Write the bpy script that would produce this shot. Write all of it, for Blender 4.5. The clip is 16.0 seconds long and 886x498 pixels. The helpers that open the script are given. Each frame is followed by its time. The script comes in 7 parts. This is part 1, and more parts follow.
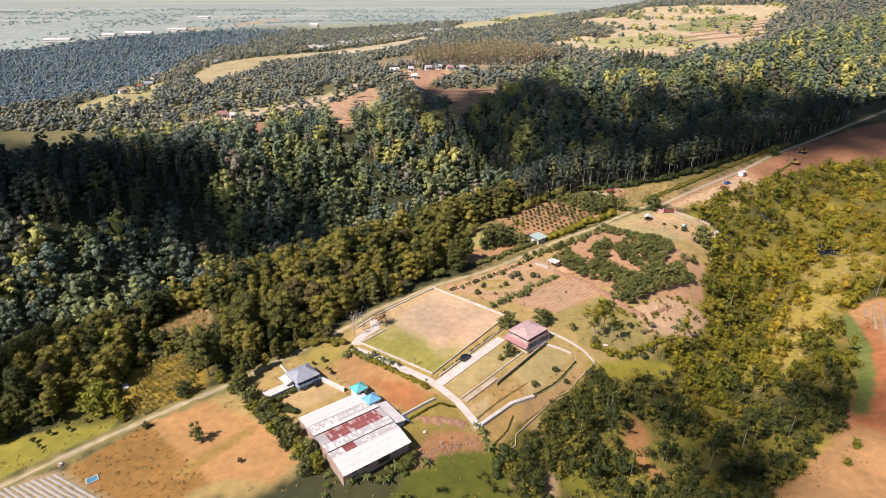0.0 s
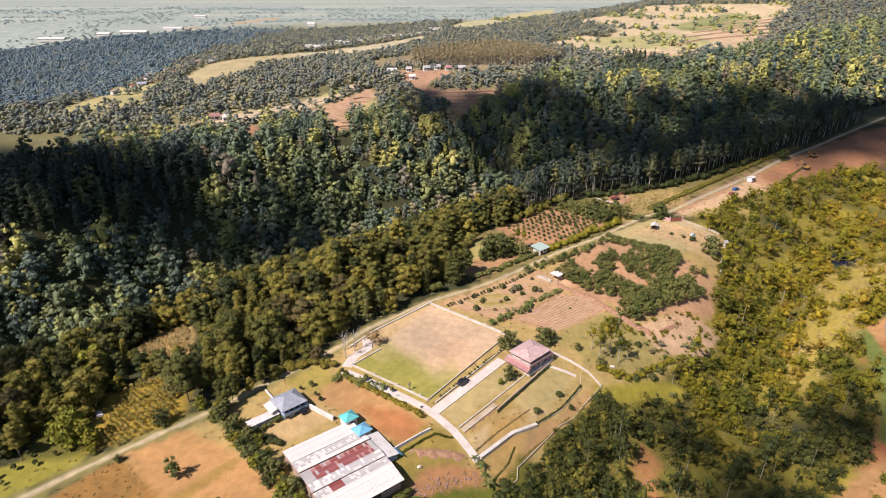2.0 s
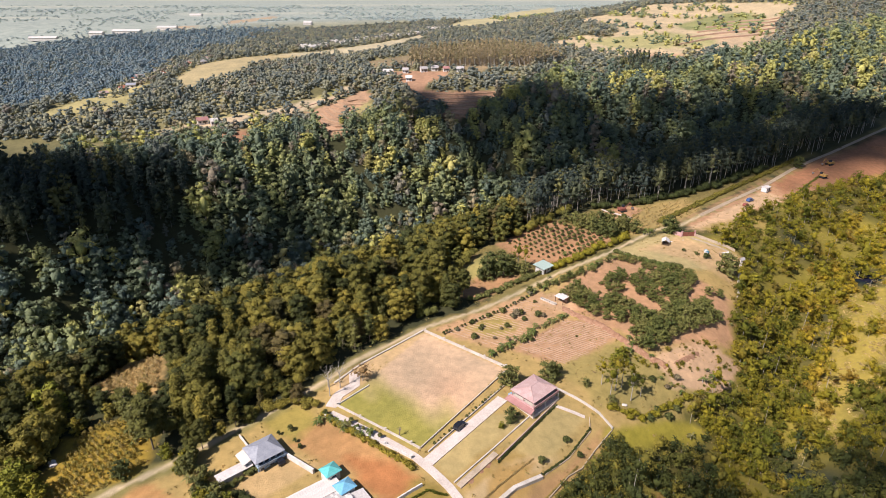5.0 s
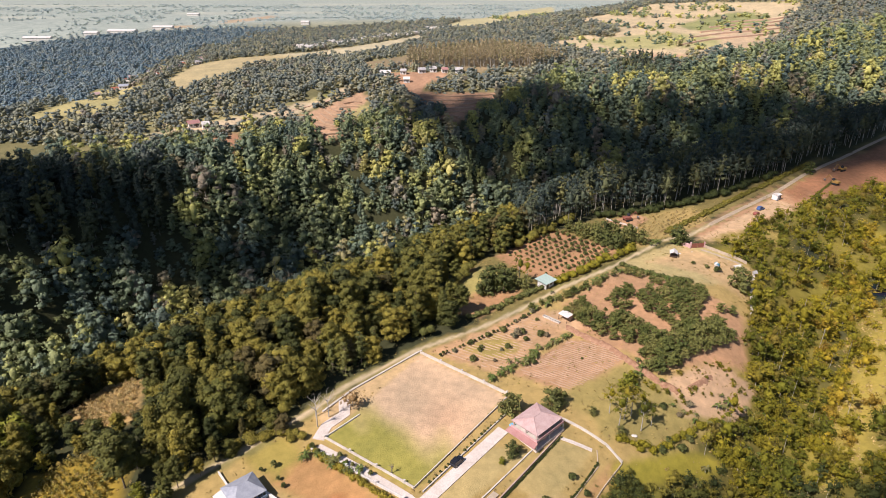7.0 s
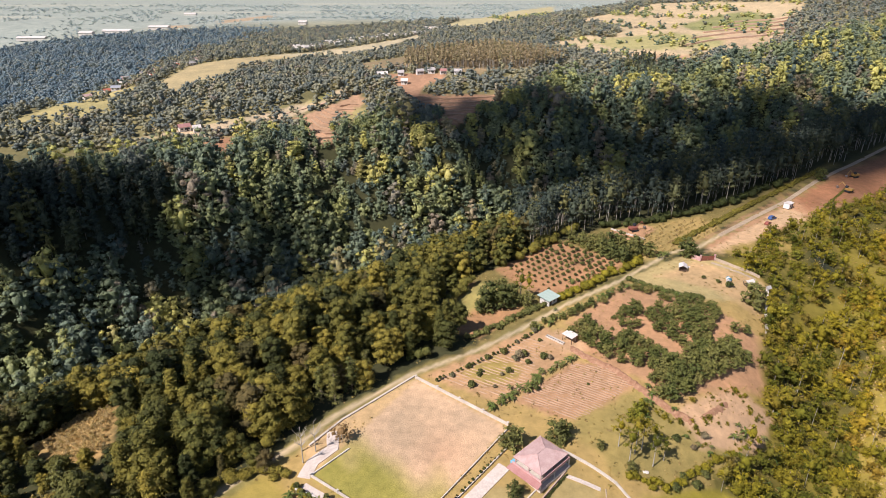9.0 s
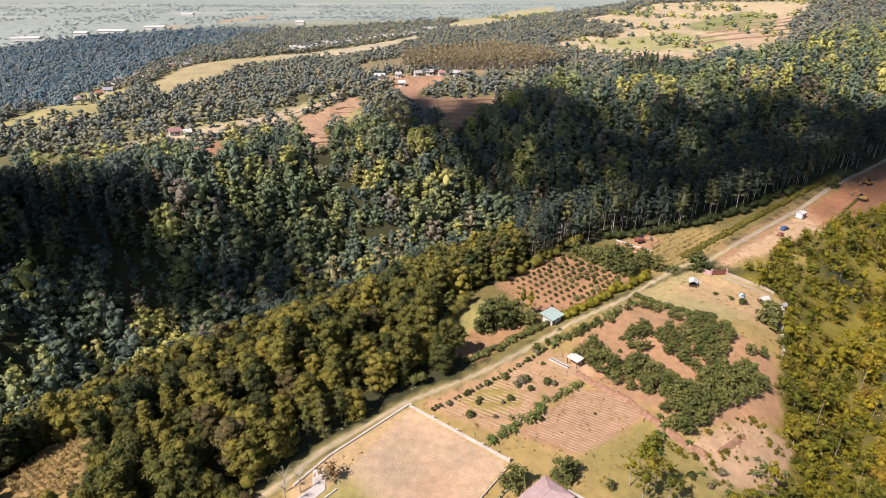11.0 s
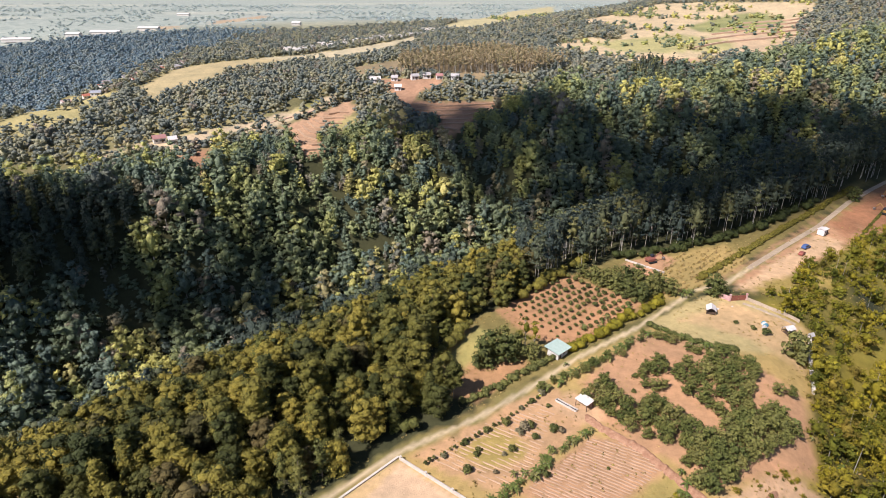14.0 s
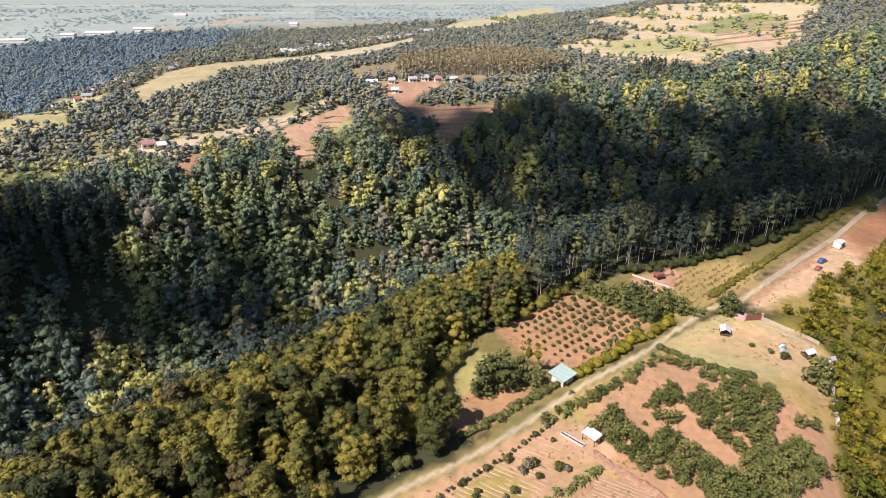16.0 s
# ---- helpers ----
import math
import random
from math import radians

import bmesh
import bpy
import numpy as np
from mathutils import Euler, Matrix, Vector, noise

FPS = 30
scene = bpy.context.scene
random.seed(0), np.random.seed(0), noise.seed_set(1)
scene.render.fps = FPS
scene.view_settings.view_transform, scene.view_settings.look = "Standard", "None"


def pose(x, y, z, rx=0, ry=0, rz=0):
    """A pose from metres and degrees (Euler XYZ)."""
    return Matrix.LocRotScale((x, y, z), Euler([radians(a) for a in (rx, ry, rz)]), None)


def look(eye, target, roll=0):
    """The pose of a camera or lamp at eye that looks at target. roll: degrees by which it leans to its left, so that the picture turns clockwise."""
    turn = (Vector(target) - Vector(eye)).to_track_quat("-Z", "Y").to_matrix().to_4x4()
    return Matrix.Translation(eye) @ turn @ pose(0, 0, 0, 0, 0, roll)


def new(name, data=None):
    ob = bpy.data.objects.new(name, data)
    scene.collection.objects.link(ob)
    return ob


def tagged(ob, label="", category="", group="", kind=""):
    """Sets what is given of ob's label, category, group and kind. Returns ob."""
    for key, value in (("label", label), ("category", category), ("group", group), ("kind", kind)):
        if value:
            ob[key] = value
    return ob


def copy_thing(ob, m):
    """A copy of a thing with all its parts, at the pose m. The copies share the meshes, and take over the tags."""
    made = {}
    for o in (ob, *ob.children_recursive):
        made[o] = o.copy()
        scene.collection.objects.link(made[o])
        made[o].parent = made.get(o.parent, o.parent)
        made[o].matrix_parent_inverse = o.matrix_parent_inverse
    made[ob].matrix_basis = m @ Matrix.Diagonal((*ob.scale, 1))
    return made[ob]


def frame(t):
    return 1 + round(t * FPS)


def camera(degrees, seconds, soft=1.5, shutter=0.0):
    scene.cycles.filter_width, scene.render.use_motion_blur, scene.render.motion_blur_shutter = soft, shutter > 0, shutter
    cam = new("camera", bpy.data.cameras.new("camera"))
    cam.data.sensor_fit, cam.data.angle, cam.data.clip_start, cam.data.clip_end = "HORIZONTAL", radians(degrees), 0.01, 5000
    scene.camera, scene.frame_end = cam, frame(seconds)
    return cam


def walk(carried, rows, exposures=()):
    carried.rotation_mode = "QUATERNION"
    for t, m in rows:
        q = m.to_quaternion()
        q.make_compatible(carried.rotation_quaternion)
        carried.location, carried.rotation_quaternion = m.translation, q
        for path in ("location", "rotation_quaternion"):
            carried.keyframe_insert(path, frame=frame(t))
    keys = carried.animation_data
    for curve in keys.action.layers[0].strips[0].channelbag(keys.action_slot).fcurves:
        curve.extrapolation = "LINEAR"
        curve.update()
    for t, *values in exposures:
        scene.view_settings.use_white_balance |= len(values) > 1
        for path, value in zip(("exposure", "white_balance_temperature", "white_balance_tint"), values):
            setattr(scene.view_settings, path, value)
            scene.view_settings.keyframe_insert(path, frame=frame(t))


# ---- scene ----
cam = camera(73.49, 16.0, soft=0.6)
PATH = [
    (0.0, pose(0.000, 0.000, 100.000, 66.296, 0, 0.000)),
    (2.0, pose(0.877, 12.300, 100.044, 66.176, 0, -0.049)),
    (4.0, pose(1.754, 24.611, 100.089, 66.076, 0, -0.097)),
    (6.0, pose(2.632, 36.934, 100.133, 65.997, 0, -0.145)),
    (8.0, pose(3.511, 49.268, 100.177, 65.938, 0, -0.193)),
    (10.0, pose(4.391, 61.613, 100.222, 65.901, 0, -0.239)),
    (12.0, pose(5.271, 73.969, 100.266, 65.884, 0, -0.285)),
    (14.0, pose(6.152, 86.336, 100.311, 65.888, 0, -0.331)),
    (16.0, pose(7.034, 98.715, 100.355, 65.913, 0, -0.376)),
]
walk(cam, PATH, exposures=[(0.0, 0.43, 6450, 21), (9.0, 0.42, 6450, 21), (13.0, 0.49, 6350, 21), (16.0, 0.58, 6200, 21)])
# ---- light ----
SUN_TO = Vector((-0.52, -0.42, 0.74)).normalized()
world = bpy.data.worlds.new("sky")
scene.world = world
world.use_nodes = True
wn = world.node_tree.nodes
sky = wn.new("ShaderNodeTexSky")
sky.sky_type = "NISHITA"
sky.sun_disc = False
sky.sun_elevation = math.asin(SUN_TO.z)
sky.sun_rotation = math.atan2(SUN_TO.x, SUN_TO.y)
sky.air_density, sky.dust_density, sky.ozone_density = 1.0, 0.5, 2.5
wn["Background"].inputs["Strength"].default_value = 0.07
world.node_tree.links.new(sky.outputs["Color"], wn["Background"].inputs["Color"])
sun = new("sun", bpy.data.lights.new("sun", "SUN"))
sun.data.energy, sun.data.angle, sun.data.color = 5.0, radians(0.55), (1.0, 0.955, 0.89)
sun.matrix_world = look((0, 0, 0), -SUN_TO)


# ---- materials ----
def material(name, rough=0.85, spec=0.25):
    m = bpy.data.materials.new(name)
    m.use_nodes = True
    b = m.node_tree.nodes["Principled BSDF"]
    b.inputs["Roughness"].default_value = rough
    b.inputs["Specular IOR Level"].default_value = spec
    return m, m.node_tree.nodes, m.node_tree.links, b


def noise_node(nodes, links, scale, detail=6, rough=0.6, space="Object"):
    co = nodes.new("ShaderNodeTexCoord")
    t = nodes.new("ShaderNodeTexNoise")
    t.inputs["Scale"].default_value, t.inputs["Detail"].default_value, t.inputs["Roughness"].default_value = scale, detail, rough
    links.new(co.outputs[space], t.inputs["Vector"])
    return t.outputs["Fac"]


def ramp(nodes, links, fac, *stops):
    r = nodes.new("ShaderNodeValToRGB")
    e = r.color_ramp.elements
    while len(e) < len(stops):
        e.new(0.5)
    for k, (p, c) in zip(e, stops):
        k.position, k.color = p, (*c, 1)
    links.new(fac, r.inputs["Fac"])
    return r.outputs["Color"]


def mix(nodes, links, a, b, fac, kind="MULTIPLY"):
    x = nodes.new("ShaderNodeMix")
    x.data_type, x.blend_type = "RGBA", kind
    for sock, v in ((x.inputs[0], fac), (x.inputs[6], a), (x.inputs[7], b)):
        if isinstance(v, (int, float)):
            sock.default_value = v
        elif isinstance(v, tuple):
            sock.default_value = (*v, 1)
        else:
            links.new(v, sock)
    return x.outputs[2]


def bumped(nodes, links, b, fac, strength, distance):
    k = nodes.new("ShaderNodeBump")
    k.inputs["Strength"].default_value, k.inputs["Distance"].default_value = strength, distance
    links.new(fac, k.inputs["Height"])
    links.new(k.outputs["Normal"], b.inputs["Normal"])


def worn(name, base, second, scale=0.6, fine=7.0, rough=0.85, bump=0.05, spec=0.25, metal=0.0):
    """Two tones in blotches, a fine grain over them, and a little relief."""
    m, n, l, b = material(name, rough, spec)
    big = noise_node(n, l, scale, 5)
    small = noise_node(n, l, fine, 5)
    c = ramp(n, l, big, (0.35, base), (0.68, second))
    g = ramp(n, l, small, (0.25, (0.72, 0.72, 0.72)), (0.75, (1.12, 1.12, 1.12)))
    l.new(mix(n, l, c, g, 1.0), b.inputs["Base Color"])
    b.inputs["Metallic"].default_value = metal
    bumped(n, l, b, small, 0.5, bump)
    return m


def ground_material():
    m, n, l, b = material("earth_and_grass", 0.95, 0.1)
    a = n.new("ShaderNodeAttribute")
    a.attribute_name = "cover"
    big, mid, small = noise_node(n, l, 0.05, 6), noise_node(n, l, 0.45, 6), noise_node(n, l, 2.6, 7, 0.7)
    c = mix(n, l, a.outputs["Color"], ramp(n, l, big, (0.3, (0.78, 0.8, 0.78)), (0.7, (1.18, 1.12, 1.05))), 1.0)
    c = mix(n, l, c, ramp(n, l, mid, (0.3, (0.82, 0.82, 0.8)), (0.7, (1.15, 1.12, 1.1))), 1.0)
    c = mix(n, l, c, ramp(n, l, small, (0.3, (0.92, 0.92, 0.92)), (0.7, (1.07, 1.06, 1.05))), 1.0)
    l.new(c, b.inputs["Base Color"])
    bumped(n, l, b, small, 0.6, 0.25)
    return m


def leaf_material(name, *stops, translucent=0.14, vary=0.3, clump=0.4):
    """Foliage: each tree has its own tone; leaves vary a little."""
    m, n, l, b = material(name, 0.6, 0.18)
    a = n.new("ShaderNodeAttribute")
    a.attribute_name = "tint"
    o = n.new("ShaderNodeObjectInfo")
    add = n.new("ShaderNodeMath")
    l.new(a.outputs["Fac"], add.inputs[0])
    l.new(o.outputs["Random"], add.inputs[1])
    fr = n.new("ShaderNodeMath")
    fr.operation = "FRACT"
    l.new(add.outputs[0], fr.inputs[0])
    c = ramp(n, l, fr.outputs[0], *stops)
    g = n.new("ShaderNodeNewGeometry")
    v = ramp(n, l, g.outputs["Random Per Island"], (0.0, (1 - vary,) * 3), (1.0, (1 + vary, 1 + vary * 0.9, 1 + vary * 0.7)))
    c = mix(n, l, c, v, 1.0)
    c = mix(n, l, c, ramp(n, l, noise_node(n, l, clump, 3), (0.32, (0.74, 0.77, 0.82)), (0.68, (1.24, 1.21, 1.12))), 1.0)
    fine = noise_node(n, l, 1.3, 5, 0.7)
    c = mix(n, l, c, ramp(n, l, fine, (0.3, (0.68, 0.7, 0.74)), (0.7, (1.3, 1.28, 1.2))), 1.0)
    l.new(c, b.inputs["Base Color"])
    bumped(n, l, b, fine, 0.9, 0.7)
    t = n.new("ShaderNodeBsdfTranslucent")
    l.new(c, t.inputs["Color"])
    s = n.new("ShaderNodeMixShader")
    s.inputs[0].default_value = translucent
    l.new(b.outputs[0], s.inputs[1])
    l.new(t.outputs[0], s.inputs[2])
    l.new(s.outputs[0], n["Material Output"].inputs["Surface"])
    return m


EARTH = ground_material()
LEAF_RIM = leaf_material("pine_leaf", (0.0, (0.053, 0.066, 0.022)), (0.18, (0.09, 0.096, 0.026)), (0.4, (0.165, 0.151, 0.032)), (0.58, (0.295, 0.243, 0.046)), (0.76, (0.212, 0.186, 0.038)), (0.87, (0.104, 0.113, 0.029)), (0.94, (0.15, 0.115, 0.045)), (1.0, (0.053, 0.068, 0.023)), vary=0.2)
# dark green pine, with shade and haze partly painted in as darker, bluer tone
LEAF_PINE = leaf_material("hazed_dark_pine_leaf", (0.0, (0.05, 0.07, 0.06)), (0.5, (0.078, 0.098, 0.066)), (0.85, (0.13, 0.14, 0.066)), (1.0, (0.19, 0.178, 0.064)), vary=0.2)
# extra blue in these two leaves stands in for haze and bluish shade
LEAF_VALLEY = leaf_material("hazed_jungle_leaf", (0.0, (0.13, 0.18, 0.15)), (0.3, (0.22, 0.265, 0.145)), (0.62, (0.385, 0.395, 0.14)), (0.85, (0.54, 0.5, 0.155)), (0.94, (0.34, 0.28, 0.2)), (1.0, (0.145, 0.195, 0.165)), vary=0.2, clump=0.3)
LEAF_MID = leaf_material("hazed_upland_leaf", (0.0, (0.15, 0.18, 0.165)), (0.5, (0.225, 0.24, 0.19)), (0.85, (0.34, 0.325, 0.2)), (1.0, (0.25, 0.22, 0.18)), vary=0.14, clump=0.2)
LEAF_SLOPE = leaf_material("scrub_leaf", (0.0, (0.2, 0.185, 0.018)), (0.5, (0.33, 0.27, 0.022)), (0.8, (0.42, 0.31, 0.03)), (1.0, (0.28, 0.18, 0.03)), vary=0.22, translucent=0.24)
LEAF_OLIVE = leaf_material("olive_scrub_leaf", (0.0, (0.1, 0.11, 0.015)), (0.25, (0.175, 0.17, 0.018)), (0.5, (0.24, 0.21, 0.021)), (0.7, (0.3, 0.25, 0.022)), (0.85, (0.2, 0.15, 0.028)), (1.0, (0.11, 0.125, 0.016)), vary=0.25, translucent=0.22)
# far and plain leaves blued and paled: distance haze put into the colour
LEAF_FAR = leaf_material("hazed_blue_leaf", (0.0, (0.13, 0.2, 0.245)), (0.5, (0.18, 0.245, 0.275)), (1.0, (0.26, 0.3, 0.28)), vary=0.12, clump=0.12)
LEAF_PLAIN = leaf_material("hazed_pale_leaf", (0.0, (0.34, 0.42, 0.42)), (1.0, (0.42, 0.47, 0.43)), vary=0.08, clump=0.02)
LEAF_GARDEN = leaf_material("orchard_leaf", (0.0, (0.085, 0.10, 0.03)), (0.5, (0.135, 0.145, 0.045)), (1.0, (0.20, 0.195, 0.06)))
LEAF_YELLOW = leaf_material("yellow_leaf", (0.0, (0.27, 0.23, 0.025)), (0.5, (0.23, 0.25, 0.035)), (1.0, (0.30, 0.24, 0.035)))
LEAF_ORCHARD = leaf_material("fruit_leaf", (0.0, (0.11, 0.13, 0.036)), (0.5, (0.17, 0.18, 0.05)), (1.0, (0.25, 0.235, 0.075)))
LEAF_GOLD = leaf_material("golden_crop_leaf", (0.0, (0.36, 0.26, 0.06)), (0.5, (0.28, 0.24, 0.05)), (1.0, (0.44, 0.33, 0.11)))
LEAF_TAN = leaf_material("tan_plantation_leaf", (0.0, (0.30, 0.24, 0.14)), (0.5, (0.40, 0.32, 0.19)), (1.0, (0.30, 0.27, 0.14)), vary=0.2)
LEAF_STRAW = leaf_material("straw_leaf", (0.0, (0.48, 0.34, 0.14)), (0.5, (0.56, 0.42, 0.20)), (1.0, (0.44, 0.34, 0.13)), vary=0.2)
BARK = worn("bark", (0.16, 0.12, 0.085), (0.30, 0.25, 0.19), 1.5, 9)
BARK_PALE = worn("pale_bark", (0.36, 0.32, 0.26), (0.48, 0.44, 0.37), 1.5, 9)

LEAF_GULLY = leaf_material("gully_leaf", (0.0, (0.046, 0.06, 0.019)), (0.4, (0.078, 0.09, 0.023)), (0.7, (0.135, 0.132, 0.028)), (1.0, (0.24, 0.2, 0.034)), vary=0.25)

# ---- ground ----
def smooth(a):
    a = np.clip(a, 0, 1)
    return a * a * (3 - 2 * a)


def bend(s, *knots):
    return np.interp(s, [k[0] for k in knots], [k[1] for k in knots])


def height(x, y):
    """Height of the bare ground: a gently rising terrace along the road, a gully on one side, a deep wooded valley on the other."""
    x, y = np.asarray(x, float), np.asarray(y, float)
    s, n = 0.79 * x + 0.613 * y, -0.613 * x + 0.79 * y
    zp = np.clip((s - 115) * 0.045, -14, 34)
    zp = np.where((s > 75) & (s < 150), (s - 115) * 0.01, zp)
    zp = np.where((s >= 150) & (s < 200), 0.35 + (s - 150) * 0.0695, zp)
    zp = np.where((s > 35) & (s <= 75), -0.4 - (75 - s) * 0.08, zp)
    # gully
    gc = bend(s, (-100, 40), (60, 62), (170, 66), (250, 92), (400, 100), (600, 60))
    gd = bend(s, (-150, 6), (40, 14), (110, 22), (230, 20), (300, 14), (450, 6), (600, 2))
    g = zp - gd * np.exp(-((n - gc) / 23.0) ** 2) - 7 * smooth((gc - n) / 30.0) + 22 * smooth((20 - n) / 260.0)
    # valley
    nr = bend(s, (-200, 175), (0, 178), (60, 182), (200, 186), (320, 178), (500, 160), (900, 120))
    nf = bend(s, (-300, 270), (50, 310), (200, 325), (300, 305), (370, 278), (500, 240), (700, 195), (1000, 160))
    zf = bend(s, (-300, -62), (220, -64), (500, -45), (800, -12), (1200, 10))
    zc = -2 + 0.045 * np.clip(s, -150, 650) + 14 * smooth((n - nf - 75) / 120.0)
    a = smooth((n - nr) / (nf - nr))
    w = bend(s, (0, 75), (290, 75), (400, 108))
    b = smooth((n - nf) / w)
    z = np.where(n < nf, g + (zf - g) * a, zf + (zc - zf) * b)
    z = z + 16 * b * (1 - b) * np.where(n > nf, 1, 0) * (np.sin(s / 19.0 + 1.2 * np.sin(n / 40.0)) + 0.6 * np.sin(s / 8.5 + n / 30.0))
    # a second, wooded valley far off and the wide plain behind it
    z = z - 46 * smooth((n - 560) / 110.0) * np.exp(-((s - 30) / 130.0) ** 2)
    z = z + 3.0 * np.sin(x / 61 + 1.3) * np.sin(y / 83) * smooth((n - nf) / 90.0) + 5 * np.sin(x / 170.0) * np.sin(y / 130.0 + 1) * smooth((n - 450) / 200.0)
    far = smooth((np.hypot(x, y) - 900) / 900.0)
    return z * (1 - far) + 26 * far + 90 * np.exp(-((x - 700) ** 2 + (y - 1150) ** 2) / 380.0 ** 2)


def inside(poly, x, y, soft=0.0):
    """Signed distance-like mask of a polygon: 1 inside, 0 outside, blended over soft metres."""
    x, y = np.asarray(x, float), np.asarray(y, float)
    inn = np.zeros(x.shape, bool)
    d2 = np.full(x.shape, 1e12)
    for (x0, y0), (x1, y1) in zip(poly, poly[1:] + poly[:1]):
        if y0 != y1:
            inn ^= ((y0 > y) != (y1 > y)) & (x < (x1 - x0) * (y - y0) / (y1 - y0) + x0)
        ex, ey = x1 - x0, y1 - y0
        k = np.clip(((x - x0) * ex + (y - y0) * ey) / (ex * ex + ey * ey + 1e-9), 0, 1)
        d2 = np.minimum(d2, (x - x0 - k * ex) ** 2 + (y - y0 - k * ey) ** 2)
    d = np.sqrt(d2) * np.where(inn, 1, -1)
    return np.clip(d / soft + 0.5, 0, 1) if soft else (d > 0).astype(float)


def along(line, x, y):
    """Distance from a polyline."""
    d2 = np.full(np.shape(x), 1e12)
    for (x0, y0), (x1, y1) in zip(line, line[1:]):
        ex, ey = x1 - x0, y1 - y0
        k = np.clip(((x - x0) * ex + (y - y0) * ey) / (ex * ex + ey * ey), 0, 1)
        d2 = np.minimum(d2, (x - x0 - k * ex) ** 2 + (y - y0 - k * ey) ** 2)
    return np.sqrt(d2)


def waves(x, y, size, seed=0):
    """Cheap smooth noise in -1..1."""
    r = np.random.RandomState(seed)
    v = 0
    for i in range(6):
        a, p, q = r.uniform(0, 6.28), r.uniform(0, 6.28), r.uniform(0.6, 1.9)
        v = v + np.sin((x * np.cos(a) + y * np.sin(a)) * 6.28 * q / size + p)
    return v / 3.2


ROAD = [(-160, 46), (-103, 104), (-90, 116), (-72, 131), (-54, 145), (-38, 159), (-29.6, 167), (-23.6, 175.6), (-14.5, 184), (-4.5, 193.2), (16, 206), (33, 219), (45, 228.5), (67, 242.5), (93, 264), (104, 267), (119, 279), (142, 297), (162, 312), (189, 336), (209, 351), (222, 360), (262, 390), (330, 440)]
ARENA = [(-3, 191), (20.3, 171.5), (-3, 140.3), (-25, 156)]
COVERS = []


def patch(colour, soft, outline, wooded=0):
    """A stretch of ground cover: its colour, soft edge and outline, and whether trees of the wood may stand on it."""
    # blue cut on near ground only, a painted contrast to the distance haze
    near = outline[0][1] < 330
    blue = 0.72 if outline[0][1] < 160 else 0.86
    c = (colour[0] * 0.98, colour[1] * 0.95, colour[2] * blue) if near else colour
    COVERS.append((c, soft, outline, wooded))


patch((0.385, 0.29, 0.15), 5, [(-3, 131), (-40, 101), (-60, 96), (-92, 107), (-65, 136), (-46, 154), (-24, 172), (-3, 195), (40, 226), (70, 243), (100, 262), (121, 244), (106, 214), (92, 187), (66, 160), (48, 151), (36, 138), (24, 123), (15, 112), (6, 107), (-8, 100)], 0)
patch((0.30, 0.17, 0.07), 2, [(-90, 108.6), (-77.6, 124.5), (-53, 104), (-61, 98), (-76, 96)], 0)
patch((0.45, 0.26, 0.14), 1.5, [(-78, 125), (-66, 134), (-51, 125), (-32, 113), (-39, 103), (-54, 104)], 0)
patch((0.34, 0.22, 0.09), 1.5, [(-63.5, 106.5), (-50, 122.5), (-47.5, 120.5), (-60.5, 105)], 0)
patch((0.27, 0.25, 0.06), 2, [(-114, 118), (-90, 128), (-85, 122.5), (-105, 106)], 0)
patch((0.33, 0.26, 0.19), 1, [(-104, 104), (-92, 109), (-72, 98), (-100, 92)], 0)
patch((0.33, 0.24, 0.055), 4, [(-88, 126), (-93, 148), (-80, 156), (-70, 148), (-67, 135), (-80, 129)], 0)
patch((0.36, 0.26, 0.12), 2, [(-99, 170), (-97, 190), (-84, 188), (-75, 166), (-83, 162)], 0)
patch((0.43, 0.25, 0.14), 3, [(-46, 153), (-35, 156), (-23, 147.5), (-9, 137), (-1.5, 130), (-8, 123), (-17, 132), (-26, 137), (-36, 144)], 0)
patch((0.30, 0.25, 0.09), 4, [(-47, 154), (-35, 158), (-29, 152), (-33, 144), (-40, 146)], 0)
patch((0.42, 0.31, 0.2), 1.5, [(-45, 131), (-33.5, 140), (-26, 135.5), (-38, 126)], 0)
patch((0.24, 0.24, 0.055), 3, [(-3, 140), (-25, 156), (-16, 166), (6, 152)], 0)
patch((0.42, 0.34, 0.20), 1.5, [(0, 136.3), (14.2, 153), (25, 152), (12.6, 140.3), (4.7, 131.6)], 0)
patch((0.41, 0.33, 0.19), 1.5, [(17, 141), (31, 156.6), (39.6, 153.5), (28, 140)], 0)
patch((0.36, 0.26, 0.12), 3, [(5, 131), (12, 140), (17, 141), (30, 139), (20, 127), (12, 122)], 0)
patch((0.46, 0.30, 0.18), 1.5, [(-1, 192.6), (24, 212), (38, 216), (42, 203), (28, 187), (20, 180.4)], 0)
patch((0.34, 0.27, 0.1), 3, [(10, 194), (20, 202), (27, 196), (24, 190), (16, 188)], 0)
patch((0.34, 0.29, 0.1), 2, [(32, 189), (38, 194), (43, 191), (38, 186)], 0)
patch((0.40, 0.25, 0.155), 1.5, [(22.8, 181.6), (41.9, 198.3), (50.9, 196.1), (58, 187.5), (37.7, 172.5)], 0)
patch((0.30, 0.25, 0.10), 4, [(35, 173), (56.7, 186), (67, 176), (84, 173), (60, 157), (44, 158)], 0)
patch((0.5, 0.35, 0.235), 2, [(64, 178), (84, 190), (97, 187), (86, 173), (68, 169)], 0)
patch((0.43, 0.265, 0.165), 4, [(44, 218), (68, 240), (87, 230), (103, 214), (96, 192), (66, 182), (52, 195), (45, 203)], 0)
patch((0.50, 0.34, 0.22), 2, [(34, 209), (41, 215), (48, 209), (46, 202), (40, 203)], 0)
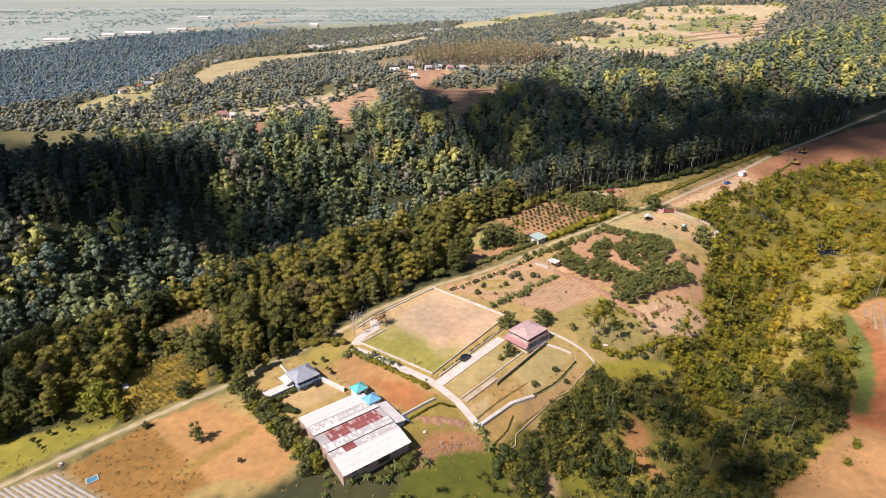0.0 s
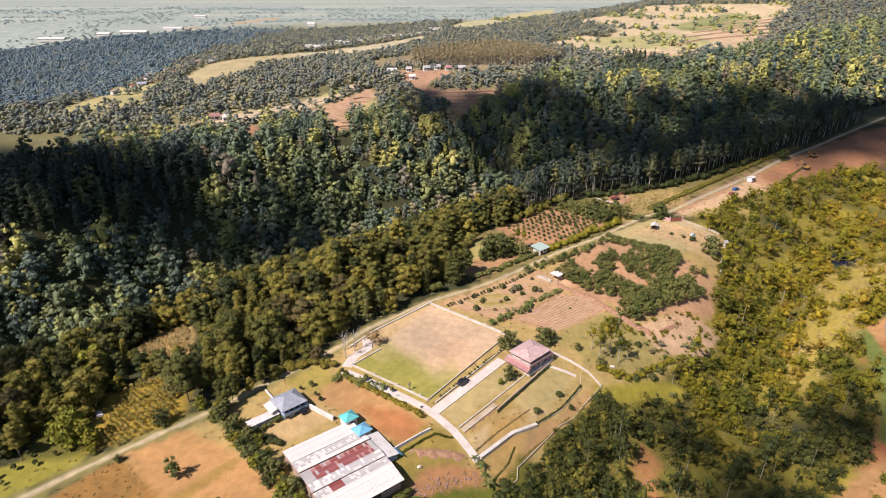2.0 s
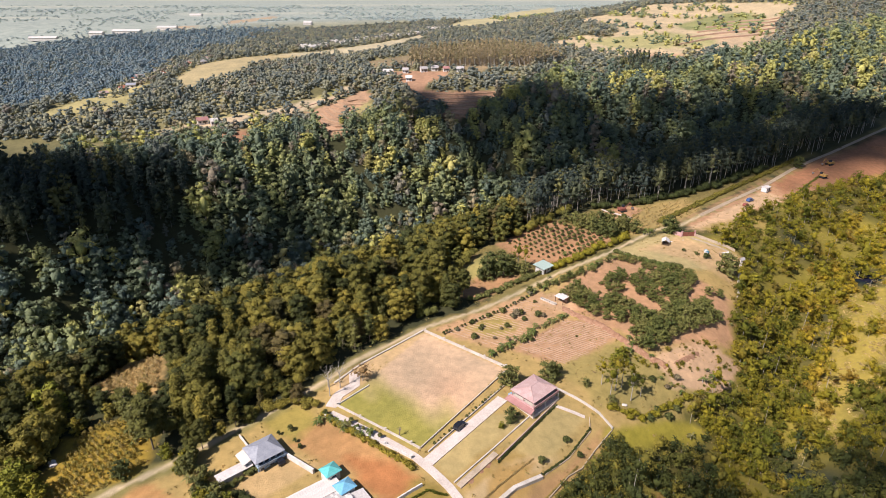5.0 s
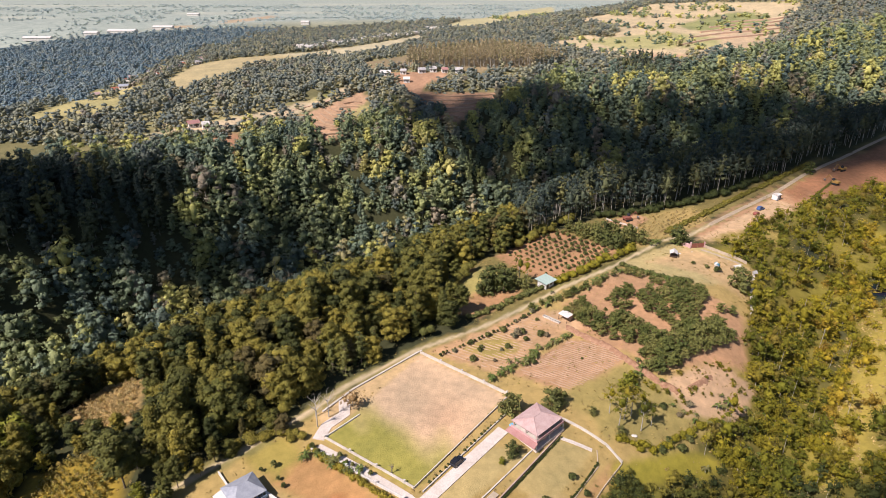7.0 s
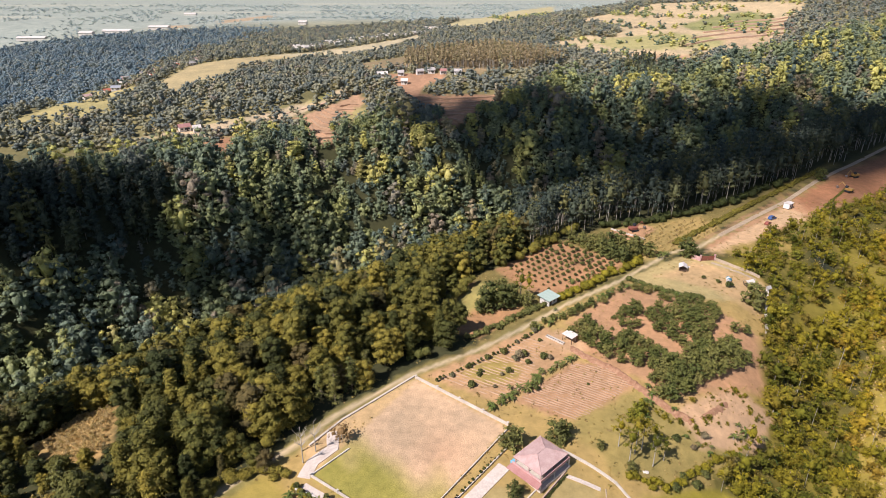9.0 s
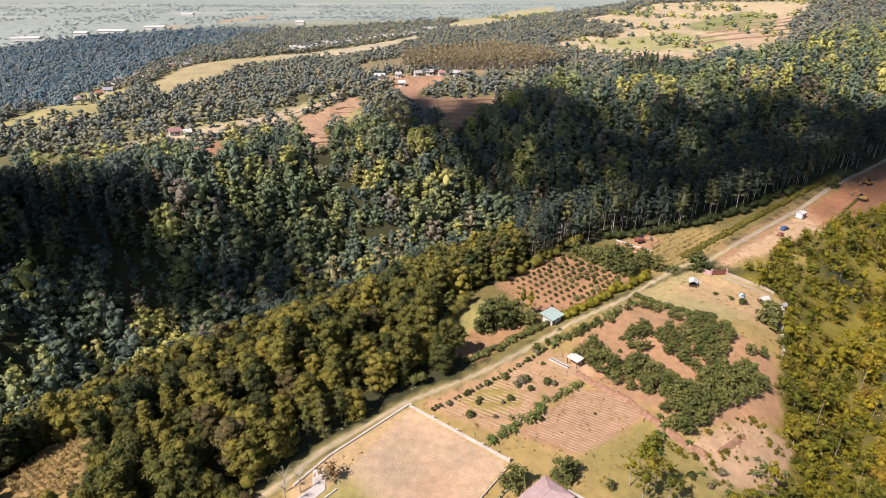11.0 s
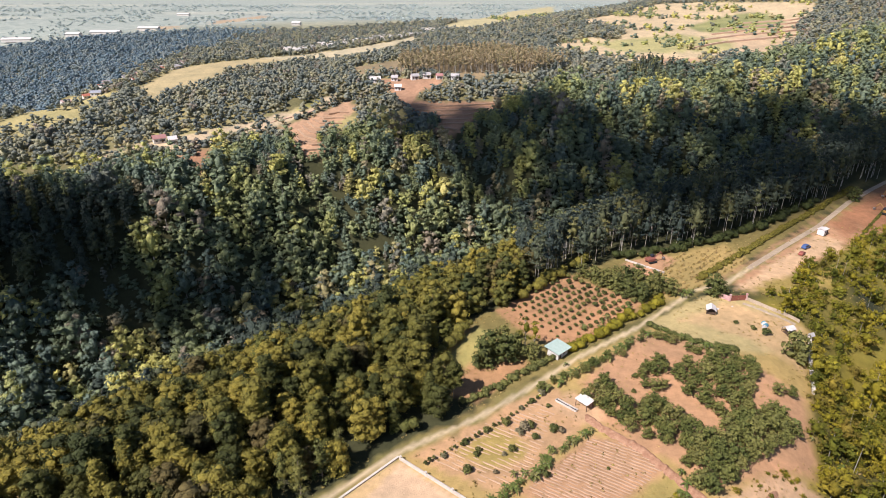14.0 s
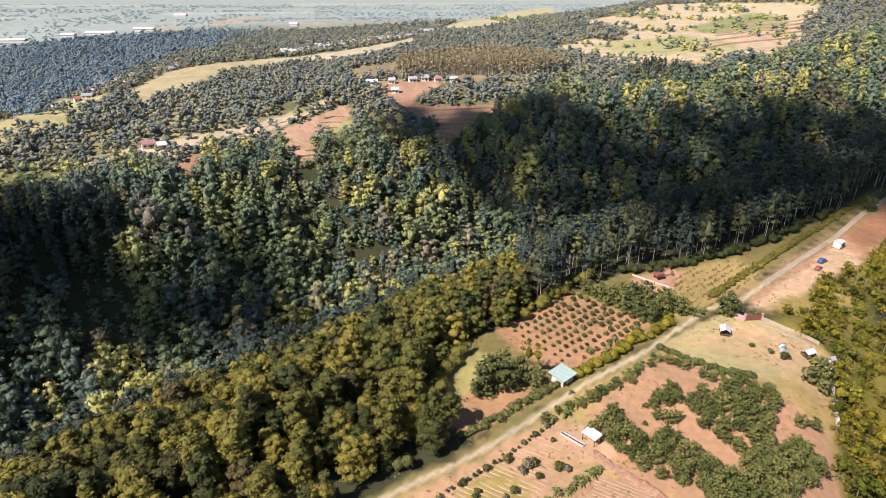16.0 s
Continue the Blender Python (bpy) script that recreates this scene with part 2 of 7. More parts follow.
patch((0.20, 0.17, 0.07), 3, [(-2, 222), (14, 250), (24, 257), (45, 270), (57, 279), (74, 291), (95, 293), (117, 302), (140, 313), (155, 325), (175, 336), (217, 368), (205, 352), (138, 298), (100, 268), (60, 240), (20, 212)], 0)
patch((0.27, 0.25, 0.06), 3, [(-150, 80), (-145, 112), (-114, 119), (-104, 106), (-115, 88)], 0)
patch((0.13, 0.125, 0.04), 3, [(-102, 124), (-103, 133), (-94, 137), (-87, 131), (-89, 124)], 0)
patch((0.47, 0.36, 0.25), 2, [(7, 128), (15, 136), (25, 141), (31, 141), (22, 134.5), (11, 124.5)], 0)
patch((0.39, 0.25, 0.155), 2, [(24, 134), (33, 140.5), (40, 148), (44, 152), (41, 146), (33, 138), (24, 129), (16, 119.5), (13.5, 121), (18, 128)], 0)
patch((0.37, 0.17, 0.09), 4, [(-20, 138), (-10, 137), (-2, 130), (-8, 124), (-17, 131)], 0)
patch((0.50, 0.37, 0.26), 1.5, [(-25, 156), (-29, 164.5), (-22.5, 174), (-4.5, 193), (-3, 191)], 0)
patch((0.40, 0.34, 0.18), 2, [(70, 245), (95, 260), (107, 257), (119, 243), (103, 230), (86, 228)], 0)
patch((0.47, 0.34, 0.2), 5, [(82, 246), (99, 256), (118, 243), (108, 225), (100, 232), (92, 240)], 0)
patch((0.37, 0.22, 0.13), 2, [(24, 256), (52, 278), (73, 256), (55, 238), (39, 235), (30, 246)], 0)
patch((0.38, 0.23, 0.13), 3, [(-3, 220), (15, 248), (31, 228), (16, 211.5)], 0)
patch((0.33, 0.30, 0.12), 4, [(3, 228), (18, 248), (26, 242), (12, 225)], 0)
patch((0.32, 0.25, 0.11), 3, [(76, 262), (79, 275), (94.7, 290), (117, 298), (121, 285), (97, 264), (82, 256)], 0)
patch((0.40, 0.25, 0.16), 2, [(74, 285), (91, 292), (94, 285), (83, 275), (74, 272)], 0)
patch((0.38, 0.235, 0.15), 4, [(104, 270), (141, 300), (205, 347), (260, 383), (300, 400), (260, 350), (218, 326), (168, 298), (131, 274), (112, 262)], 0)
patch((0.29, 0.15, 0.09), 9, [(165, 318), (205, 347), (270, 390), (330, 410), (300, 350), (240, 335), (190, 312), (168, 303)], 0)
patch((0.5, 0.36, 0.24), 3, [(106, 264), (120, 275), (143, 293), (158, 306), (163, 298), (158, 290), (142, 284), (125, 268), (112, 261)], 0)
patch((0.27, 0.22, 0.08), 5, [(108, 262), (126, 258), (138, 262), (150, 275), (128, 272)], 1)
patch((0.43, 0.25, 0.12), 4, [(141, 188), (160, 190), (190, 180), (170, 90), (90, 80), (76, 104), (106, 126), (131, 153)], 0)
patch((0.40, 0.16, 0.075), 6, [(137, 176), (146, 176), (134, 140), (120, 122), (108, 126), (130, 152)], 0)
patch((0.15, 0.19, 0.055), 1.5, [(139, 187), (146.2, 187.3), (138, 163), (126.5, 143), (116.5, 130.8), (114.5, 133.5), (125.5, 149.5), (134.5, 168.4)], 0)
patch((0.34, 0.28, 0.085), 12, [(104, 159), (112, 176), (126, 190), (138, 206), (156, 228), (176, 236), (186, 228), (160, 204), (142, 188), (131, 178), (118, 164)], 1)
patch((0.29, 0.26, 0.055), 3, [(45, 152), (66, 160.5), (79, 161), (69, 155.5), (51, 149), (43, 149)])
patch((0.17, 0.17, 0.045), 3, [(58, 134), (82, 139), (82, 134), (62, 131)])
patch((0.36, 0.19, 0.10), 4, [(51, 134), (56, 142), (60, 139), (58, 131), (61, 122), (56, 121), (54, 128)], 0)
patch((0.42, 0.24, 0.14), 4, [(2, 108), (14, 118), (20, 113), (10, 103)], 0)
patch((0.27, 0.21, 0.075), 3, [(-10, 111), (8, 121.5), (1, 130.5), (-4, 131), (-13, 121)], 0)
patch((0.13, 0.145, 0.035), 3, [(-14, 96), (-9, 108), (0, 114.5), (9, 117), (14, 121), (18, 113), (24, 96)], 0)
patch((0.13, 0.13, 0.035), 2, [(20, 96), (17, 112), (12, 121), (14, 127), (20, 128), (31, 119), (31, 96)], 1)
patch((0.38, 0.20, 0.12), 2, [(-9, 112), (-2, 119.5), (9.2, 121), (10, 117.5), (1, 114), (-7, 108)], 0)
patch((0.40, 0.27, 0.13), 2, [(13, 135), (20, 138), (24, 139), (21, 128), (14.5, 117.5), (11.8, 121.3)], 0)
patch((0.40, 0.28, 0.19), 2, [(17.1, 112), (23.5, 117.5), (29, 118.5), (30, 114), (27, 110), (21, 109)], 0)
patch((0.20, 0.20, 0.04), 3, [(30, 119.3), (43, 127), (53.4, 128), (46, 119), (33, 114)], 1)
# far side of the valley
patch((0.36, 0.32, 0.15), 10, [(-300, 456), (-285, 464), (-279, 494), (-370, 692), (-322, 665), (-296, 661), (-236, 531), (-239, 509), (-224, 461), (-235, 454), (-240, 426), (-258, 427), (-276, 421)])
patch((0.38, 0.32, 0.18), 8, [(-282, 648), (-275, 675), (-274, 742), (-236, 775), (-198, 783), (-154, 780), (-122, 816), (-100, 757), (-138, 752), (-168, 715), (-202, 704), (-196, 665), (-193, 605), (-204, 566), (-196, 521), (-204, 517), (-253, 620)])
patch((0.44, 0.39, 0.26), 8, [(-199, 788), (-146, 791), (-109, 816), (-71, 863), (-29, 930), (-12, 880), (-38, 810), (-56, 768), (-97, 730), (-153, 758)])
patch((0.48, 0.39, 0.26), 5, [(-188, 415), (-179, 430), (-164, 445), (-146, 460), (-135, 476), (-115, 494), (-101, 510), (-80, 541), (-72, 550), (-68, 542), (-77, 523), (-98, 490), (-126, 456), (-145, 433), (-161, 427), (-170, 420), (-182, 411)])
patch((0.36, 0.2, 0.12), 6, [(-148, 405), (-147, 420), (-139, 435), (-128, 435), (-119, 419), (-124, 398), (-136, 395)])
patch((0.42, 0.27, 0.17), 6, [(-102, 481), (-90, 494), (-76, 513), (-61, 537), (-54, 516), (-56, 493), (-74, 485), (-72, 462), (-62, 445), (-72, 437), (-84, 442), (-91, 466)])
patch((0.31, 0.29, 0.1), 5, [(-101, 508), (-84, 538), (-78, 532), (-93, 511)])
patch((0.33, 0.29, 0.13), 5, [(-70, 486), (-54, 516), (-51, 494), (-61, 479)])
patch((0.36, 0.22, 0.14), 6, [(-50, 591), (-7, 585), (8, 584), (8, 566), (-11, 553), (-11, 536), (49, 538), (51, 530), (40, 514), (24, 496), (11, 478), (1, 481), (7, 503), (-15, 518), (-24, 536), (-32, 554)])
patch((0.25, 0.2, 0.12), 8, [(-9, 697), (16, 758), (66, 746), (94, 716), (97, 674), (88, 606), (64, 596), (38, 581), (8, 589), (-7, 610), (-65, 612), (-76, 663), (-44, 685)])
patch((0.42, 0.38, 0.22), 14, [(7, 1011), (51, 1129), (198, 1887), (413, 2372), (174, 984), (100, 955), (67, 948), (19, 968)])
patch((0.47, 0.38, 0.24), 10, [(127, 752), (175, 784), (192, 758), (218, 794), (204, 852), (169, 891), (211, 915), (259, 950), (324, 1030), (417, 949), (476, 885), (459, 853), (381, 750), (382, 725), (346, 702), (311, 661), (280, 668), (242, 655), (242, 638), (178, 645), (149, 690), (130, 712)])
patch((0.34, 0.32, 0.15), 9, [(168, 752), (209, 761), (268, 765), (300, 705), (290, 681), (216, 681), (186, 697)])
patch((0.24, 0.25, 0.11), 9, [(289, 807), (337, 863), (389, 884), (410, 866), (401, 804), (361, 761), (329, 745), (294, 766)])
patch((0.42, 0.28, 0.18), 8, [(189, 665), (247, 661), (243, 638), (193, 640)])
patch((0.45, 0.34, 0.22), 8, [(319, 766), (381, 750), (332, 683), (295, 663), (293, 694)])
patch((0.38, 0.3, 0.2), 25, [(-541, 1266), (-471, 1255), (-443, 1169), (-504, 1193)])
patch((0.4, 0.31, 0.21), 30, [(-460, 1381), (-437, 1700), (-392, 1581), (-405, 1250)])
# plain fields in greyed, paled tones that stand in for haze
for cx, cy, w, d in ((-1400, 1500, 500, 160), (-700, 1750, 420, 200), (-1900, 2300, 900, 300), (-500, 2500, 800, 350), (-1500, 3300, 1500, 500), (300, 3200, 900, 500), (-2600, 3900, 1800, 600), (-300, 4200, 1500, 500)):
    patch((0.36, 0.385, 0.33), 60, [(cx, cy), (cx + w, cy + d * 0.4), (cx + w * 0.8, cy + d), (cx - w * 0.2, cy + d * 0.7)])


def valley_floor(s):
    return bend(s, (-300, 270), (50, 310), (200, 325), (300, 305), (370, 278), (500, 240), (700, 195), (1000, 160))


def cover(x, y):
    """Colour of the ground and whether trees of the wood may grow there."""
    s, n = 0.79 * x + 0.613 * y, -0.613 * x + 0.79 * y
    wob = waves(x, y, 7, 1) * 0.5
    col = np.empty(x.shape + (3,))
    # wood floor kept near black, standing in for deep shade between the trees
    col[:] = (0.055, 0.058, 0.028)
    free = np.ones(x.shape)
    w = smooth((n - valley_floor(s) - 85) / 25)[..., None] * (0.6 + 0.4 * waves(x, y, 150, 31))[..., None]
    col = col * (1 - w) + np.array((0.30, 0.27, 0.13)) * w
    w = (smooth((140 - n) / 12) * smooth((s - 40) / 40))[..., None] * (0.5 + 0.5 * waves(x, y, 40, 32))[..., None]
    col = col * (1 - w) + np.array((0.27, 0.225, 0.04)) * w
    # ground fades to bluish grey with distance: haze painted into the cover colour
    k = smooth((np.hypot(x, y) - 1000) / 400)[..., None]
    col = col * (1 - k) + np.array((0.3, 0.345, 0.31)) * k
    for c, soft, poly, wood in COVERS:
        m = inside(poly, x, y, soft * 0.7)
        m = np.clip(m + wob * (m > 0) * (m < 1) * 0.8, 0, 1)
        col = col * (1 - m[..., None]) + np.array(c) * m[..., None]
        if not wood:
            free = np.minimum(free, 1 - inside(poly, x, y))
    # the pitch: bare in the middle and towards the road, grass at the other end
    m = inside(ARENA, x, y, 0.6)
    g = np.clip(0.5 + (12.5 - (x + 3) * 0.598 - (y - 140.3) * 0.80 + waves(x, y, 15, 3) * 2.5) / 9, 0, 1)
    bare = np.array((0.52, 0.375, 0.245))
    red = np.exp(-(((x - 4) / 7) ** 2 + ((y - 163) / 8) ** 2))[..., None]
    pit = (bare * (1 - red * 0.3) + np.array((0.46, 0.25, 0.15)) * red * 0.3) * (1 - g[..., None]) + np.array((0.3, 0.275, 0.07)) * g[..., None]
    col = col * (1 - m[..., None]) + pit * m[..., None]
    free = free * (1 - inside(ARENA, x, y))
    d = along(ROAD, x, y)
    verge = np.clip((bend(x, (-60, 3.2), (0, 2.4), (60, 2.2)) + wob * 2 - d) / 1.6, 0, 1)[..., None]
    col = col * (1 - verge) + np.array((0.21, 0.185, 0.07)) * verge
    r = np.clip((1.0 + wob * 0.4 - d) / 0.6, 0, 1)[..., None] * smooth((140 - x) / 6)[..., None]
    col = col * (1 - r) + np.array((0.47, 0.385, 0.25)) * r
    free = free * (d > 4.6)
    return np.clip(col, 0.01, 0.9), free


def numbers(name, verts, faces, mats=(), attrs=(), slots=None, smooth_shade=False):
    """A mesh from arrays. faces: an array of rows of 3 or 4 vertex numbers."""
    me = bpy.data.meshes.new(name)
    me.vertices.add(len(verts))
    me.vertices.foreach_set("co", np.ascontiguousarray(verts, np.float32).ravel())
    k = faces.shape[1]
    me.loops.add(faces.size)
    me.loops.foreach_set("vertex_index", np.ascontiguousarray(faces, np.int32).ravel())
    me.polygons.add(len(faces))
    me.polygons.foreach_set("loop_start", np.arange(0, faces.size, k, dtype=np.int32))
    me.polygons.foreach_set("loop_total", np.full(len(faces), k, np.int32))
    if slots is not None:
        me.polygons.foreach_set("material_index", np.ascontiguousarray(slots, np.int32))
    if smooth_shade:
        me.polygons.foreach_set("use_smooth", np.ones(len(faces), bool))
    for m in mats:
        me.materials.append(m)
    for key, kind, values in attrs:
        a = me.attributes.new(key, kind, "POINT")
        a.data.foreach_set("color" if kind == "FLOAT_COLOR" else "value", np.ascontiguousarray(values, np.float32).ravel())
    me.update()
    me.validate()
    return me


def spaced(*stretches):
    return np.unique(np.concatenate([np.arange(a, b, d) for a, b, d in stretches]).round(3))


gx = spaced((-4300, -1400, 120), (-1400, -500, 25), (-500, -130, 7), (-130, 190, 1.35), (190, 520, 7), (520, 1400, 25), (1400, 4301, 120))
gy = spaced((-700, 40, 40), (40, 94, 4), (94, 310, 1.35), (310, 620, 5), (620, 1100, 9), (1100, 2000, 25), (2000, 4951, 90))
GX, GY = np.meshgrid(gx, gy)
GZ = height(GX, GY)
SITE = [(-30, 150), (-30, 168), (-4, 196), (24, 174), (38, 166), (50, 152), (30, 134), (12, 114), (-8, 128)]
rough = np.clip(1 - inside(SITE, GX, GY, 6), 0.15, 1) * 0.12
GZ = GZ + rough * waves(GX, GY, 5, 5) + 0.35 * waves(GX, GY, 19, 6) * smooth((np.abs(-0.613 * GX + 0.79 * GY - 130) - 45) / 30)
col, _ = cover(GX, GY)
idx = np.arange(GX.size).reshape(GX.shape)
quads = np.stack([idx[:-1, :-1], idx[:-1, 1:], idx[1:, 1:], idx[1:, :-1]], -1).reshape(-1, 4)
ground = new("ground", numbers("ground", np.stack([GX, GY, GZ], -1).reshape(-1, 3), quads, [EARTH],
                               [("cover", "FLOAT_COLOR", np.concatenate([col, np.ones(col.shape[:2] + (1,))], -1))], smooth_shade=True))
tagged(ground, "hilly ground of red earth, dry grass and dirt road", "ground", kind="structure")


# ---- trees ----
def icosphere(sub=1):
    bm = bmesh.new()
    bmesh.ops.create_icosphere(bm, subdivisions=sub, radius=1)
    v = np.array([p.co[:] for p in bm.verts])
    f = np.array([[p.index for p in q.verts] for q in bm.faces])
    bm.free()
    return v, f


ICO, ICO_F = icosphere(1)
OCTA = np.array([(1, 0, 0), (-1, 0, 0), (0, 1, 0), (0, -1, 0), (0, 0, 1), (0, 0, -1)], float)
OCTA_F = np.array([(0, 2, 4), (2, 1, 4), (1, 3, 4), (3, 0, 4), (2, 0, 5), (1, 2, 5), (3, 1, 5), (0, 3, 5)])


def tube(p, q, r0, r1, k=5):
    """Tapered limb from p to q, as vertices and triangles."""
    p, q = np.array(p, float), np.array(q, float)
    d = (q - p) / np.linalg.norm(q - p)
    a = np.cross(d, (1, 0, 0) if abs(d[0]) < 0.8 else (0, 1, 0))
    a /= np.linalg.norm(a)
    b = np.cross(d, a)
    an = np.arange(k) * 2 * math.pi / k
    ring = np.cos(an)[:, None] * a + np.sin(an)[:, None] * b
    v = np.concatenate([p + ring * r0, q + ring * r1])
    i = np.arange(k)
    j = (i + 1) % k
    return v, np.concatenate([np.stack([i, j, j + k], -1), np.stack([i, j + k, i + k], -1)])


def joined(parts):
    vs, fs, o = [], [], 0
    for v, f in parts:
        vs.append(v)
        fs.append(f + o)
        o += len(v)
    return np.concatenate(vs), np.concatenate(fs)


def foliage(rng, clumps, leaf, count, core=0.74, tilt=0.55, flat=0.8, cheap=False):
    """Leaf sprays over a set of clumps (x, y, z, radius), each a small three-cornered blade, round a core."""
    parts = []
    for cx, cy, cz, r in clumps:
        c = np.array((cx, cy, cz))
        if core:
            ball, ball_f = (OCTA, OCTA_F) if cheap else (ICO, ICO_F)
            jit = 1 + rng.uniform(-0.22, 0.22, (len(ball), 1))
            parts.append((c + ball * jit * r * core * np.array((1, 1, flat)), ball_f))
        k = max(8, int(1.9 * count * (r / clumps[0][3]) ** 2))
        d = rng.normal(size=(k, 3))
        d[:, 2] = np.abs(d[:, 2]) * 0.9 - 0.35 * rng.uniform(size=k)
        d /= np.linalg.norm(d, axis=1)[:, None]
        pos = c + d * (r * rng.uniform(0.72, 1.12, (k, 1))) * np.array((1, 1, flat))
        nrm = d + rng.normal(size=(k, 3)) * tilt
        nrm[:, 2] += 0.25
        nrm /= np.linalg.norm(nrm, axis=1)[:, None]
        a = np.cross(nrm, rng.normal(size=(k, 3)))
        a /= np.linalg.norm(a, axis=1)[:, None]
        b = np.cross(nrm, a)
        la = 0.74 * leaf * rng.uniform(0.6, 1.3, (k, 1))
        lb = la * rng.uniform(0.45, 0.8, (k, 1))
        v = np.stack([pos - a * la - b * lb, pos - a * la + b * lb, pos + a * la], 1).reshape(-1, 3)
        parts.append((v, np.arange(3 * k).reshape(-1, 3)))
    return joined(parts)


LUMP, LUMP_F = icosphere(0)


def boughs(seed, tall, wide, leaf, blades, clumps, bare=0.1, shape="dome", cheap=False, flat=0.72, limbs=True, core=0.6, lump=1.0, loose=0.42, reach=(0.5, 1.25), girth=1.0):
    """Tree of many separate boughs in tiers round a stem: each bough a lumpy clump set with leaf blades, lit above and dark below."""
    rng = np.random.RandomState(seed)
    lean = rng.normal(size=2) * 0.03 * tall
    wood = [tube((0, 0, -1.0), (lean[0] * 0.7, lean[1] * 0.7, tall * 0.9), girth * (0.012 * tall + 0.05), girth * 0.004 * tall, 3 if cheap else 5)]
    cl = []
    for i in range(clumps):
        f = (i + rng.uniform(0.2, 0.8)) / clumps
        if shape == "dome":
            w = math.sin(math.pi * (0.25 + 0.58 * f))
        elif shape == "cone":
            w = 1.0 - 0.62 * f ** 1.5
        elif shape == "tower":
            w = 0.62 * math.sin(math.pi * (0.3 + 0.58 * f))
        else:
            w = 0.55 + 0.45 * math.sin(3.0 * f)
        size = lump * wide * rng.uniform(0.17, 0.25) * (1.06 - 0.2 * f)
        rr = max(0.0, wide * 0.5 * w - size * 0.55) * rng.uniform(0.55, 1.12)
        an = i * 2.4 + rng.uniform(-0.5, 0.5)
        z = tall * (bare + (1 - bare) * f) - size * 0.5
        cl.append((lean[0] * f + rr * math.cos(an), lean[1] * f + rr * math.sin(an), z, size))
        if limbs and not cheap:
            wood.append(tube((lean[0] * f * 0.6, lean[1] * f * 0.6, max(tall * 0.1, z - 0.22 * wide)), cl[-1][:3], 0.006 * tall, 0.002 * tall, 3))
    parts = []
    mass = LUMP * (1 + rng.uniform(-0.2, 0.2, (len(LUMP), 1))) * np.array((wide * 0.2, wide * 0.2, tall * (1 - bare) * 0.28))
    parts.append((mass + np.array((0, 0, tall * (bare + (1 - bare) * 0.45))), LUMP_F))
    for cx, cy, cz, r in cl:
        c = np.array((cx, cy, cz))
        ball, ball_f = LUMP, LUMP_F
        turn = rng.uniform(0, 6.28)
        rot = np.array(((math.cos(turn), -math.sin(turn), 0), (math.sin(turn), math.cos(turn), 0), (0, 0, 1)))
        parts.append((c + (ball @ rot) * (1 + rng.uniform(-0.3, 0.25, (len(ball), 1))) * r * core * np.array((1, 1, flat)), ball_f))
        k = max(5, int(blades * (r / (wide * 0.2)) ** 2))
        d = rng.normal(size=(k, 3))
        d[:, 2] = np.abs(d[:, 2]) - 0.45 * rng.uniform(size=k)
        d /= np.linalg.norm(d, axis=1)[:, None]
        pos = c + d * (r * rng.uniform(*reach, (k, 1))) * np.array((1, 1, flat))
        nrm = d + rng.normal(size=(k, 3)) * loose
        nrm[:, 2] += 0.3
        nrm /= np.linalg.norm(nrm, axis=1)[:, None]
        a = np.cross(nrm, rng.normal(size=(k, 3)))
        a /= np.linalg.norm(a, axis=1)[:, None]
        b = np.cross(nrm, a)
        la = leaf * rng.uniform(0.6, 1.35, (k, 1))
        lb = la * rng.uniform(0.45, 0.85, (k, 1))
        parts.append((np.stack([pos - a * la - b * lb, pos - a * la + b * lb, pos + a * la], 1).reshape(-1, 3), np.arange(3 * k).reshape(-1, 3)))
    return joined(wood), joined(parts)


def pine(seed, tall, wide, leaf, count, clumps=8, bare=0.4, cheap=False):
    """Tall straight stem with needle clumps in uneven storeys, narrower to the top."""
    rng = np.random.RandomState(seed)
    wood = [tube((0, 0, -1.0), (rng.normal() * 0.2, rng.normal() * 0.2, tall * 0.95), 0.017 * tall, 0.005 * tall, 3 if cheap else 5)]
    cl = []
    for i in range(clumps):
        f = (i + 0.5) / clumps
        an = i * 2.4 + rng.uniform(-0.5, 0.5)
        w = wide * 0.5 * (1 - 0.75 * f ** 1.6)
        rr = w * rng.uniform(0.35, 0.75) * (1 - f * 0.5)
        z = tall * (bare + (1 - bare) * f) - wide * 0.05
        cl.append((rr * math.cos(an), rr * math.sin(an), z, wide * rng.uniform(0.19, 0.27) * (1.1 - 0.45 * f)))
        if not cheap:
            wood.append(tube((0, 0, z - 0.6), cl[-1][:3], 0.004 * tall, 0.002 * tall, 3))
    return joined(wood), foliage(rng, cl, leaf, count, flat=0.75, cheap=cheap)


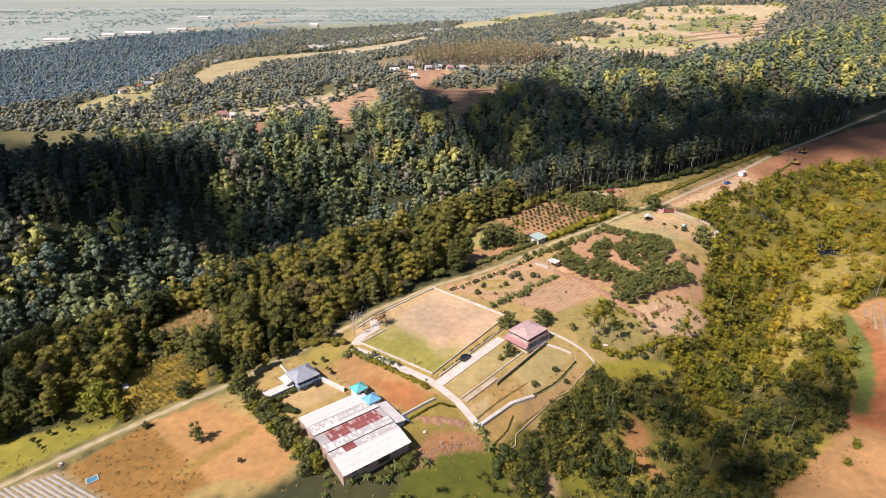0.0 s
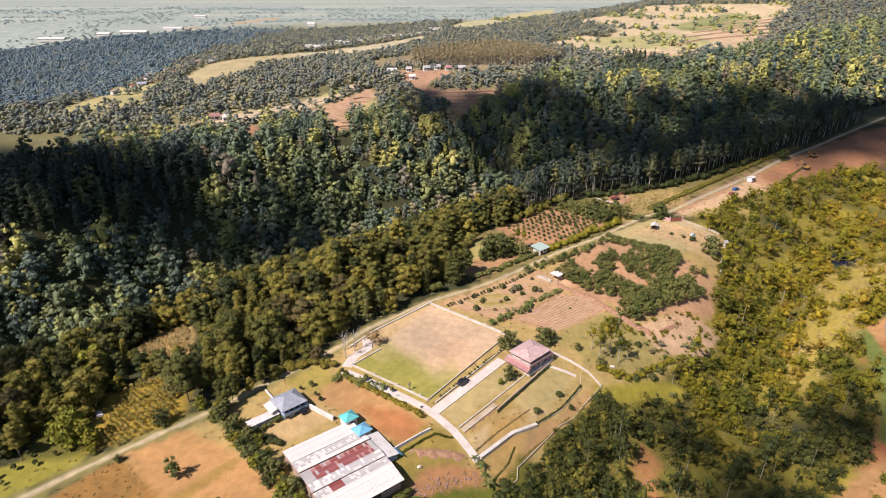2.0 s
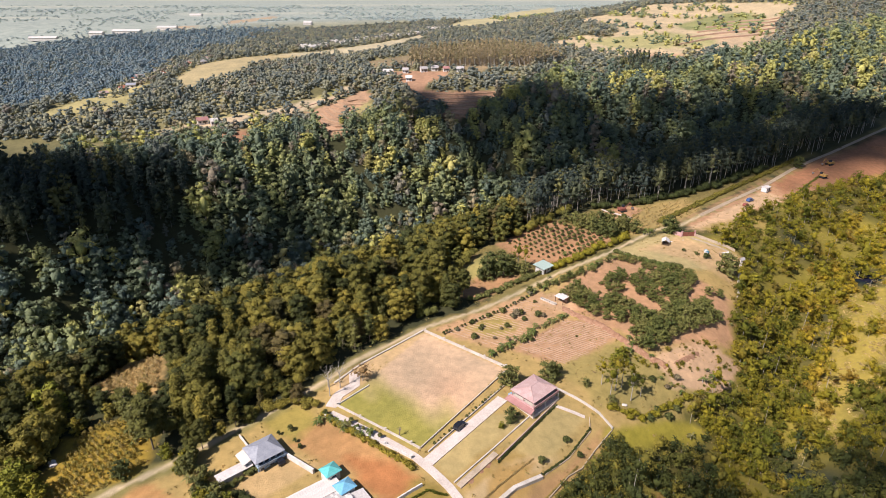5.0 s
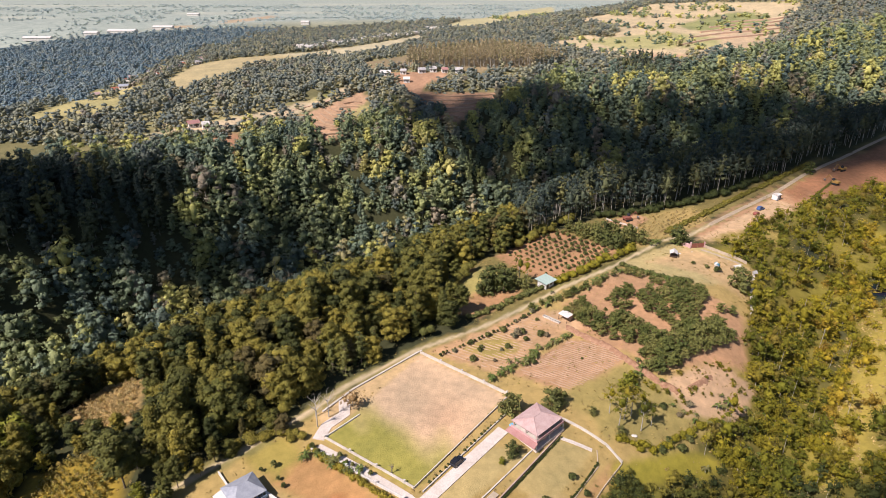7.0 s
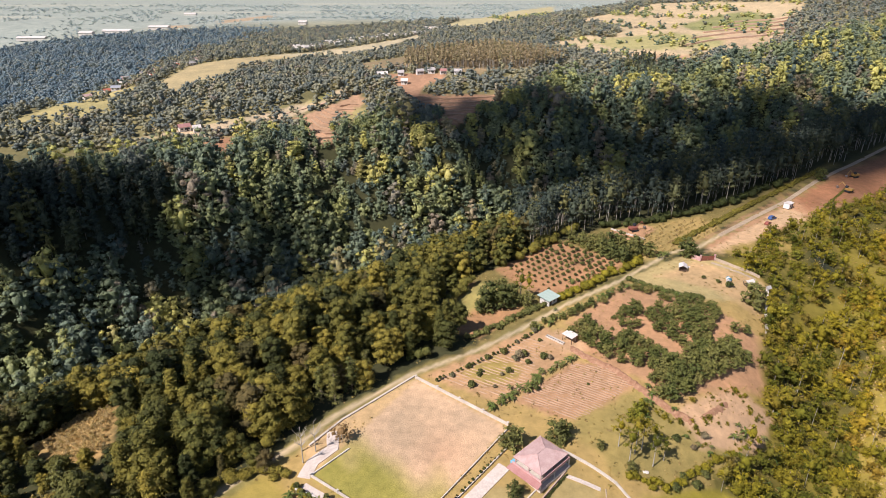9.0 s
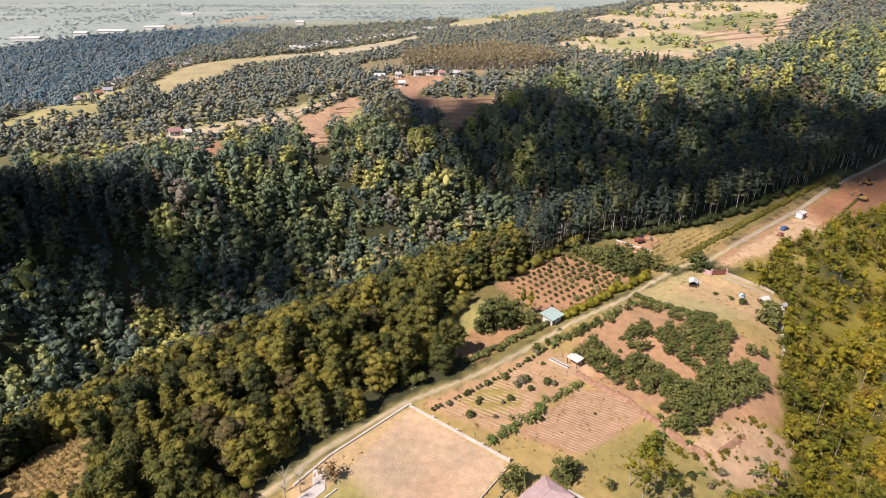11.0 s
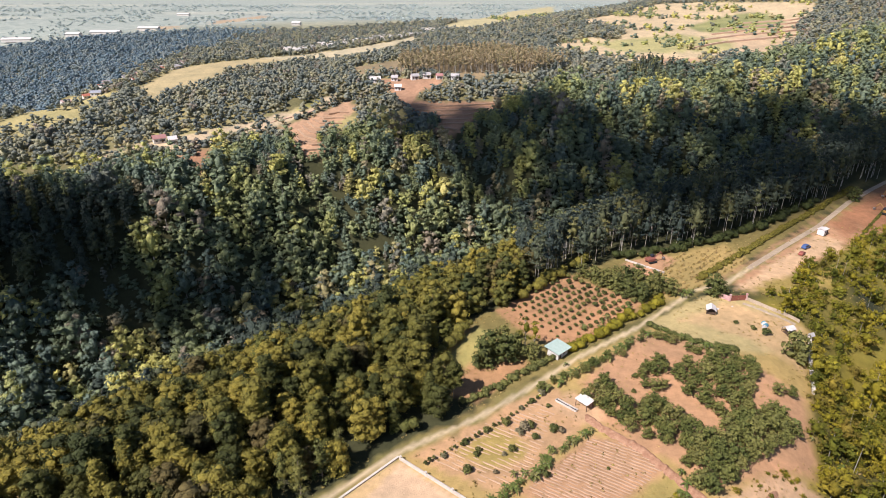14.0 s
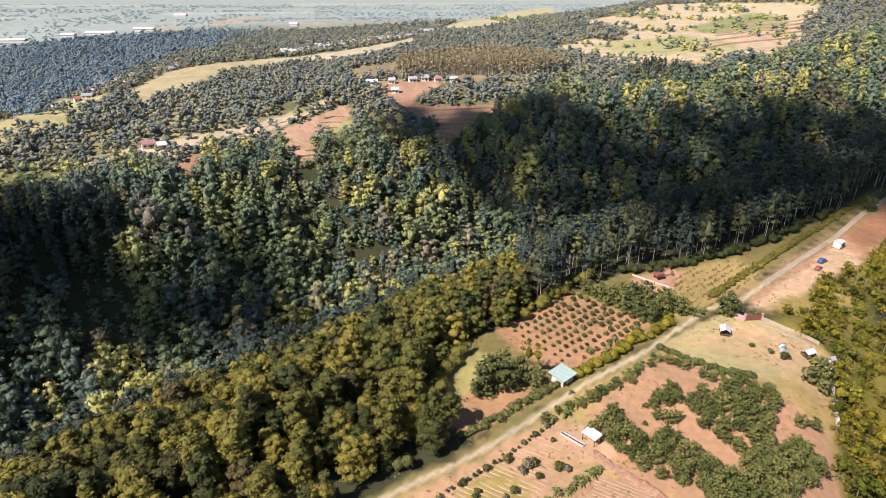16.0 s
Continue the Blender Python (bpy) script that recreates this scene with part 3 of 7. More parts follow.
def placed(name, label, trees, templates, mats, group=""):
    """One wood: many trees joined into one mesh of kind stuff. trees: rows x, y, z, size, turn, tint, template."""
    V, Fc, S, T, o = [], [], [], [], 0
    for ti, ((wv, wf), (lv, lf)) in enumerate(templates):
        rows = trees[trees[:, 6] == ti]
        if not len(rows):
            continue
        v = np.concatenate([wv, lv])
        f = np.concatenate([wf, lf + len(wv)])
        sl = np.concatenate([np.zeros(len(wf)), np.ones(len(lf))])
        c, s_ = np.cos(rows[:, 4])[:, None], np.sin(rows[:, 4])[:, None]
        k = rows[:, 3][:, None]
        P = np.stack([(v[:, 0] * c - v[:, 1] * s_) * k + rows[:, 0][:, None], (v[:, 0] * s_ + v[:, 1] * c) * k + rows[:, 1][:, None], v[:, 2] * k + rows[:, 2][:, None]], -1)
        V.append(P.reshape(-1, 3))
        Fc.append((f[None] + (np.arange(len(rows)) * len(v))[:, None, None]).reshape(-1, 3) + o)
        S.append(np.tile(sl, len(rows)))
        T.append(np.repeat(rows[:, 5], len(v)))
        o += len(rows) * len(v)
    me = numbers(name, np.concatenate(V), np.concatenate(Fc), mats, [("tint", "FLOAT", np.concatenate(T))], np.concatenate(S), True)
    return tagged(new(name, me), label, "forest", group, "stuff")


def scatter(rng, x0, x1, y0, y1, step, keep):
    """Jittered grid of places for which keep(x, y, s, n) holds and no field or road is in the way."""
    x, y = np.meshgrid(np.arange(x0, x1, step), np.arange(y0, y1, step))
    x = x + rng.uniform(-0.48, 0.48, x.shape) * step
    y = y + rng.uniform(-0.48, 0.48, y.shape) * step
    x, y = x.ravel(), y.ravel()
    s, n = 0.79 * x + 0.613 * y, -0.613 * x + 0.79 * y
    m = keep(x, y, s, n) & (np.abs(x) < 0.86 * y + 45)
    x, y = x[m], y[m]
    m = cover(x, y)[1] > 0.5
    return x[m], y[m]


def rows_of(rng, x, y, lo, hi, kinds, tint=None):
    t = rng.uniform(0, 1, len(x)) if tint is None else tint
    return np.stack([x, y, height(x, y), rng.uniform(lo, hi, len(x)), rng.uniform(0, 6.28, len(x)), t, rng.randint(0, kinds, len(x))], -1)


def road_n(s):
    return bend(s, (-100, 138), (0, 143), (60, 147), (110, 152), (240, 155), (330, 152), (420, 140))


# ---- building helpers ----
def part(name, bm, mat, parent, label="", loc=(0, 0, 0), turn=0.0):
    me = bpy.data.meshes.new(name)
    bm.to_mesh(me)
    bm.free()
    for m in (mat if isinstance(mat, (list, tuple)) else [mat]):
        me.materials.append(m)
    ob = new(name, me)
    ob.parent = parent
    ob.matrix_basis = Matrix.Translation(loc) @ Matrix.Rotation(turn, 4, "Z")
    return tagged(ob, label) if label else ob


def again(name, ob, parent, m):
    """Another piece on the same mesh."""
    o = new(name, ob.data)
    o.parent = parent
    o.matrix_basis = m
    return o


def thing(name, x, y, turn=0.0, label="", category="", group="", z=None, kind=""):
    ob = new(name)
    ob.empty_display_size = 0.5
    ob.matrix_basis = Matrix.Translation((x, y, float(height(x, y)) if z is None else z)) @ Matrix.Rotation(radians(turn), 4, "Z")
    return tagged(ob, label, category, group, kind)


def box(bm, x0, x1, y0, y1, z0, z1, bevel=0.0):
    r = bmesh.ops.create_cube(bm, size=1)
    vs = r["verts"]
    for v in vs:
        v.co = Vector(((x0 + x1) / 2 + v.co.x * (x1 - x0), (y0 + y1) / 2 + v.co.y * (y1 - y0), (z0 + z1) / 2 + v.co.z * (z1 - z0)))
    if bevel:
        es = list({e for v in vs for e in v.link_edges})
        bmesh.ops.bevel(bm, geom=es, offset=bevel, segments=1, affect="EDGES")
    return bm


def boxes(*rows, bevel=0.0):
    bm = bmesh.new()
    for r in rows:
        box(bm, *r, bevel=bevel)
    return bm


def solid(verts, faces, thick=0.0):
    bm = bmesh.new()
    vs = [bm.verts.new(v) for v in verts]
    for f in faces:
        bm.faces.new([vs[i] for i in f])
    if thick:
        r = bmesh.ops.extrude_face_region(bm, geom=bm.faces[:])
        for e in r["geom"]:
            if isinstance(e, bmesh.types.BMVert):
                e.co.z -= thick
    bmesh.ops.recalc_face_normals(bm, faces=bm.faces[:])
    return bm


def hip(lx, ly, eave, rise, ridge, thick=0.12):
    """Hip roof over lx by ly, its ridge along x of that length."""
    a, b, r = lx / 2, ly / 2, ridge / 2
    return solid([(-a, -b, eave), (a, -b, eave), (a, b, eave), (-a, b, eave), (-r, 0, eave + rise), (r, 0, eave + rise)] if ridge > 0.05 else
                 [(-a, -b, eave), (a, -b, eave), (a, b, eave), (-a, b, eave), (-0.03, 0, eave + rise), (0.03, 0, eave + rise)],
                 [(0, 1, 5, 4), (2, 3, 4, 5), (1, 2, 5), (3, 0, 4)], thick)


def gable(lx, ly, eave, rise, thick=0.1):
    a, b = lx / 2, ly / 2
    return solid([(-a, -b, eave), (a, -b, eave), (a, b, eave), (-a, b, eave), (-a, 0, eave + rise), (a, 0, eave + rise)], [(0, 1, 5, 4), (2, 3, 4, 5)], thick)


def gable_walls(lx, ly, eave, rise):
    a, b = lx / 2, ly / 2
    v = [(-a, -b, -0.8), (a, -b, -0.8), (a, b, -0.8), (-a, b, -0.8), (-a, -b, eave), (a, -b, eave), (a, b, eave), (-a, b, eave), (-a, 0, eave + rise), (a, 0, eave + rise)]
    return solid(v, [(0, 1, 5, 4), (2, 3, 7, 6), (1, 2, 6, 9, 5), (3, 0, 4, 8, 7), (3, 2, 1, 0), (4, 5, 9, 8), (6, 7, 8, 9)])


PLASTER = worn("white_plaster", (0.72, 0.68, 0.62), (0.58, 0.53, 0.46), 0.5, 5)
CONCRETE = worn("pale_concrete", (0.62, 0.56, 0.48), (0.48, 0.42, 0.34), 0.35, 4, bump=0.03)
WALL_OLD = worn("weathered_wall", (0.50, 0.40, 0.29), (0.36, 0.28, 0.19), 0.4, 4, bump=0.03)
PAVING = worn("pale_paving", (0.66, 0.58, 0.50), (0.54, 0.45, 0.37), 0.3, 3, bump=0.03)
SHEET_WHITE = worn("white_sheet_metal", (0.72, 0.67, 0.61), (0.58, 0.52, 0.46), 0.35, 3, rough=0.5, spec=0.4)
SHEET_GREY = worn("grey_sheet_metal", (0.36, 0.33, 0.31), (0.5, 0.47, 0.44), 0.5, 4, rough=0.55)
SHEET_RUST = worn("rusty_red_sheet_metal", (0.2, 0.035, 0.035), (0.32, 0.13, 0.11), 1.6, 6, rough=0.7)
SHEET_FADED = worn("faded_rusty_sheet_metal", (0.34, 0.13, 0.11), (0.46, 0.33, 0.29), 1.6, 6, rough=0.7)
SHEET_TEAL = worn("teal_sheet_metal", (0.10, 0.46, 0.42), (0.16, 0.52, 0.50), 0.8, 5, rough=0.45)
SHEET_BLUE = worn("blue_sheet_metal", (0.14, 0.40, 0.56), (0.22, 0.48, 0.62), 0.8, 5, rough=0.45)
SHEET_GREEN = worn("faded_green_sheet", (0.36, 0.47, 0.39), (0.44, 0.53, 0.46), 0.8, 5, rough=0.5)
TILE_PINK = worn("pink_clay_tile", (0.46, 0.30, 0.27), (0.56, 0.40, 0.36), 0.5, 6, rough=0.8)
TILE_SLATE = worn("blue_grey_tile", (0.27, 0.28, 0.31), (0.37, 0.38, 0.40), 0.6, 6, rough=0.6)
TILE_ROSE = worn("rose_clay_tile", (0.36, 0.17, 0.15), (0.44, 0.24, 0.21), 0.5, 6, rough=0.8)
TILE_RED = worn("red_clay_tile", (0.40, 0.13, 0.08), (0.46, 0.2, 0.13), 0.5, 6)
WALL_PINK = worn("pink_plaster", (0.52, 0.30, 0.28), (0.58, 0.38, 0.35), 0.6, 5)
WALL_BLUE = worn("pale_blue_plaster", (0.30, 0.42, 0.55), (0.45, 0.52, 0.58), 0.6, 5)
WALL_BRICK = worn("bare_brick_wall", (0.40, 0.26, 0.19), (0.48, 0.36, 0.28), 0.7, 7)
TIMBER = worn("dark_timber", (0.07, 0.045, 0.03), (0.13, 0.085, 0.055), 1.0, 8)
GATE_RED = worn("red_brown_gate_paint", (0.22, 0.075, 0.05), (0.28, 0.11, 0.08), 1.0, 8, rough=0.6)
MUD = worn("turned_red_soil", (0.37, 0.235, 0.14), (0.44, 0.29, 0.185), 0.7, 4, bump=0.08)
DIRT = worn("packed_dirt", (0.33, 0.25, 0.165), (0.42, 0.33, 0.22), 0.25, 2, bump=0.05)
SCAR = worn("raw_red_earth", (0.27, 0.135, 0.075), (0.4, 0.235, 0.14), 1.1, 5, bump=0.12)
MUD_DRY = worn("stony_dry_soil", (0.42, 0.28, 0.17), (0.48, 0.32, 0.20), 0.5, 4, bump=0.08)
MUD_PALE = worn("turned_dry_soil", (0.48, 0.31, 0.2), (0.54, 0.38, 0.27), 0.7, 4, bump=0.08)
MULCH = worn("silver_mulch_film", (0.34, 0.31, 0.27), (0.42, 0.39, 0.34), 0.7, 4, rough=0.4)
PLASTIC = worn("white_greenhouse_film", (0.66, 0.62, 0.56), (0.56, 0.51, 0.44), 0.1, 1, rough=0.5)
PAINT_BLACK = worn("black_car_paint", (0.015, 0.016, 0.02), (0.02, 0.022, 0.028), 1, 8, rough=0.25, spec=0.5, bump=0.0)
PAINT_BLUE = worn("dark_blue_paint", (0.05, 0.10, 0.24), (0.08, 0.13, 0.27), 1, 8, rough=0.4)
PAINT_RED = worn("dull_red_paint", (0.26, 0.07, 0.05), (0.3, 0.1, 0.07), 1, 8, rough=0.45)
PAINT_YELLOW = worn("yellow_machine_paint", (0.42, 0.24, 0.06), (0.3, 0.18, 0.06), 1, 8, rough=0.5)
PAINT_WHITE = worn("white_truck_paint", (0.75, 0.74, 0.72), (0.66, 0.65, 0.62), 1, 8, rough=0.4)
RUBBER = worn("tyre_rubber", (0.018, 0.018, 0.018), (0.03, 0.03, 0.03), 2, 12)
STEEL = worn("steel_rim", (0.4, 0.4, 0.4), (0.5, 0.5, 0.5), 2, 12, rough=0.35, metal=0.9)
BLUE_TARP = worn("blue_tarpaulin", (0.06, 0.2, 0.25), (0.12, 0.28, 0.36), 1, 6, rough=0.5)
ROCK = worn("bare_rock", (0.27, 0.165, 0.12), (0.37, 0.25, 0.19), 0.6, 5, bump=0.1)
LEAF_DRY = leaf_material("dry_weed", (0.0, (0.36, 0.25, 0.085)), (0.4, (0.3, 0.235, 0.075)), (1.0, (0.42, 0.29, 0.13)), vary=0.15)
LEAF_BROWN = leaf_material("brown_leaf", (0.0, (0.22, 0.17, 0.10)), (0.5, (0.27, 0.22, 0.13)), (1.0, (0.21, 0.2, 0.11)))
LEAF_BANANA = leaf_material("banana_leaf", (0.0, (0.10, 0.14, 0.03)), (0.5, (0.14, 0.17, 0.045)), (1.0, (0.22, 0.2, 0.07)))


def glass():
    m, n, l, b = material("dark_window_glass", 0.08, 0.5)
    b.inputs["Base Color"].default_value = (0.03, 0.035, 0.045, 1)
    return m


GLASS = glass()


def run(name, line, width, tall, mat, label, category, step=2.5, kind="structure", depth=0.5, cap=None, posts=None):
    """A wall, kerb or paved strip that follows the ground along a line."""
    pts = []
    for (x0, y0), (x1, y1) in zip(line, line[1:]):
        k = max(1, int(math.hypot(x1 - x0, y1 - y0) / step))
        pts += [(x0 + (x1 - x0) * i / k, y0 + (y1 - y0) * i / k) for i in range(k)]
    pts.append(line[-1])
    bm = bmesh.new()
    rings, heads = [], []
    for i, (x, y) in enumerate(pts):
        a, b = pts[max(0, i - 1)], pts[min(len(pts) - 1, i + 1)]
        d = Vector((b[0] - a[0], b[1] - a[1])).normalized()
        p = Vector((-d.y, d.x)) * width / 2
        z = float(height(x, y))
        rings.append([bm.verts.new(v) for v in ((x - p.x, y - p.y, z - depth), (x - p.x, y - p.y, z + tall), (x + p.x, y + p.y, z + tall), (x + p.x, y + p.y, z - depth))])
        heads.append((x, y, z, math.atan2(d.y, d.x)))
    for a, b in zip(rings, rings[1:]):
        for i in range(4):
            bm.faces.new((a[i], a[(i + 1) % 4], b[(i + 1) % 4], b[i]))
    bm.faces.new(rings[0][::-1])
    bm.faces.new(rings[-1])
    bmesh.ops.recalc_face_normals(bm, faces=bm.faces[:])
    me = bpy.data.meshes.new(name)
    bm.to_mesh(me)
    bm.free()
    me.materials.append(mat)
    ob = tagged(new(name, me), label, category, kind=kind)
    if posts:
        first = None
        for x, y, z, a in heads[::posts]:
            m = Matrix.Translation((x, y, z)) @ Matrix.Rotation(a, 4, "Z")
            if first is None:
                w = width / 2 + 0.06
                first = part("pillar", boxes((-w, w, -w, w, -depth, tall + 0.25), (-w - 0.05, w + 0.05, -w - 0.05, w + 0.05, tall + 0.25, tall + 0.33)), mat, ob)
                first.matrix_basis = m
            else:
                again("pillar", first, ob, m)
    return ob


# ---- the fenced property with the pitch ----
run("road_kerb", [(-27.5, 165.5), (-21, 174.5), (-3.5, 192.3)], 0.5, 0.35, CONCRETE, "low pale kerb wall between pitch and road", "wall")
run("pitch_wall", [(-3, 191.4), (20.5, 172)], 0.35, 0.8, CONCRETE, "low whitewashed boundary wall of the pitch", "wall", posts=3)
run("pitch_wall", [(-25.3, 156), (-14, 148), (-3, 140.2)], 0.3, 0.6, CONCRETE, "low whitewashed boundary wall of the pitch", "wall", posts=3)
run("pitch_wall", [(-3, 140.2), (20.3, 170.5)], 0.22, 0.5, CONCRETE, "low pale wall between pitch and driveway", "wall")
run("pitch_kerb", [(-25.3, 156), (-17.8, 164.3)], 0.25, 0.4, PLASTER, "thin whitewashed kerb at the pitch corner", "kerb")
run("drive_wall", [(-1.0, 139.2), (19.4, 164)], 0.25, 0.45, CONCRETE, "low concrete wall along the planted strip", "wall")
run("lane_wall", [(-27.5, 151.8), (-23.7, 150.2), (-13.7, 142.8), (-5, 137.2)], 0.3, 0.7, PLASTER, "low whitewashed wall beside the garden lane", "wall", posts=3)
run("driveway", [(-1.2, 136.0), (18.3, 158.6)], 3.0, 0.13, PAVING, "pale concrete driveway up to the pink house", "driveway")
run("lane", [(-26.5, 153.2), (-14.3, 145.0), (-4, 137.6), (-0.6, 134.2), (3.8, 129.6), (9.4, 122.4)], 2.1, 0.15, PAVING, "pale concrete lane between garden walls", "lane")
run("entrance_path", [(-26.8, 155.5), (-25.6, 160.2), (-21.8, 164.6), (-22.6, 170.2)], 3.0, 0.17, PAVING, "wide pale paved entrance from the road", "path")
run("terrace_wall", [(4.9, 130.8), (14.0, 140.6), (25.5, 153.2)], 0.3, 0.3, CONCRETE, "concrete retaining wall below the lawn", "wall")
run("retaining_slope", [(5.9, 130.0), (15.0, 139.8)], 1.5, 0.22, WALL_OLD, "sloping weathered concrete face below the lawn", "wall")
run("terrace_wall", [(15.2, 138.0), (23.5, 147.5), (32.2, 157.6)], 0.3, 0.45, WALL_BRICK, "dark retaining wall along a ditch", "wall")
run("terrace_wall", [(9.9, 123.2), (18.7, 131.6), (25.5, 135.7)], 1.0, 0.7, CONCRETE, "stepped concrete wall down the slope", "wall")
run("terrace_wall", [(26.4, 136.4), (33, 141.8), (40.0, 150.0), (40.6, 154.2)], 0.2, 0.25, WALL_OLD, "weathered retaining wall of the lower lawn", "wall")
run("boundary_wall", [(13.8, 116), (18.8, 120.6), (19.2, 123.4), (21.3, 125.6), (32.3, 137.6), (36.1, 140.3), (40.3, 145.4), (46.3, 152)], 0.22, 0.4, WALL_OLD, "pale boundary wall above the gully", "wall")
run("boundary_wall", [(32.4, 163.6), (38.4, 159.6), (43.4, 156.0), (46.5, 152.4)], 0.5, 0.5, CONCRETE, "broad whitewashed wall beside the house", "wall")
run("garden_path", [(32.0, 156.6), (39.4, 154.0)], 1.0, 0.12, PAVING, "short pale garden path on the lower lawn", "path")
run("yard_wall", [(-11.3, 122.6), (-2.2, 129.4)], 0.3, 0.9, PLASTER, "white wall at the end of the red yard", "wall")
run("yard_wall", [(-35.3, 139.6), (-27, 133.6)], 0.5, 1.3, PLASTER, "whitewashed wall between lawn and red yard", "wall")
run("yard_wall", [(-48.0, 146.5), (-44.6, 142.5)], 0.3, 0.7, PLASTER, "whitewashed garden wall by the blue house", "wall")


def window(parent, x, y, z, w, h, turn, name="window"):
    """Framed pane, set a little proud of its wall; its face looks along -y before the turn."""
    f = part(name, boxes((-w / 2 - 0.08, w / 2 + 0.08, -0.05, 0.05, -0.08, 0.0), (-w / 2 - 0.08, w / 2 + 0.08, -0.05, 0.05, h, h + 0.08),
                         (-w / 2 - 0.08, -w / 2, -0.05, 0.05, 0, h), (w / 2, w / 2 + 0.08, -0.05, 0.05, 0, h), (-0.03, 0.03, -0.04, 0.04, 0, h)), PLASTER, parent, loc=(x, y, z), turn=radians(turn))
    part("pane", boxes((-w / 2, w / 2, -0.02, 0.02, 0, h)), GLASS, f)
    return f


def pink_house():
    h = thing("pink_house", 26.4, 158.6, 43, "pink house with clay tile hip roof and lower skirt roof", "house")
    part("plinth", boxes((-5.6, 5.4, -4.6, 4.0, -0.8, 0.25), bevel=0.04), PAVING, h)
    part("wall", boxes((-4.6, 4.6, -3.6, 3.4, 0.25, 1.95)), WALL_PINK, h)
    # solid dark block in place of the shaded gap under the roof
    part("upper_wall", boxes((-3.6, 3.6, -2.7, 2.6, 2.1, 3.75)), TIMBER, h, "dark timber block standing in for the shaded upper floor")
    part("balcony_floor", boxes((-5.4, 5.1, -4.4, 3.7, 1.95, 2.1)), CONCRETE, h)
    part("balcony_wall", boxes((-5.4, 5.1, -4.4, -4.28, 2.1, 2.75), (-5.4, -5.28, -4.28, 3.7, 2.1, 2.75), (4.98, 5.1, -4.28, 3.7, 2.1, 2.75)), WALL_PINK, h, "pink balcony parapet")
    part("roof", hip(9.8, 8.0, 3.6, 1.2, 2.8), TILE_PINK, h)
    for a, b in (((-1.4, 0, 4.82), (1.4, 0, 4.82)), ((-1.4, 0, 4.82), (-4.9, -4.0, 3.63)), ((-1.4, 0, 4.82), (-4.9, 4.0, 3.63)), ((1.4, 0, 4.82), (4.9, -4.0, 3.63)), ((1.4, 0, 4.82), (4.9, 4.0, 3.63))):
        v, f = tube(a, b, 0.08, 0.08, 6)
        part("ridge_tile", solid([tuple(p) for p in v], [tuple(int(i) for i in q) for q in f]), TILE_PINK, h)
    part("porch_roof", solid([(-5.4, -4.7, 2.2), (-5.4, 3.9, 2.2), (-7.0, 4.1, 1.7), (-7.0, -4.9, 1.7)], [(0, 1, 2, 3)], 0.1), TILE_ROSE, h, "lower rose tile porch roof")
    for x, y in ((-4.6, -3.7), (-4.6, -0.4), (-4.6, 3.4), (0.0, -3.7), (4.6, -3.7), (4.6, 3.4)):
        part("upper_post", boxes((x - 0.09, x + 0.09, y - 0.09, y + 0.09, 2.1, 3.65)), WALL_PINK, h)
    for y in (-2.6, -0.4, 2.4):
        window(h, -4.62, y, 0.6, 1.2, 1.0, -90)
    for x in (-2.7, 0.0, 2.7):
        window(h, x, -3.62, 0.6, 1.6, 1.0, 0)
    part("door", boxes((-0.5, 0.5, -0.05, 0.05, 0.25, 1.9)), TIMBER, h, "dark timber door", loc=(-4.63, 1.1, 0), turn=radians(-90))
    for x, y in ((-5.5, -4.4), (-5.5, -0.4), (-5.5, 3.6), (-0.5, -4.4), (4.9, -4.4)):
        part("post", boxes((x - 0.1, x + 0.1, y - 0.1, y + 0.1, 0.25, 1.9)), PLASTER, h)
    part("water_tank", boxes((-0.6, 0.6, -0.6, 0.6, 0, 1.1), bevel=0.12), SHEET_BLUE, h, "small blue water tank", loc=(-3.6, 4.7, 0.0))


pink_house()


def blue_house():
    h = thing("blue_house", -39.6, 138.8, 41, "small two-storey house with grey-blue hip roof and pale blue walls", "house")
    part("wall", boxes((-3.0, 3.0, -2.9, 2.9, -0.8, 3.1)), WALL_BLUE, h)
    part("roof", hip(7.4, 7.2, 3.05, 1.7, 2.2), TILE_SLATE, h, "grey-blue tile hip roof")
    part("porch_roof", solid([(-3.6, 3.5, 2.6), (-5.6, 3.3, 2.2), (-5.6, -1.2, 2.2), (-3.6, -1.0, 2.6)], [(0, 1, 2, 3)], 0.08), SHEET_WHITE, h, "white sheet porch roof")
    part("balcony", boxes((-3.2, 3.6, -3.7, -2.9, 1.3, 1.42), (-3.2, 3.6, -3.7, -3.62, 1.42, 2.0)), WALL_BLUE, h)
    for x in (-2.2, -0.7, 0.8, 2.3):
        window(h, x, -2.93, 1.75, 0.95, 1.1, 0)
    for x in (-2.0, 0.4, 2.2):
        window(h, x, -2.93, 0.0, 0.9, 1.1, 0)
    for y in (-1.6, 0.4, 2.0):
        window(h, 3.03, y, 1.7, 0.9, 1.1, 90)
    w = thing("long_shed", -45.2, 133.8, 41, "long low white shed beside clipped hedges", "shed")
    part("wall", boxes((-3.8, 3.8, -1.0, 1.0, -0.6, 1.9)), PLASTER, w)
    part("roof", gable(8.2, 2.8, 1.9, 0.45), SHEET_WHITE, w)


blue_house()


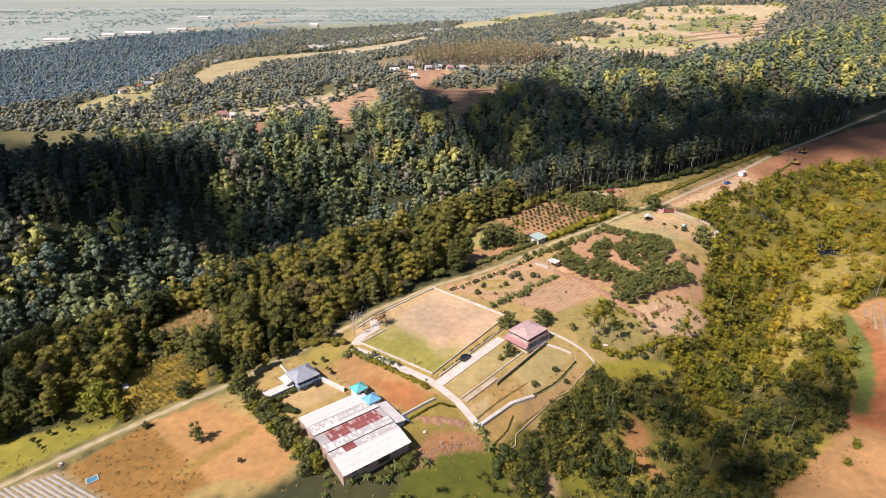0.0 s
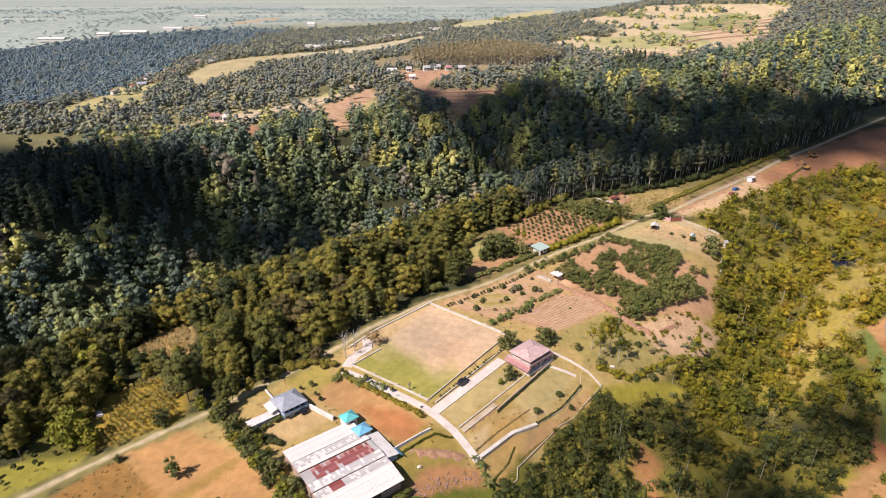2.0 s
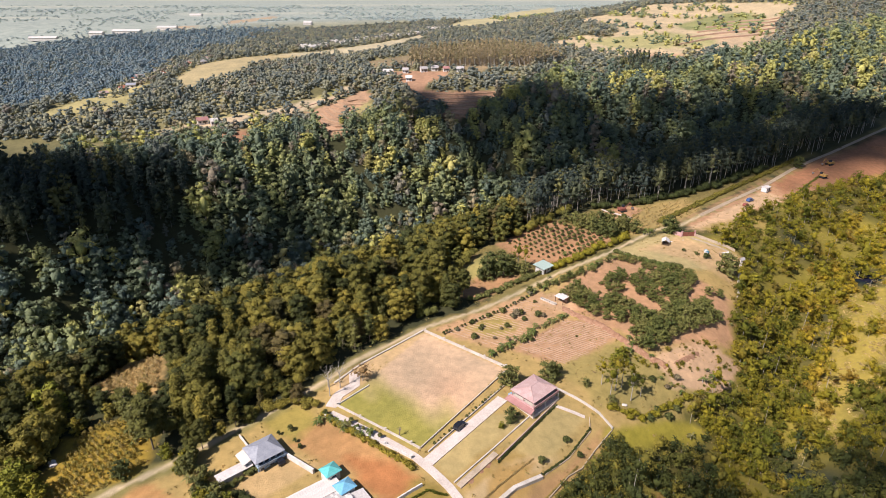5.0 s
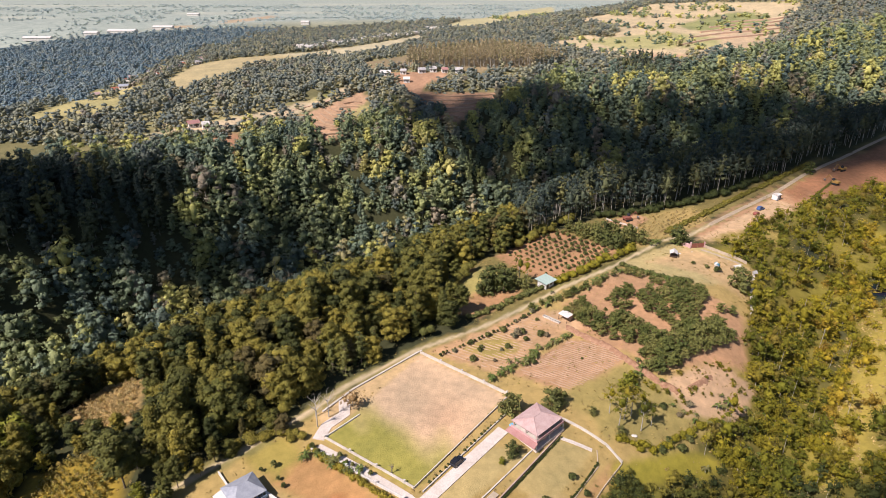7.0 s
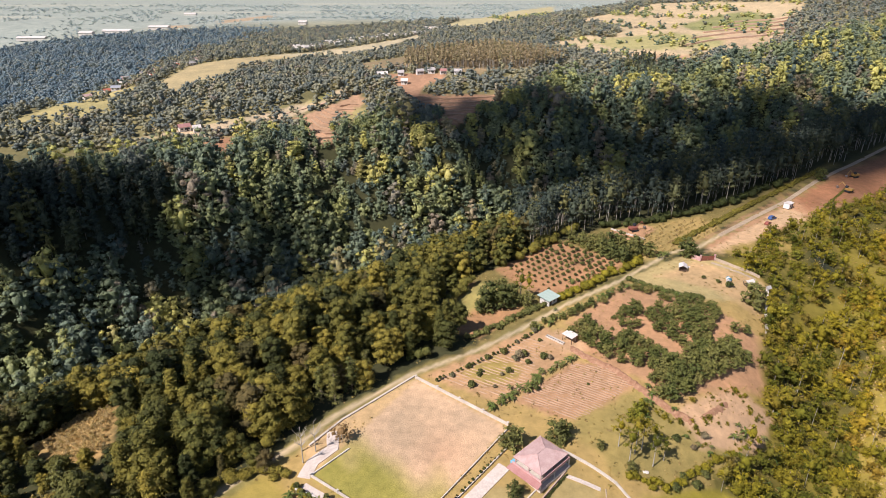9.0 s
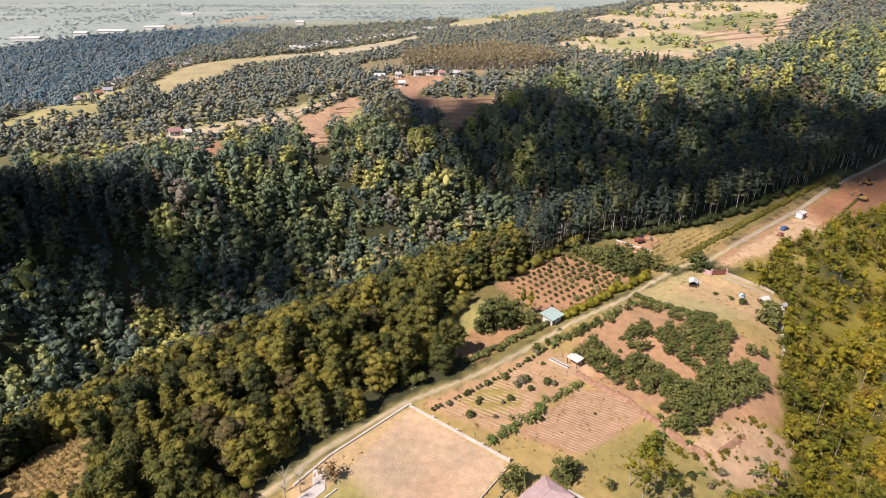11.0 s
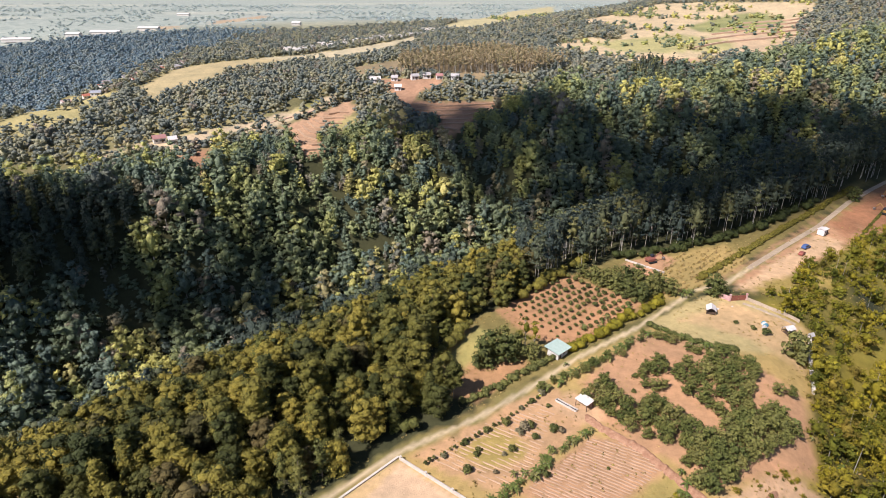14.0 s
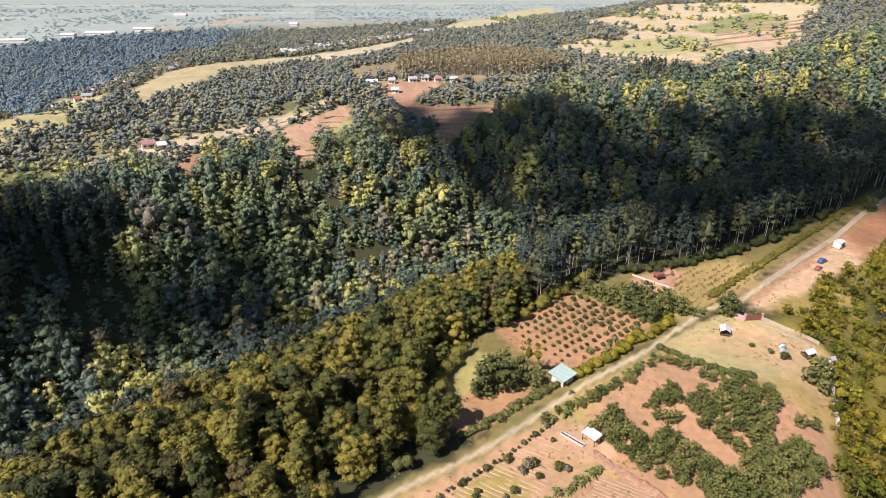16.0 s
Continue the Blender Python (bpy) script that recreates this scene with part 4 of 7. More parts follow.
def warehouse():
    h = thing("warehouse", -22.4, 116.9, 37, "long warehouse with white, grey and rusty red sheet roofs", "warehouse", z=float(height(-20, 116)) - 0.3)
    L = 18.4
    part("wall", boxes((-L / 2 + 0.3, L / 2 - 0.3, -11.4, 11.4, -1.5, 2.3)), WALL_BRICK, h, "bare brick walls")
    # bays across the hall: from y, to y, height at each, sheet
    bays = [(11.9, 6.6, 2.75, 3.35, "w"), (6.6, 3.6, 3.2, 3.5, "g"), (3.6, 2.6, 3.62, 3.5, "w"), (2.6, -2.0, 3.2, 3.55, "r"), (-2.0, -4.4, 3.66, 3.45, "g"), (-4.4, -7.0, 3.2, 3.4, "p"), (-7.0, -12.4, 3.5, 2.4, "w")]
    k = 30
    sw = L / k
    rnd = random.Random(4)
    for ya, yb, za, zb, kind in bays:
        meshes = {}
        for i in range(k):
            mat = {"w": SHEET_WHITE, "g": SHEET_GREY}.get(kind)
            if kind == "r":
                mat = SHEET_RUST if 3 < i < 28 else SHEET_GREY
            if kind == "p":
                mat = SHEET_RUST if (6 <= i <= 11 and rnd.random() < 0.7) else SHEET_GREY
            halves = 3 if kind in "rpg" else 2
            for q in range(halves):
                if kind == "r" and mat is SHEET_RUST and rnd.random() < (0.5, 0.22, 0.42)[q]:
                    m2 = rnd.choice((SHEET_GREY, SHEET_FADED, SHEET_FADED))
                elif kind in "pg" and mat is SHEET_GREY and rnd.random() < 0.3:
                    m2 = SHEET_WHITE
                else:
                    m2 = mat
                y0, y1 = ya + (yb - ya) * q / halves, ya + (yb - ya) * (q + 1) / halves
                z0, z1 = za + (zb - za) * q / halves, za + (zb - za) * (q + 1) / halves
                key = (q, m2.name)
                if key not in meshes:
                    xs = [sw * j / 8 for j in range(9)]
                    top = [(x, y, z + (0.035 if j % 2 else 0.0)) for y, z in ((y0, z0), (y1, z1)) for j, x in enumerate(xs)]
                    meshes[key] = part("roof_sheet", solid(top, [(j, j + 1, j + 10, j + 9) for j in range(8)], 0.03), m2, h, loc=(-L / 2 + i * sw, 0, rnd.uniform(0, 0.02)))
                else:
                    again("roof_sheet", meshes[key], h, Matrix.Translation((-L / 2 + i * sw, 0, rnd.uniform(0, 0.03))))
        lo = min(za, zb) - 0.25
        part("bay_wall", boxes((-L / 2 + 0.25, L / 2 - 0.25, yb + 0.15, ya - 0.15, 2.2, max(lo, 2.3))), WALL_BRICK, h)
    part("gutter", boxes((-L / 2, L / 2, 2.5, 2.7, 3.25, 3.4)), TIMBER, h)
    part("gutter", boxes((-L / 2, L / 2, -4.5, -4.3, 3.05, 3.25)), TIMBER, h)
    part("door", boxes((-1.6, 1.6, -0.06, 0.06, -0.3, 2.1)), TIMBER, h, "dark sliding door", loc=(2, -11.45, 0))
    for x in (-6, -3, 5):
        window(h, x, -11.42, 0.8, 1.4, 0.9, 0)
    part("annex_wall", boxes((L / 2, L / 2 + 3.2, -4.5, 4.4, -1.2, 2.4)), WALL_BLUE, h, "pale blue annex wall")
    part("annex_roof", solid([(L / 2 - 0.1, -5.0, 3.1), (L / 2 + 3.4, -5.0, 2.5), (L / 2 + 3.4, 4.6, 2.5), (L / 2 - 0.1, 4.6, 3.1)], [(0, 1, 2, 3)], 0.06), SHEET_WHITE, h, "white annex roof")
    part("awning", solid([(L / 2 + 3.4, -5.6, 2.6), (L / 2 + 4.4, -5.6, 1.8), (L / 2 + 4.4, -2.4, 1.8), (L / 2 + 3.4, -2.4, 2.6)], [(0, 1, 2, 3)], 0.05), SHEET_BLUE, h, "small blue awning")


warehouse()


def kiosk(x, y, turn, lx, ly, mat, label):
    h = thing("kiosk", x, y, turn, label, "kiosk")
    part("wall", boxes((-lx / 2 + 0.4, lx / 2 - 0.4, -ly / 2 + 0.4, ly / 2 - 0.4, -0.6, 2.5)), PLASTER, h)
    part("roof", hip(lx, ly, 2.6, 1.1, 0.0, 0.06), mat, h)
    window(h, 0, -ly / 2 + 0.38, 0.9, 1.1, 1.0, 0)


kiosk(-22.8, 132.0, 41, 4.0, 3.7, SHEET_TEAL, "small kiosk with a teal sheet pyramid roof")
kiosk(-18.9, 127.4, 41, 4.1, 3.7, SHEET_BLUE, "small kiosk with a light blue sheet roof")


def car(name, x, y, turn, paint, label, long=4.3, wide=1.75, tall=1.65, category="car"):
    h = thing(name, x, y, turn, label, category)
    a, b = long / 2, wide / 2
    prof = [(-a, 0.35), (-a, 0.85), (-a * 0.93, 1.0), (-a * 0.85, tall * 0.96), (-a * 0.6, tall), (a * 0.12, tall), (a * 0.42, 1.02), (a * 0.93, 0.86), (a, 0.7), (a, 0.35)]
    bm = bmesh.new()
    rows = []
    for y_, k in ((-b, 0.0), (-b * 0.98, 1.0), (b * 0.98, 1.0), (b, 0.0)):
        rows.append([bm.verts.new((px, y_ * (1 - 0.16 * max(0, pz - 0.95) / 0.7), 0.35 + (pz - 0.35) * (1 if k else 0.97))) for px, pz in prof])
    for r, q in zip(rows, rows[1:]):
        for i in range(len(prof)):
            j = (i + 1) % len(prof)
            bm.faces.new((r[i], r[j], q[j], q[i]))
    bm.faces.new(rows[0])
    bm.faces.new(rows[-1][::-1])
    bmesh.ops.recalc_face_normals(bm, faces=bm.faces[:])
    body = part("body", bm, paint, h)
    part("windscreen", solid([(a * 0.15, -b * 0.8, tall - 0.04), (a * 0.15, b * 0.8, tall - 0.04), (a * 0.43, b * 0.88, 1.05), (a * 0.43, -b * 0.88, 1.05)], [(0, 1, 2, 3)], 0.03), GLASS, h, loc=(0.03, 0, 0.03))
    for sgn in (-1, 1):
        part("side_window", boxes((-a * 0.75, a * 0.1, -0.02, 0.02, 1.05, tall - 0.12)), GLASS, h, loc=(0, sgn * b * 0.93, 0))
        part("headlight", boxes((-0.04, 0.04, -0.17, 0.17, -0.08, 0.08)), PLASTER, h, loc=(a * 0.99, sgn * b * 0.7, 0.72))
        for fx in (-0.6, 0.62):
            bm = bmesh.new()
            bmesh.ops.create_cone(bm, cap_ends=True, segments=14, radius1=0.34, radius2=0.34, depth=0.22, matrix=Matrix.Rotation(radians(90), 4, "X"))
            w = part("wheel", bm, RUBBER, h, loc=(a * fx, sgn * (b - 0.08), 0.34))
            bm = bmesh.new()
            bmesh.ops.create_cone(bm, cap_ends=True, segments=10, radius1=0.2, radius2=0.18, depth=0.26, matrix=Matrix.Rotation(radians(90), 4, "X"))
            part("rim", bm, STEEL, w)
    return h


car("parked_car", 6.6, 147.6, 50, PAINT_BLACK, "black off-road car parked on the concrete driveway", 3.6, 1.6, 1.6)

car("dark_car", -35.8, 137.6, 130, PAINT_BLACK, "dark car parked beside the blue house", 3.6, 1.6, 1.45)


# ---- trees as things ----
def tree_thing(name, template, leaf, bark, label, category="tree", group=""):
    (wv, wf), (lv, lf) = template
    h = new(name)
    h.empty_display_size = 0.5
    tagged(h, label, category, group)
    t = new("trunk", numbers("trunk", wv, wf, [bark]))
    c = new("crown", numbers("crown", lv, lf, [leaf], [("tint", "FLOAT", np.zeros(len(lv)))]))
    t.parent = c.parent = h
    return h


class Grove:
    """Alike trees: the first is moved to its place, later ones are copies of it."""

    def __init__(self, *models):
        self.models, self.used, self.rnd = models, [False] * len(models), random.Random(len(models) * 17 + 3)

    def plant(self, x, y, size=1.0, sink=0.0):
        i = self.rnd.randrange(len(self.models))
        m = Matrix.Translation((x, y, float(height(x, y)) - sink)) @ Matrix.Rotation(self.rnd.uniform(0, 6.28), 4, "Z") @ Matrix.Scale(size, 4)
        if not self.used[i]:
            self.models[i].matrix_basis = m
            self.used[i] = True
            return self.models[i]
        keep = self.models[i].scale.copy()
        o = copy_thing(self.models[i], m @ Matrix.Diagonal((1 / keep.x, 1 / keep.y, 1 / keep.z, 1)))
        return o

    def close(self):
        for used, m in zip(self.used, self.models):
            if not used:
                for c in list(m.children_recursive) + [m]:
                    bpy.data.objects.remove(c)


orchard = Grove(*[tree_thing("orchard_tree", boughs(200 + i, 5.4, 4.8, 0.3, 26, 13, 0.34, "dome", flat=0.72, core=0.55, loose=0.5), LEAF_ORCHARD, BARK, "olive green fruit tree with a loose low crown", "tree", "orchard trees") for i in range(4)])
rnd = random.Random(11)
# dense rows towards the ploughed plot, two thick clumps behind, few trees in the clearing: outline, chance, size
ORCHARD = (([(43, 214), (50, 217), (56, 210), (63, 206), (68, 198), (65, 193), (58, 194), (52, 198), (46, 203), (42, 209)], 1.0, 0.8),
           ([(76, 223), (86, 228), (93, 223), (89, 213), (82, 206), (74, 202), (70, 208)], 1.0, 0.85),
           ([(60, 219), (67, 226), (76, 222), (71, 209), (66, 206), (59, 209)], 0.85, 0.72),
           ([(78, 205), (90, 208), (96, 202), (91, 194), (79, 188), (77, 183), (67, 179), (61, 182), (60, 188), (64, 194), (73, 198)], 1.0, 0.92),
           ([(92, 216), (100, 217), (100, 208), (95, 207)], 0.5, 0.7))
for outline, chance, size in ORCHARD:
    for i in range(26):
        for j in range(26):
            x, y = 60 + i * 2.5 - j * 1.75 + rnd.uniform(-0.9, 0.9), 178 + i * 1.75 + j * 2.5 + rnd.uniform(-0.9, 0.9)
            if inside(outline, np.array([x]), np.array([y]))[0] and rnd.random() < chance * 0.92:
                orchard.plant(x, y, size * rnd.uniform(0.72, 1.15))
for line in ([(34, 216), (44, 221), (49, 224), (57, 229), (68, 238), (73, 235), (78, 228), (84, 226)], [(60, 195), (66, 190), (59, 186)]):
    for (x0, y0), (x1, y1) in zip(line, line[1:]):
        for k in range(3):
            orchard.plant(x0 + (x1 - x0) * k / 3 + rnd.uniform(-1, 1), y0 + (y1 - y0) * k / 3 + rnd.uniform(-1, 1), rnd.uniform(0.35, 0.6))
orchard.close()

shade = Grove(*[tree_thing("garden_tree", boughs(220 + i, 5.6, 5.0, 0.3, 32, 15, 0.12, "dome", flat=0.7), LEAF_GARDEN, BARK, "round dark green garden tree", "tree", "garden trees") for i in range(3)])
for x, y, s in ((20.6, 164.6, 1.15), (31.6, 166.8, 1.1), (33.8, 168.0, 0.9), (19.8, 150.3, 0.75), (108.8, 229.0, 1.6), (97.2, 260.6, 1.35), (-71.8, 135.2, 0.9), (-77.0, 122.4, 0.4),
                (18.5, 227.5, 1.5), (21, 231, 1.6), (24.5, 233.5, 1.5), (25, 228.5, 1.6), (28.5, 231, 1.35), (32.5, 229, 1.0), (72, 258, 1.2), (77, 262, 1.3), (74, 266, 1.2), (69, 262, 1.1), (80, 268, 1.0), (60, 272, 1.1), (63, 268.5, 1.2), (66, 266, 1.1), (71, 269, 1.3), (75, 271, 1.2), (79, 263.5, 1.4), (83, 261, 1.1), (57, 276, 1.0), (67.5, 272.5, 1.0), (42, 165, 0.45), (48, 160, 0.5), (192, 338, 1.15), (194.5, 340, 0.9), (99.5, 260, 1.0)):
    shade.plant(x, y, s)
BELT = [(-60, 139), (-56, 136), (-52, 129), (-47, 124.5), (-41, 119), (-36, 113.5), (-32, 109), (-27, 104)]
belt = [(a[0] + (b[0] - a[0]) * f + rnd.gauss(0, 1.5), a[1] + (b[1] - a[1]) * f + rnd.gauss(0, 1.2)) for a, b in zip(BELT, BELT[1:]) for f in (0.0, 0.18, 0.35, 0.52, 0.7, 0.85)]
for x, y in belt[::3]:
    shade.plant(x, y, rnd.uniform(0.6, 1.05))
shade.close()
yellow = Grove(*[tree_thing("yellow_tree", boughs(240 + i, 6.0, 5.0, 0.32, 30, 14, 0.15, "dome", flat=0.7), LEAF_YELLOW, BARK, "bright yellow-green tree among the scrub", "tree") for i in range(2)])
for x, y, s in ((117.5, 226.5, 1.15), (119.5, 229, 0.9), (112.5, 221, 0.6), (-92.5, 128.5, 1.35), (-96, 130.5, 1.1), (-89.0, 129.0, 1.25), (-94, 133.5, 1.3), (-100.5, 157.0, 1.9), (-86, 127, 0.8), (-84.5, 125.2, 0.4), (-91, 150, 0.8), (-64, 141, 0.7), (106, 119, 0.5), (100, 113, 0.4), (-57, 148, 0.6), (17.0, 147.6, 0.35), (140, 262, 0.7), (53.5, 175.5, 0.9), (55.5, 177, 0.7), (51.8, 174.2, 0.6)):
    yellow.plant(x, y, s)
for x, y in belt[1::3]:
    yellow.plant(x, y, rnd.uniform(0.45, 0.85))
yellow.close()
tall = Grove(*[tree_thing("tall_thin_tree", boughs(260 + i, 12, 5.0, 0.26, 20, 9, 0.5, "dome", flat=0.6, core=0.4), LEAF_OLIVE, BARK_PALE, "tall thin tree with pale stem and light crown", "tree", "thin trees on the meadow") for i in range(3)])
for x, y, s in ((47.8, 161.5, 0.9), (50.0, 164.5, 1.0), (53.8, 162, 0.85), (52.2, 166.0, 0.9), (46.5, 166, 0.75), (55, 166.5, 0.7), (57, 164, 0.6), (31, 232.5, 1.0), (33.5, 232, 0.9)):
    tall.plant(x, y, s)
tall.close()


cypress = Grove(*[tree_thing("conifer", boughs(280 + i, 12.5, 5.2, 0.28, 30, 20, 0.03, "cone", flat=0.6), LEAF_GARDEN, BARK, "tall dark pointed conifer beside the garden", "tree", "conifers at the garden") for i in range(2)])
for x, y, s in ((-76.5, 150.5, 1.05), (-73.5, 147.0, 0.95), (-71.0, 150.0, 0.85), (-100.5, 150.0, 0.8), (-97.5, 146.5, 0.7), (-103.0, 143.5, 0.75), (-24.0, 182.0, 0.85), (-20.0, 186.0, 0.9), (-28.0, 184.0, 0.8), (-16.5, 190.0, 0.85)):
    cypress.plant(x, y, s)
cypress.close()
lone = tree_thing("field_tree", boughs(290, 6.2, 3.8, 0.26, 22, 13, 0.18, "oval", flat=0.75), LEAF_ORCHARD, BARK, "lone brownish bushy tree on the bare field", "tree")
lone.matrix_basis = Matrix.Translation((-61.2, 116.9, float(height(-61.2, 116.9))))


LEAF_RUSSET = leaf_material("russet_leaf", (0.0, (0.26, 0.16, 0.07)), (1.0, (0.34, 0.22, 0.1)), vary=0.25)
russet = tree_thing("russet_tree", boughs(295, 5.4, 5.6, 0.24, 13, 15, 0.35, "dome", flat=0.6, core=0.35), LEAF_RUSSET, BARK_PALE, "small tree with sparse russet leaves at the pitch corner", "tree")
russet.matrix_basis = Matrix.Translation((-19.8, 166.6, float(height(-19.8, 166.6))))


def bare_tree(seed, tall):
    rng = np.random.RandomState(seed)
    limbs = [tube((0, 0, -0.5), (0.1, 0, tall * 0.6), 0.16, 0.1, 6)]
    for i in range(9):
        a = i * 2.4
        z = tall * (0.45 + 0.06 * i)
        p = np.array((0.1, 0, min(z, tall * 0.6)))
        q = p + np.array((math.cos(a), math.sin(a), 1.3)) * tall * rng.uniform(0.14, 0.24)
        limbs.append(tube(p, q, 0.07, 0.03, 4))
        limbs.append(tube(q, q + rng.normal(size=3) * 0.5 + np.array((0, 0, 0.5)), 0.03, 0.012, 3))
    return joined(limbs)


for i, (x, y, t) in enumerate(((-27.8, 160.0, 8.5), (-25.6, 163.6, 8.0), (-28.9, 163.8, 7.0))):
    tagged(new("bare_tree", numbers("bare_tree", *bare_tree(i + 5, t), [BARK_PALE])), "leafless pale tree at the pitch entrance", "tree", "bare trees").matrix_basis = Matrix.Translation((x, y, float(height(x, y))))
tagged(new("bare_tree", numbers("bare_tree", *bare_tree(31, 2.6), [BARK])), "small dead sapling on the grass pitch", "tree").matrix_basis = Matrix.Translation((-8.2, 144.6, float(height(-8.2, 144.6))))


# shrubs
def shrub(seed, tall, wide, leaf, count):
    rng = np.random.RandomState(seed)
    cl = [(0, 0, tall * 0.62, wide * 0.36)] + [(wide * 0.24 * math.cos(a), wide * 0.24 * math.sin(a), tall * rng.uniform(0.35, 0.55), wide * 0.26) for a in (0.4, 2.3, 4.4)]
    return tube((0, 0, -0.3), (0, 0, tall * 0.5), 0.06, 0.03, 5), foliage(rng, cl, leaf, count)


small = Grove(*[tree_thing("road_shrub", shrub(300 + i, 1.7, 1.1, 0.2, 40), LEAF_GARDEN, BARK, "small clipped dark green shrub beside the road", "shrub", "shrubs along the road") for i in range(3)])
for i in range(27):
    f = i / 26
    small.plant(2.5 + 31.5 * f + rnd.uniform(-0.3, 0.3), 189.8 + 25.0 * f - 1.2 * math.sin(f * 3) + rnd.uniform(-0.3, 0.3), rnd.uniform(0.6, 1.0))
for i in range(22):
    f = i / 21
    small.plant(0.2 + 18.8 * f + rnd.uniform(-0.2, 0.2), 141.6 + 22.2 * f, rnd.uniform(0.4, 0.75))
for x, y in ((-103.7, 118), (-101.2, 120.6), (-99.6, 124.6), (-101, 116), (-97, 122), (-94, 125), (-48.5, 109.4), (-26, 150.8), (-20.5, 149.2), (-18.7, 147.5), (-17.2, 146.6), (-15, 144.9), (-12.8, 143.8), (-38.2, 146.4), (-35.5, 147.5), (-33.5, 143.6), (-31.8, 141.4), (-27.6, 152.5)):
    small.plant(x, y, rnd.uniform(0.8, 1.5))
small.close()
bush = Grove(*[tree_thing("garden_shrub", shrub(320 + i, 1.3, 1.8, 0.26, 44), LEAF_GARDEN if i else LEAF_BROWN, BARK, "low rounded shrub on the dry field", "shrub", "shrubs on the dry field") for i in range(3)])
for x, y, s in ((7, 192, 0.9), (12, 196.5, 1.0), (14.5, 192.5, 0.9), (17.5, 200.5, 1.1), (22.5, 203, 1.4), (25.4, 199.6, 1.3), (26.8, 201.2, 1.7), (28.4, 202, 1.4), (21, 192.5, 0.8), (29, 198, 1.1), (34, 200.5, 1.5), (35.5, 200, 1.2), (23, 194, 1.2), (15, 194, 0.9), (12.2, 187.6, 1.4), (29.6, 186, 1.2), (30, 211, 1.0), (27, 208.6, 0.9), (18.5, 187, 0.8), (44, 188, 0.5), (34, 209, 0.8), (33, 214, 1.3),
                (62, 170, 1.2), (66, 168.5, 1.0), (70, 172, 1.3), (58, 158, 1.4), (61, 161, 1.2), (64, 160, 1.5), (67, 163, 1.4), (36, 143, 1.0), (33, 146, 1.2), (26, 139.4, 1.2), (57, 213, 0.8), (59, 219, 1.0), (62, 222.6, 0.7), (104, 238, 1.5), (97, 243, 0.9), (101, 240, 1.1)):
    bush.plant(x, y, s)
bush.close()
rows_ = Grove(*[tree_thing("coffee_bush", shrub(340 + i, 1.5, 1.7, 0.26, 36), LEAF_GARDEN, BARK, "young dark green bush in a planted row", "shrub", "planted bushes in rows") for i in range(3)])
PLOT = [(27, 256), (52, 276), (72, 256), (55, 240), (41, 238)]
for i in range(30):
    for j in range(24):
        x, y = 20 + i * 2.7 * 0.79 - j * 3.2 * 0.613 + 15 + rnd.uniform(-0.3, 0.3), 222 + i * 2.7 * 0.613 + j * 3.2 * 0.79 + rnd.uniform(-0.3, 0.3)
        if inside(PLOT, np.array([x]), np.array([y]))[0] and rnd.random() < 0.93:
            far_part = (x - 41) * 0.7 + (y - 238) * 0.7
            rows_.plant(x, y, rnd.uniform(0.75, 1.1) * (0.7 + min(0.5, max(0, far_part) * 0.02)))
rows_.close()


def banana(seed):
    rng = np.random.RandomState(seed)
    leaves = []
    for i in range(9):
        a, L, up = i * 2.4 + rng.uniform(-0.3, 0.3), rng.uniform(1.5, 2.3), rng.uniform(0.35, 1.2)
        d, sd = np.array((math.cos(a), math.sin(a), 0)), np.array((-math.sin(a), math.cos(a), 0))
        pts = []
        for t in np.linspace(0, 1, 5):
            c = np.array((0, 0, 1.5)) + d * L * t + np.array((0, 0, up * 2.2 * t - 2.1 * t * t))
            w = 0.3 * math.sin(math.pi * (0.12 + 0.85 * t))
            pts += [c - sd * w, c + sd * w]
        leaves.append((np.array(pts), np.array([q for k in range(4) for q in ((2 * k, 2 * k + 1, 2 * k + 3), (2 * k, 2 * k + 3, 2 * k + 2))])))
    return tube((0, 0, -0.3), (0, 0, 1.7), 0.14, 0.09, 6), joined(leaves)


ban = Grove(*[tree_thing("banana_plant", banana(400 + i), LEAF_BANANA, BARK_PALE, "banana plant with arching green leaves", "plant", "banana plants") for i in range(3)])
for line, count, spread in (([(34, 214.5), (43, 222.5), (50, 226), (60, 233), (70, 238.5)], 40, 1.2), ([(16.6, 178.6), (22.2, 182.4), (27, 187.4), (32, 192), (43, 199.6)], 40, 0.8), ([(72, 240), (80, 232), (86, 229)], 10, 1.0), ([(-29, 151), (-22, 148.5), (-16, 144)], 12, 0.7),
                            ([(56, 178), (60, 182), (66, 180)], 7, 1.5), ([(64, 166), (78, 172), (90, 178)], 12, 2.0), ([(85, 258), (92, 263)], 7, 1.0), ([(-16, 104), (-8, 108), (-5, 111)], 5, 1.4), ([(48, 243), (58, 247), (66, 250)], 10, 2.0)):
    for i in range(count):
        f = (i + 0.5) / count * (len(line) - 1)
        a, b = line[int(f)], line[int(f) + 1]
        f -= int(f)
        ban.plant(a[0] + (b[0] - a[0]) * f + rnd.gauss(0, spread), a[1] + (b[1] - a[1]) * f + rnd.gauss(0, spread), rnd.uniform(0.5, 0.85))
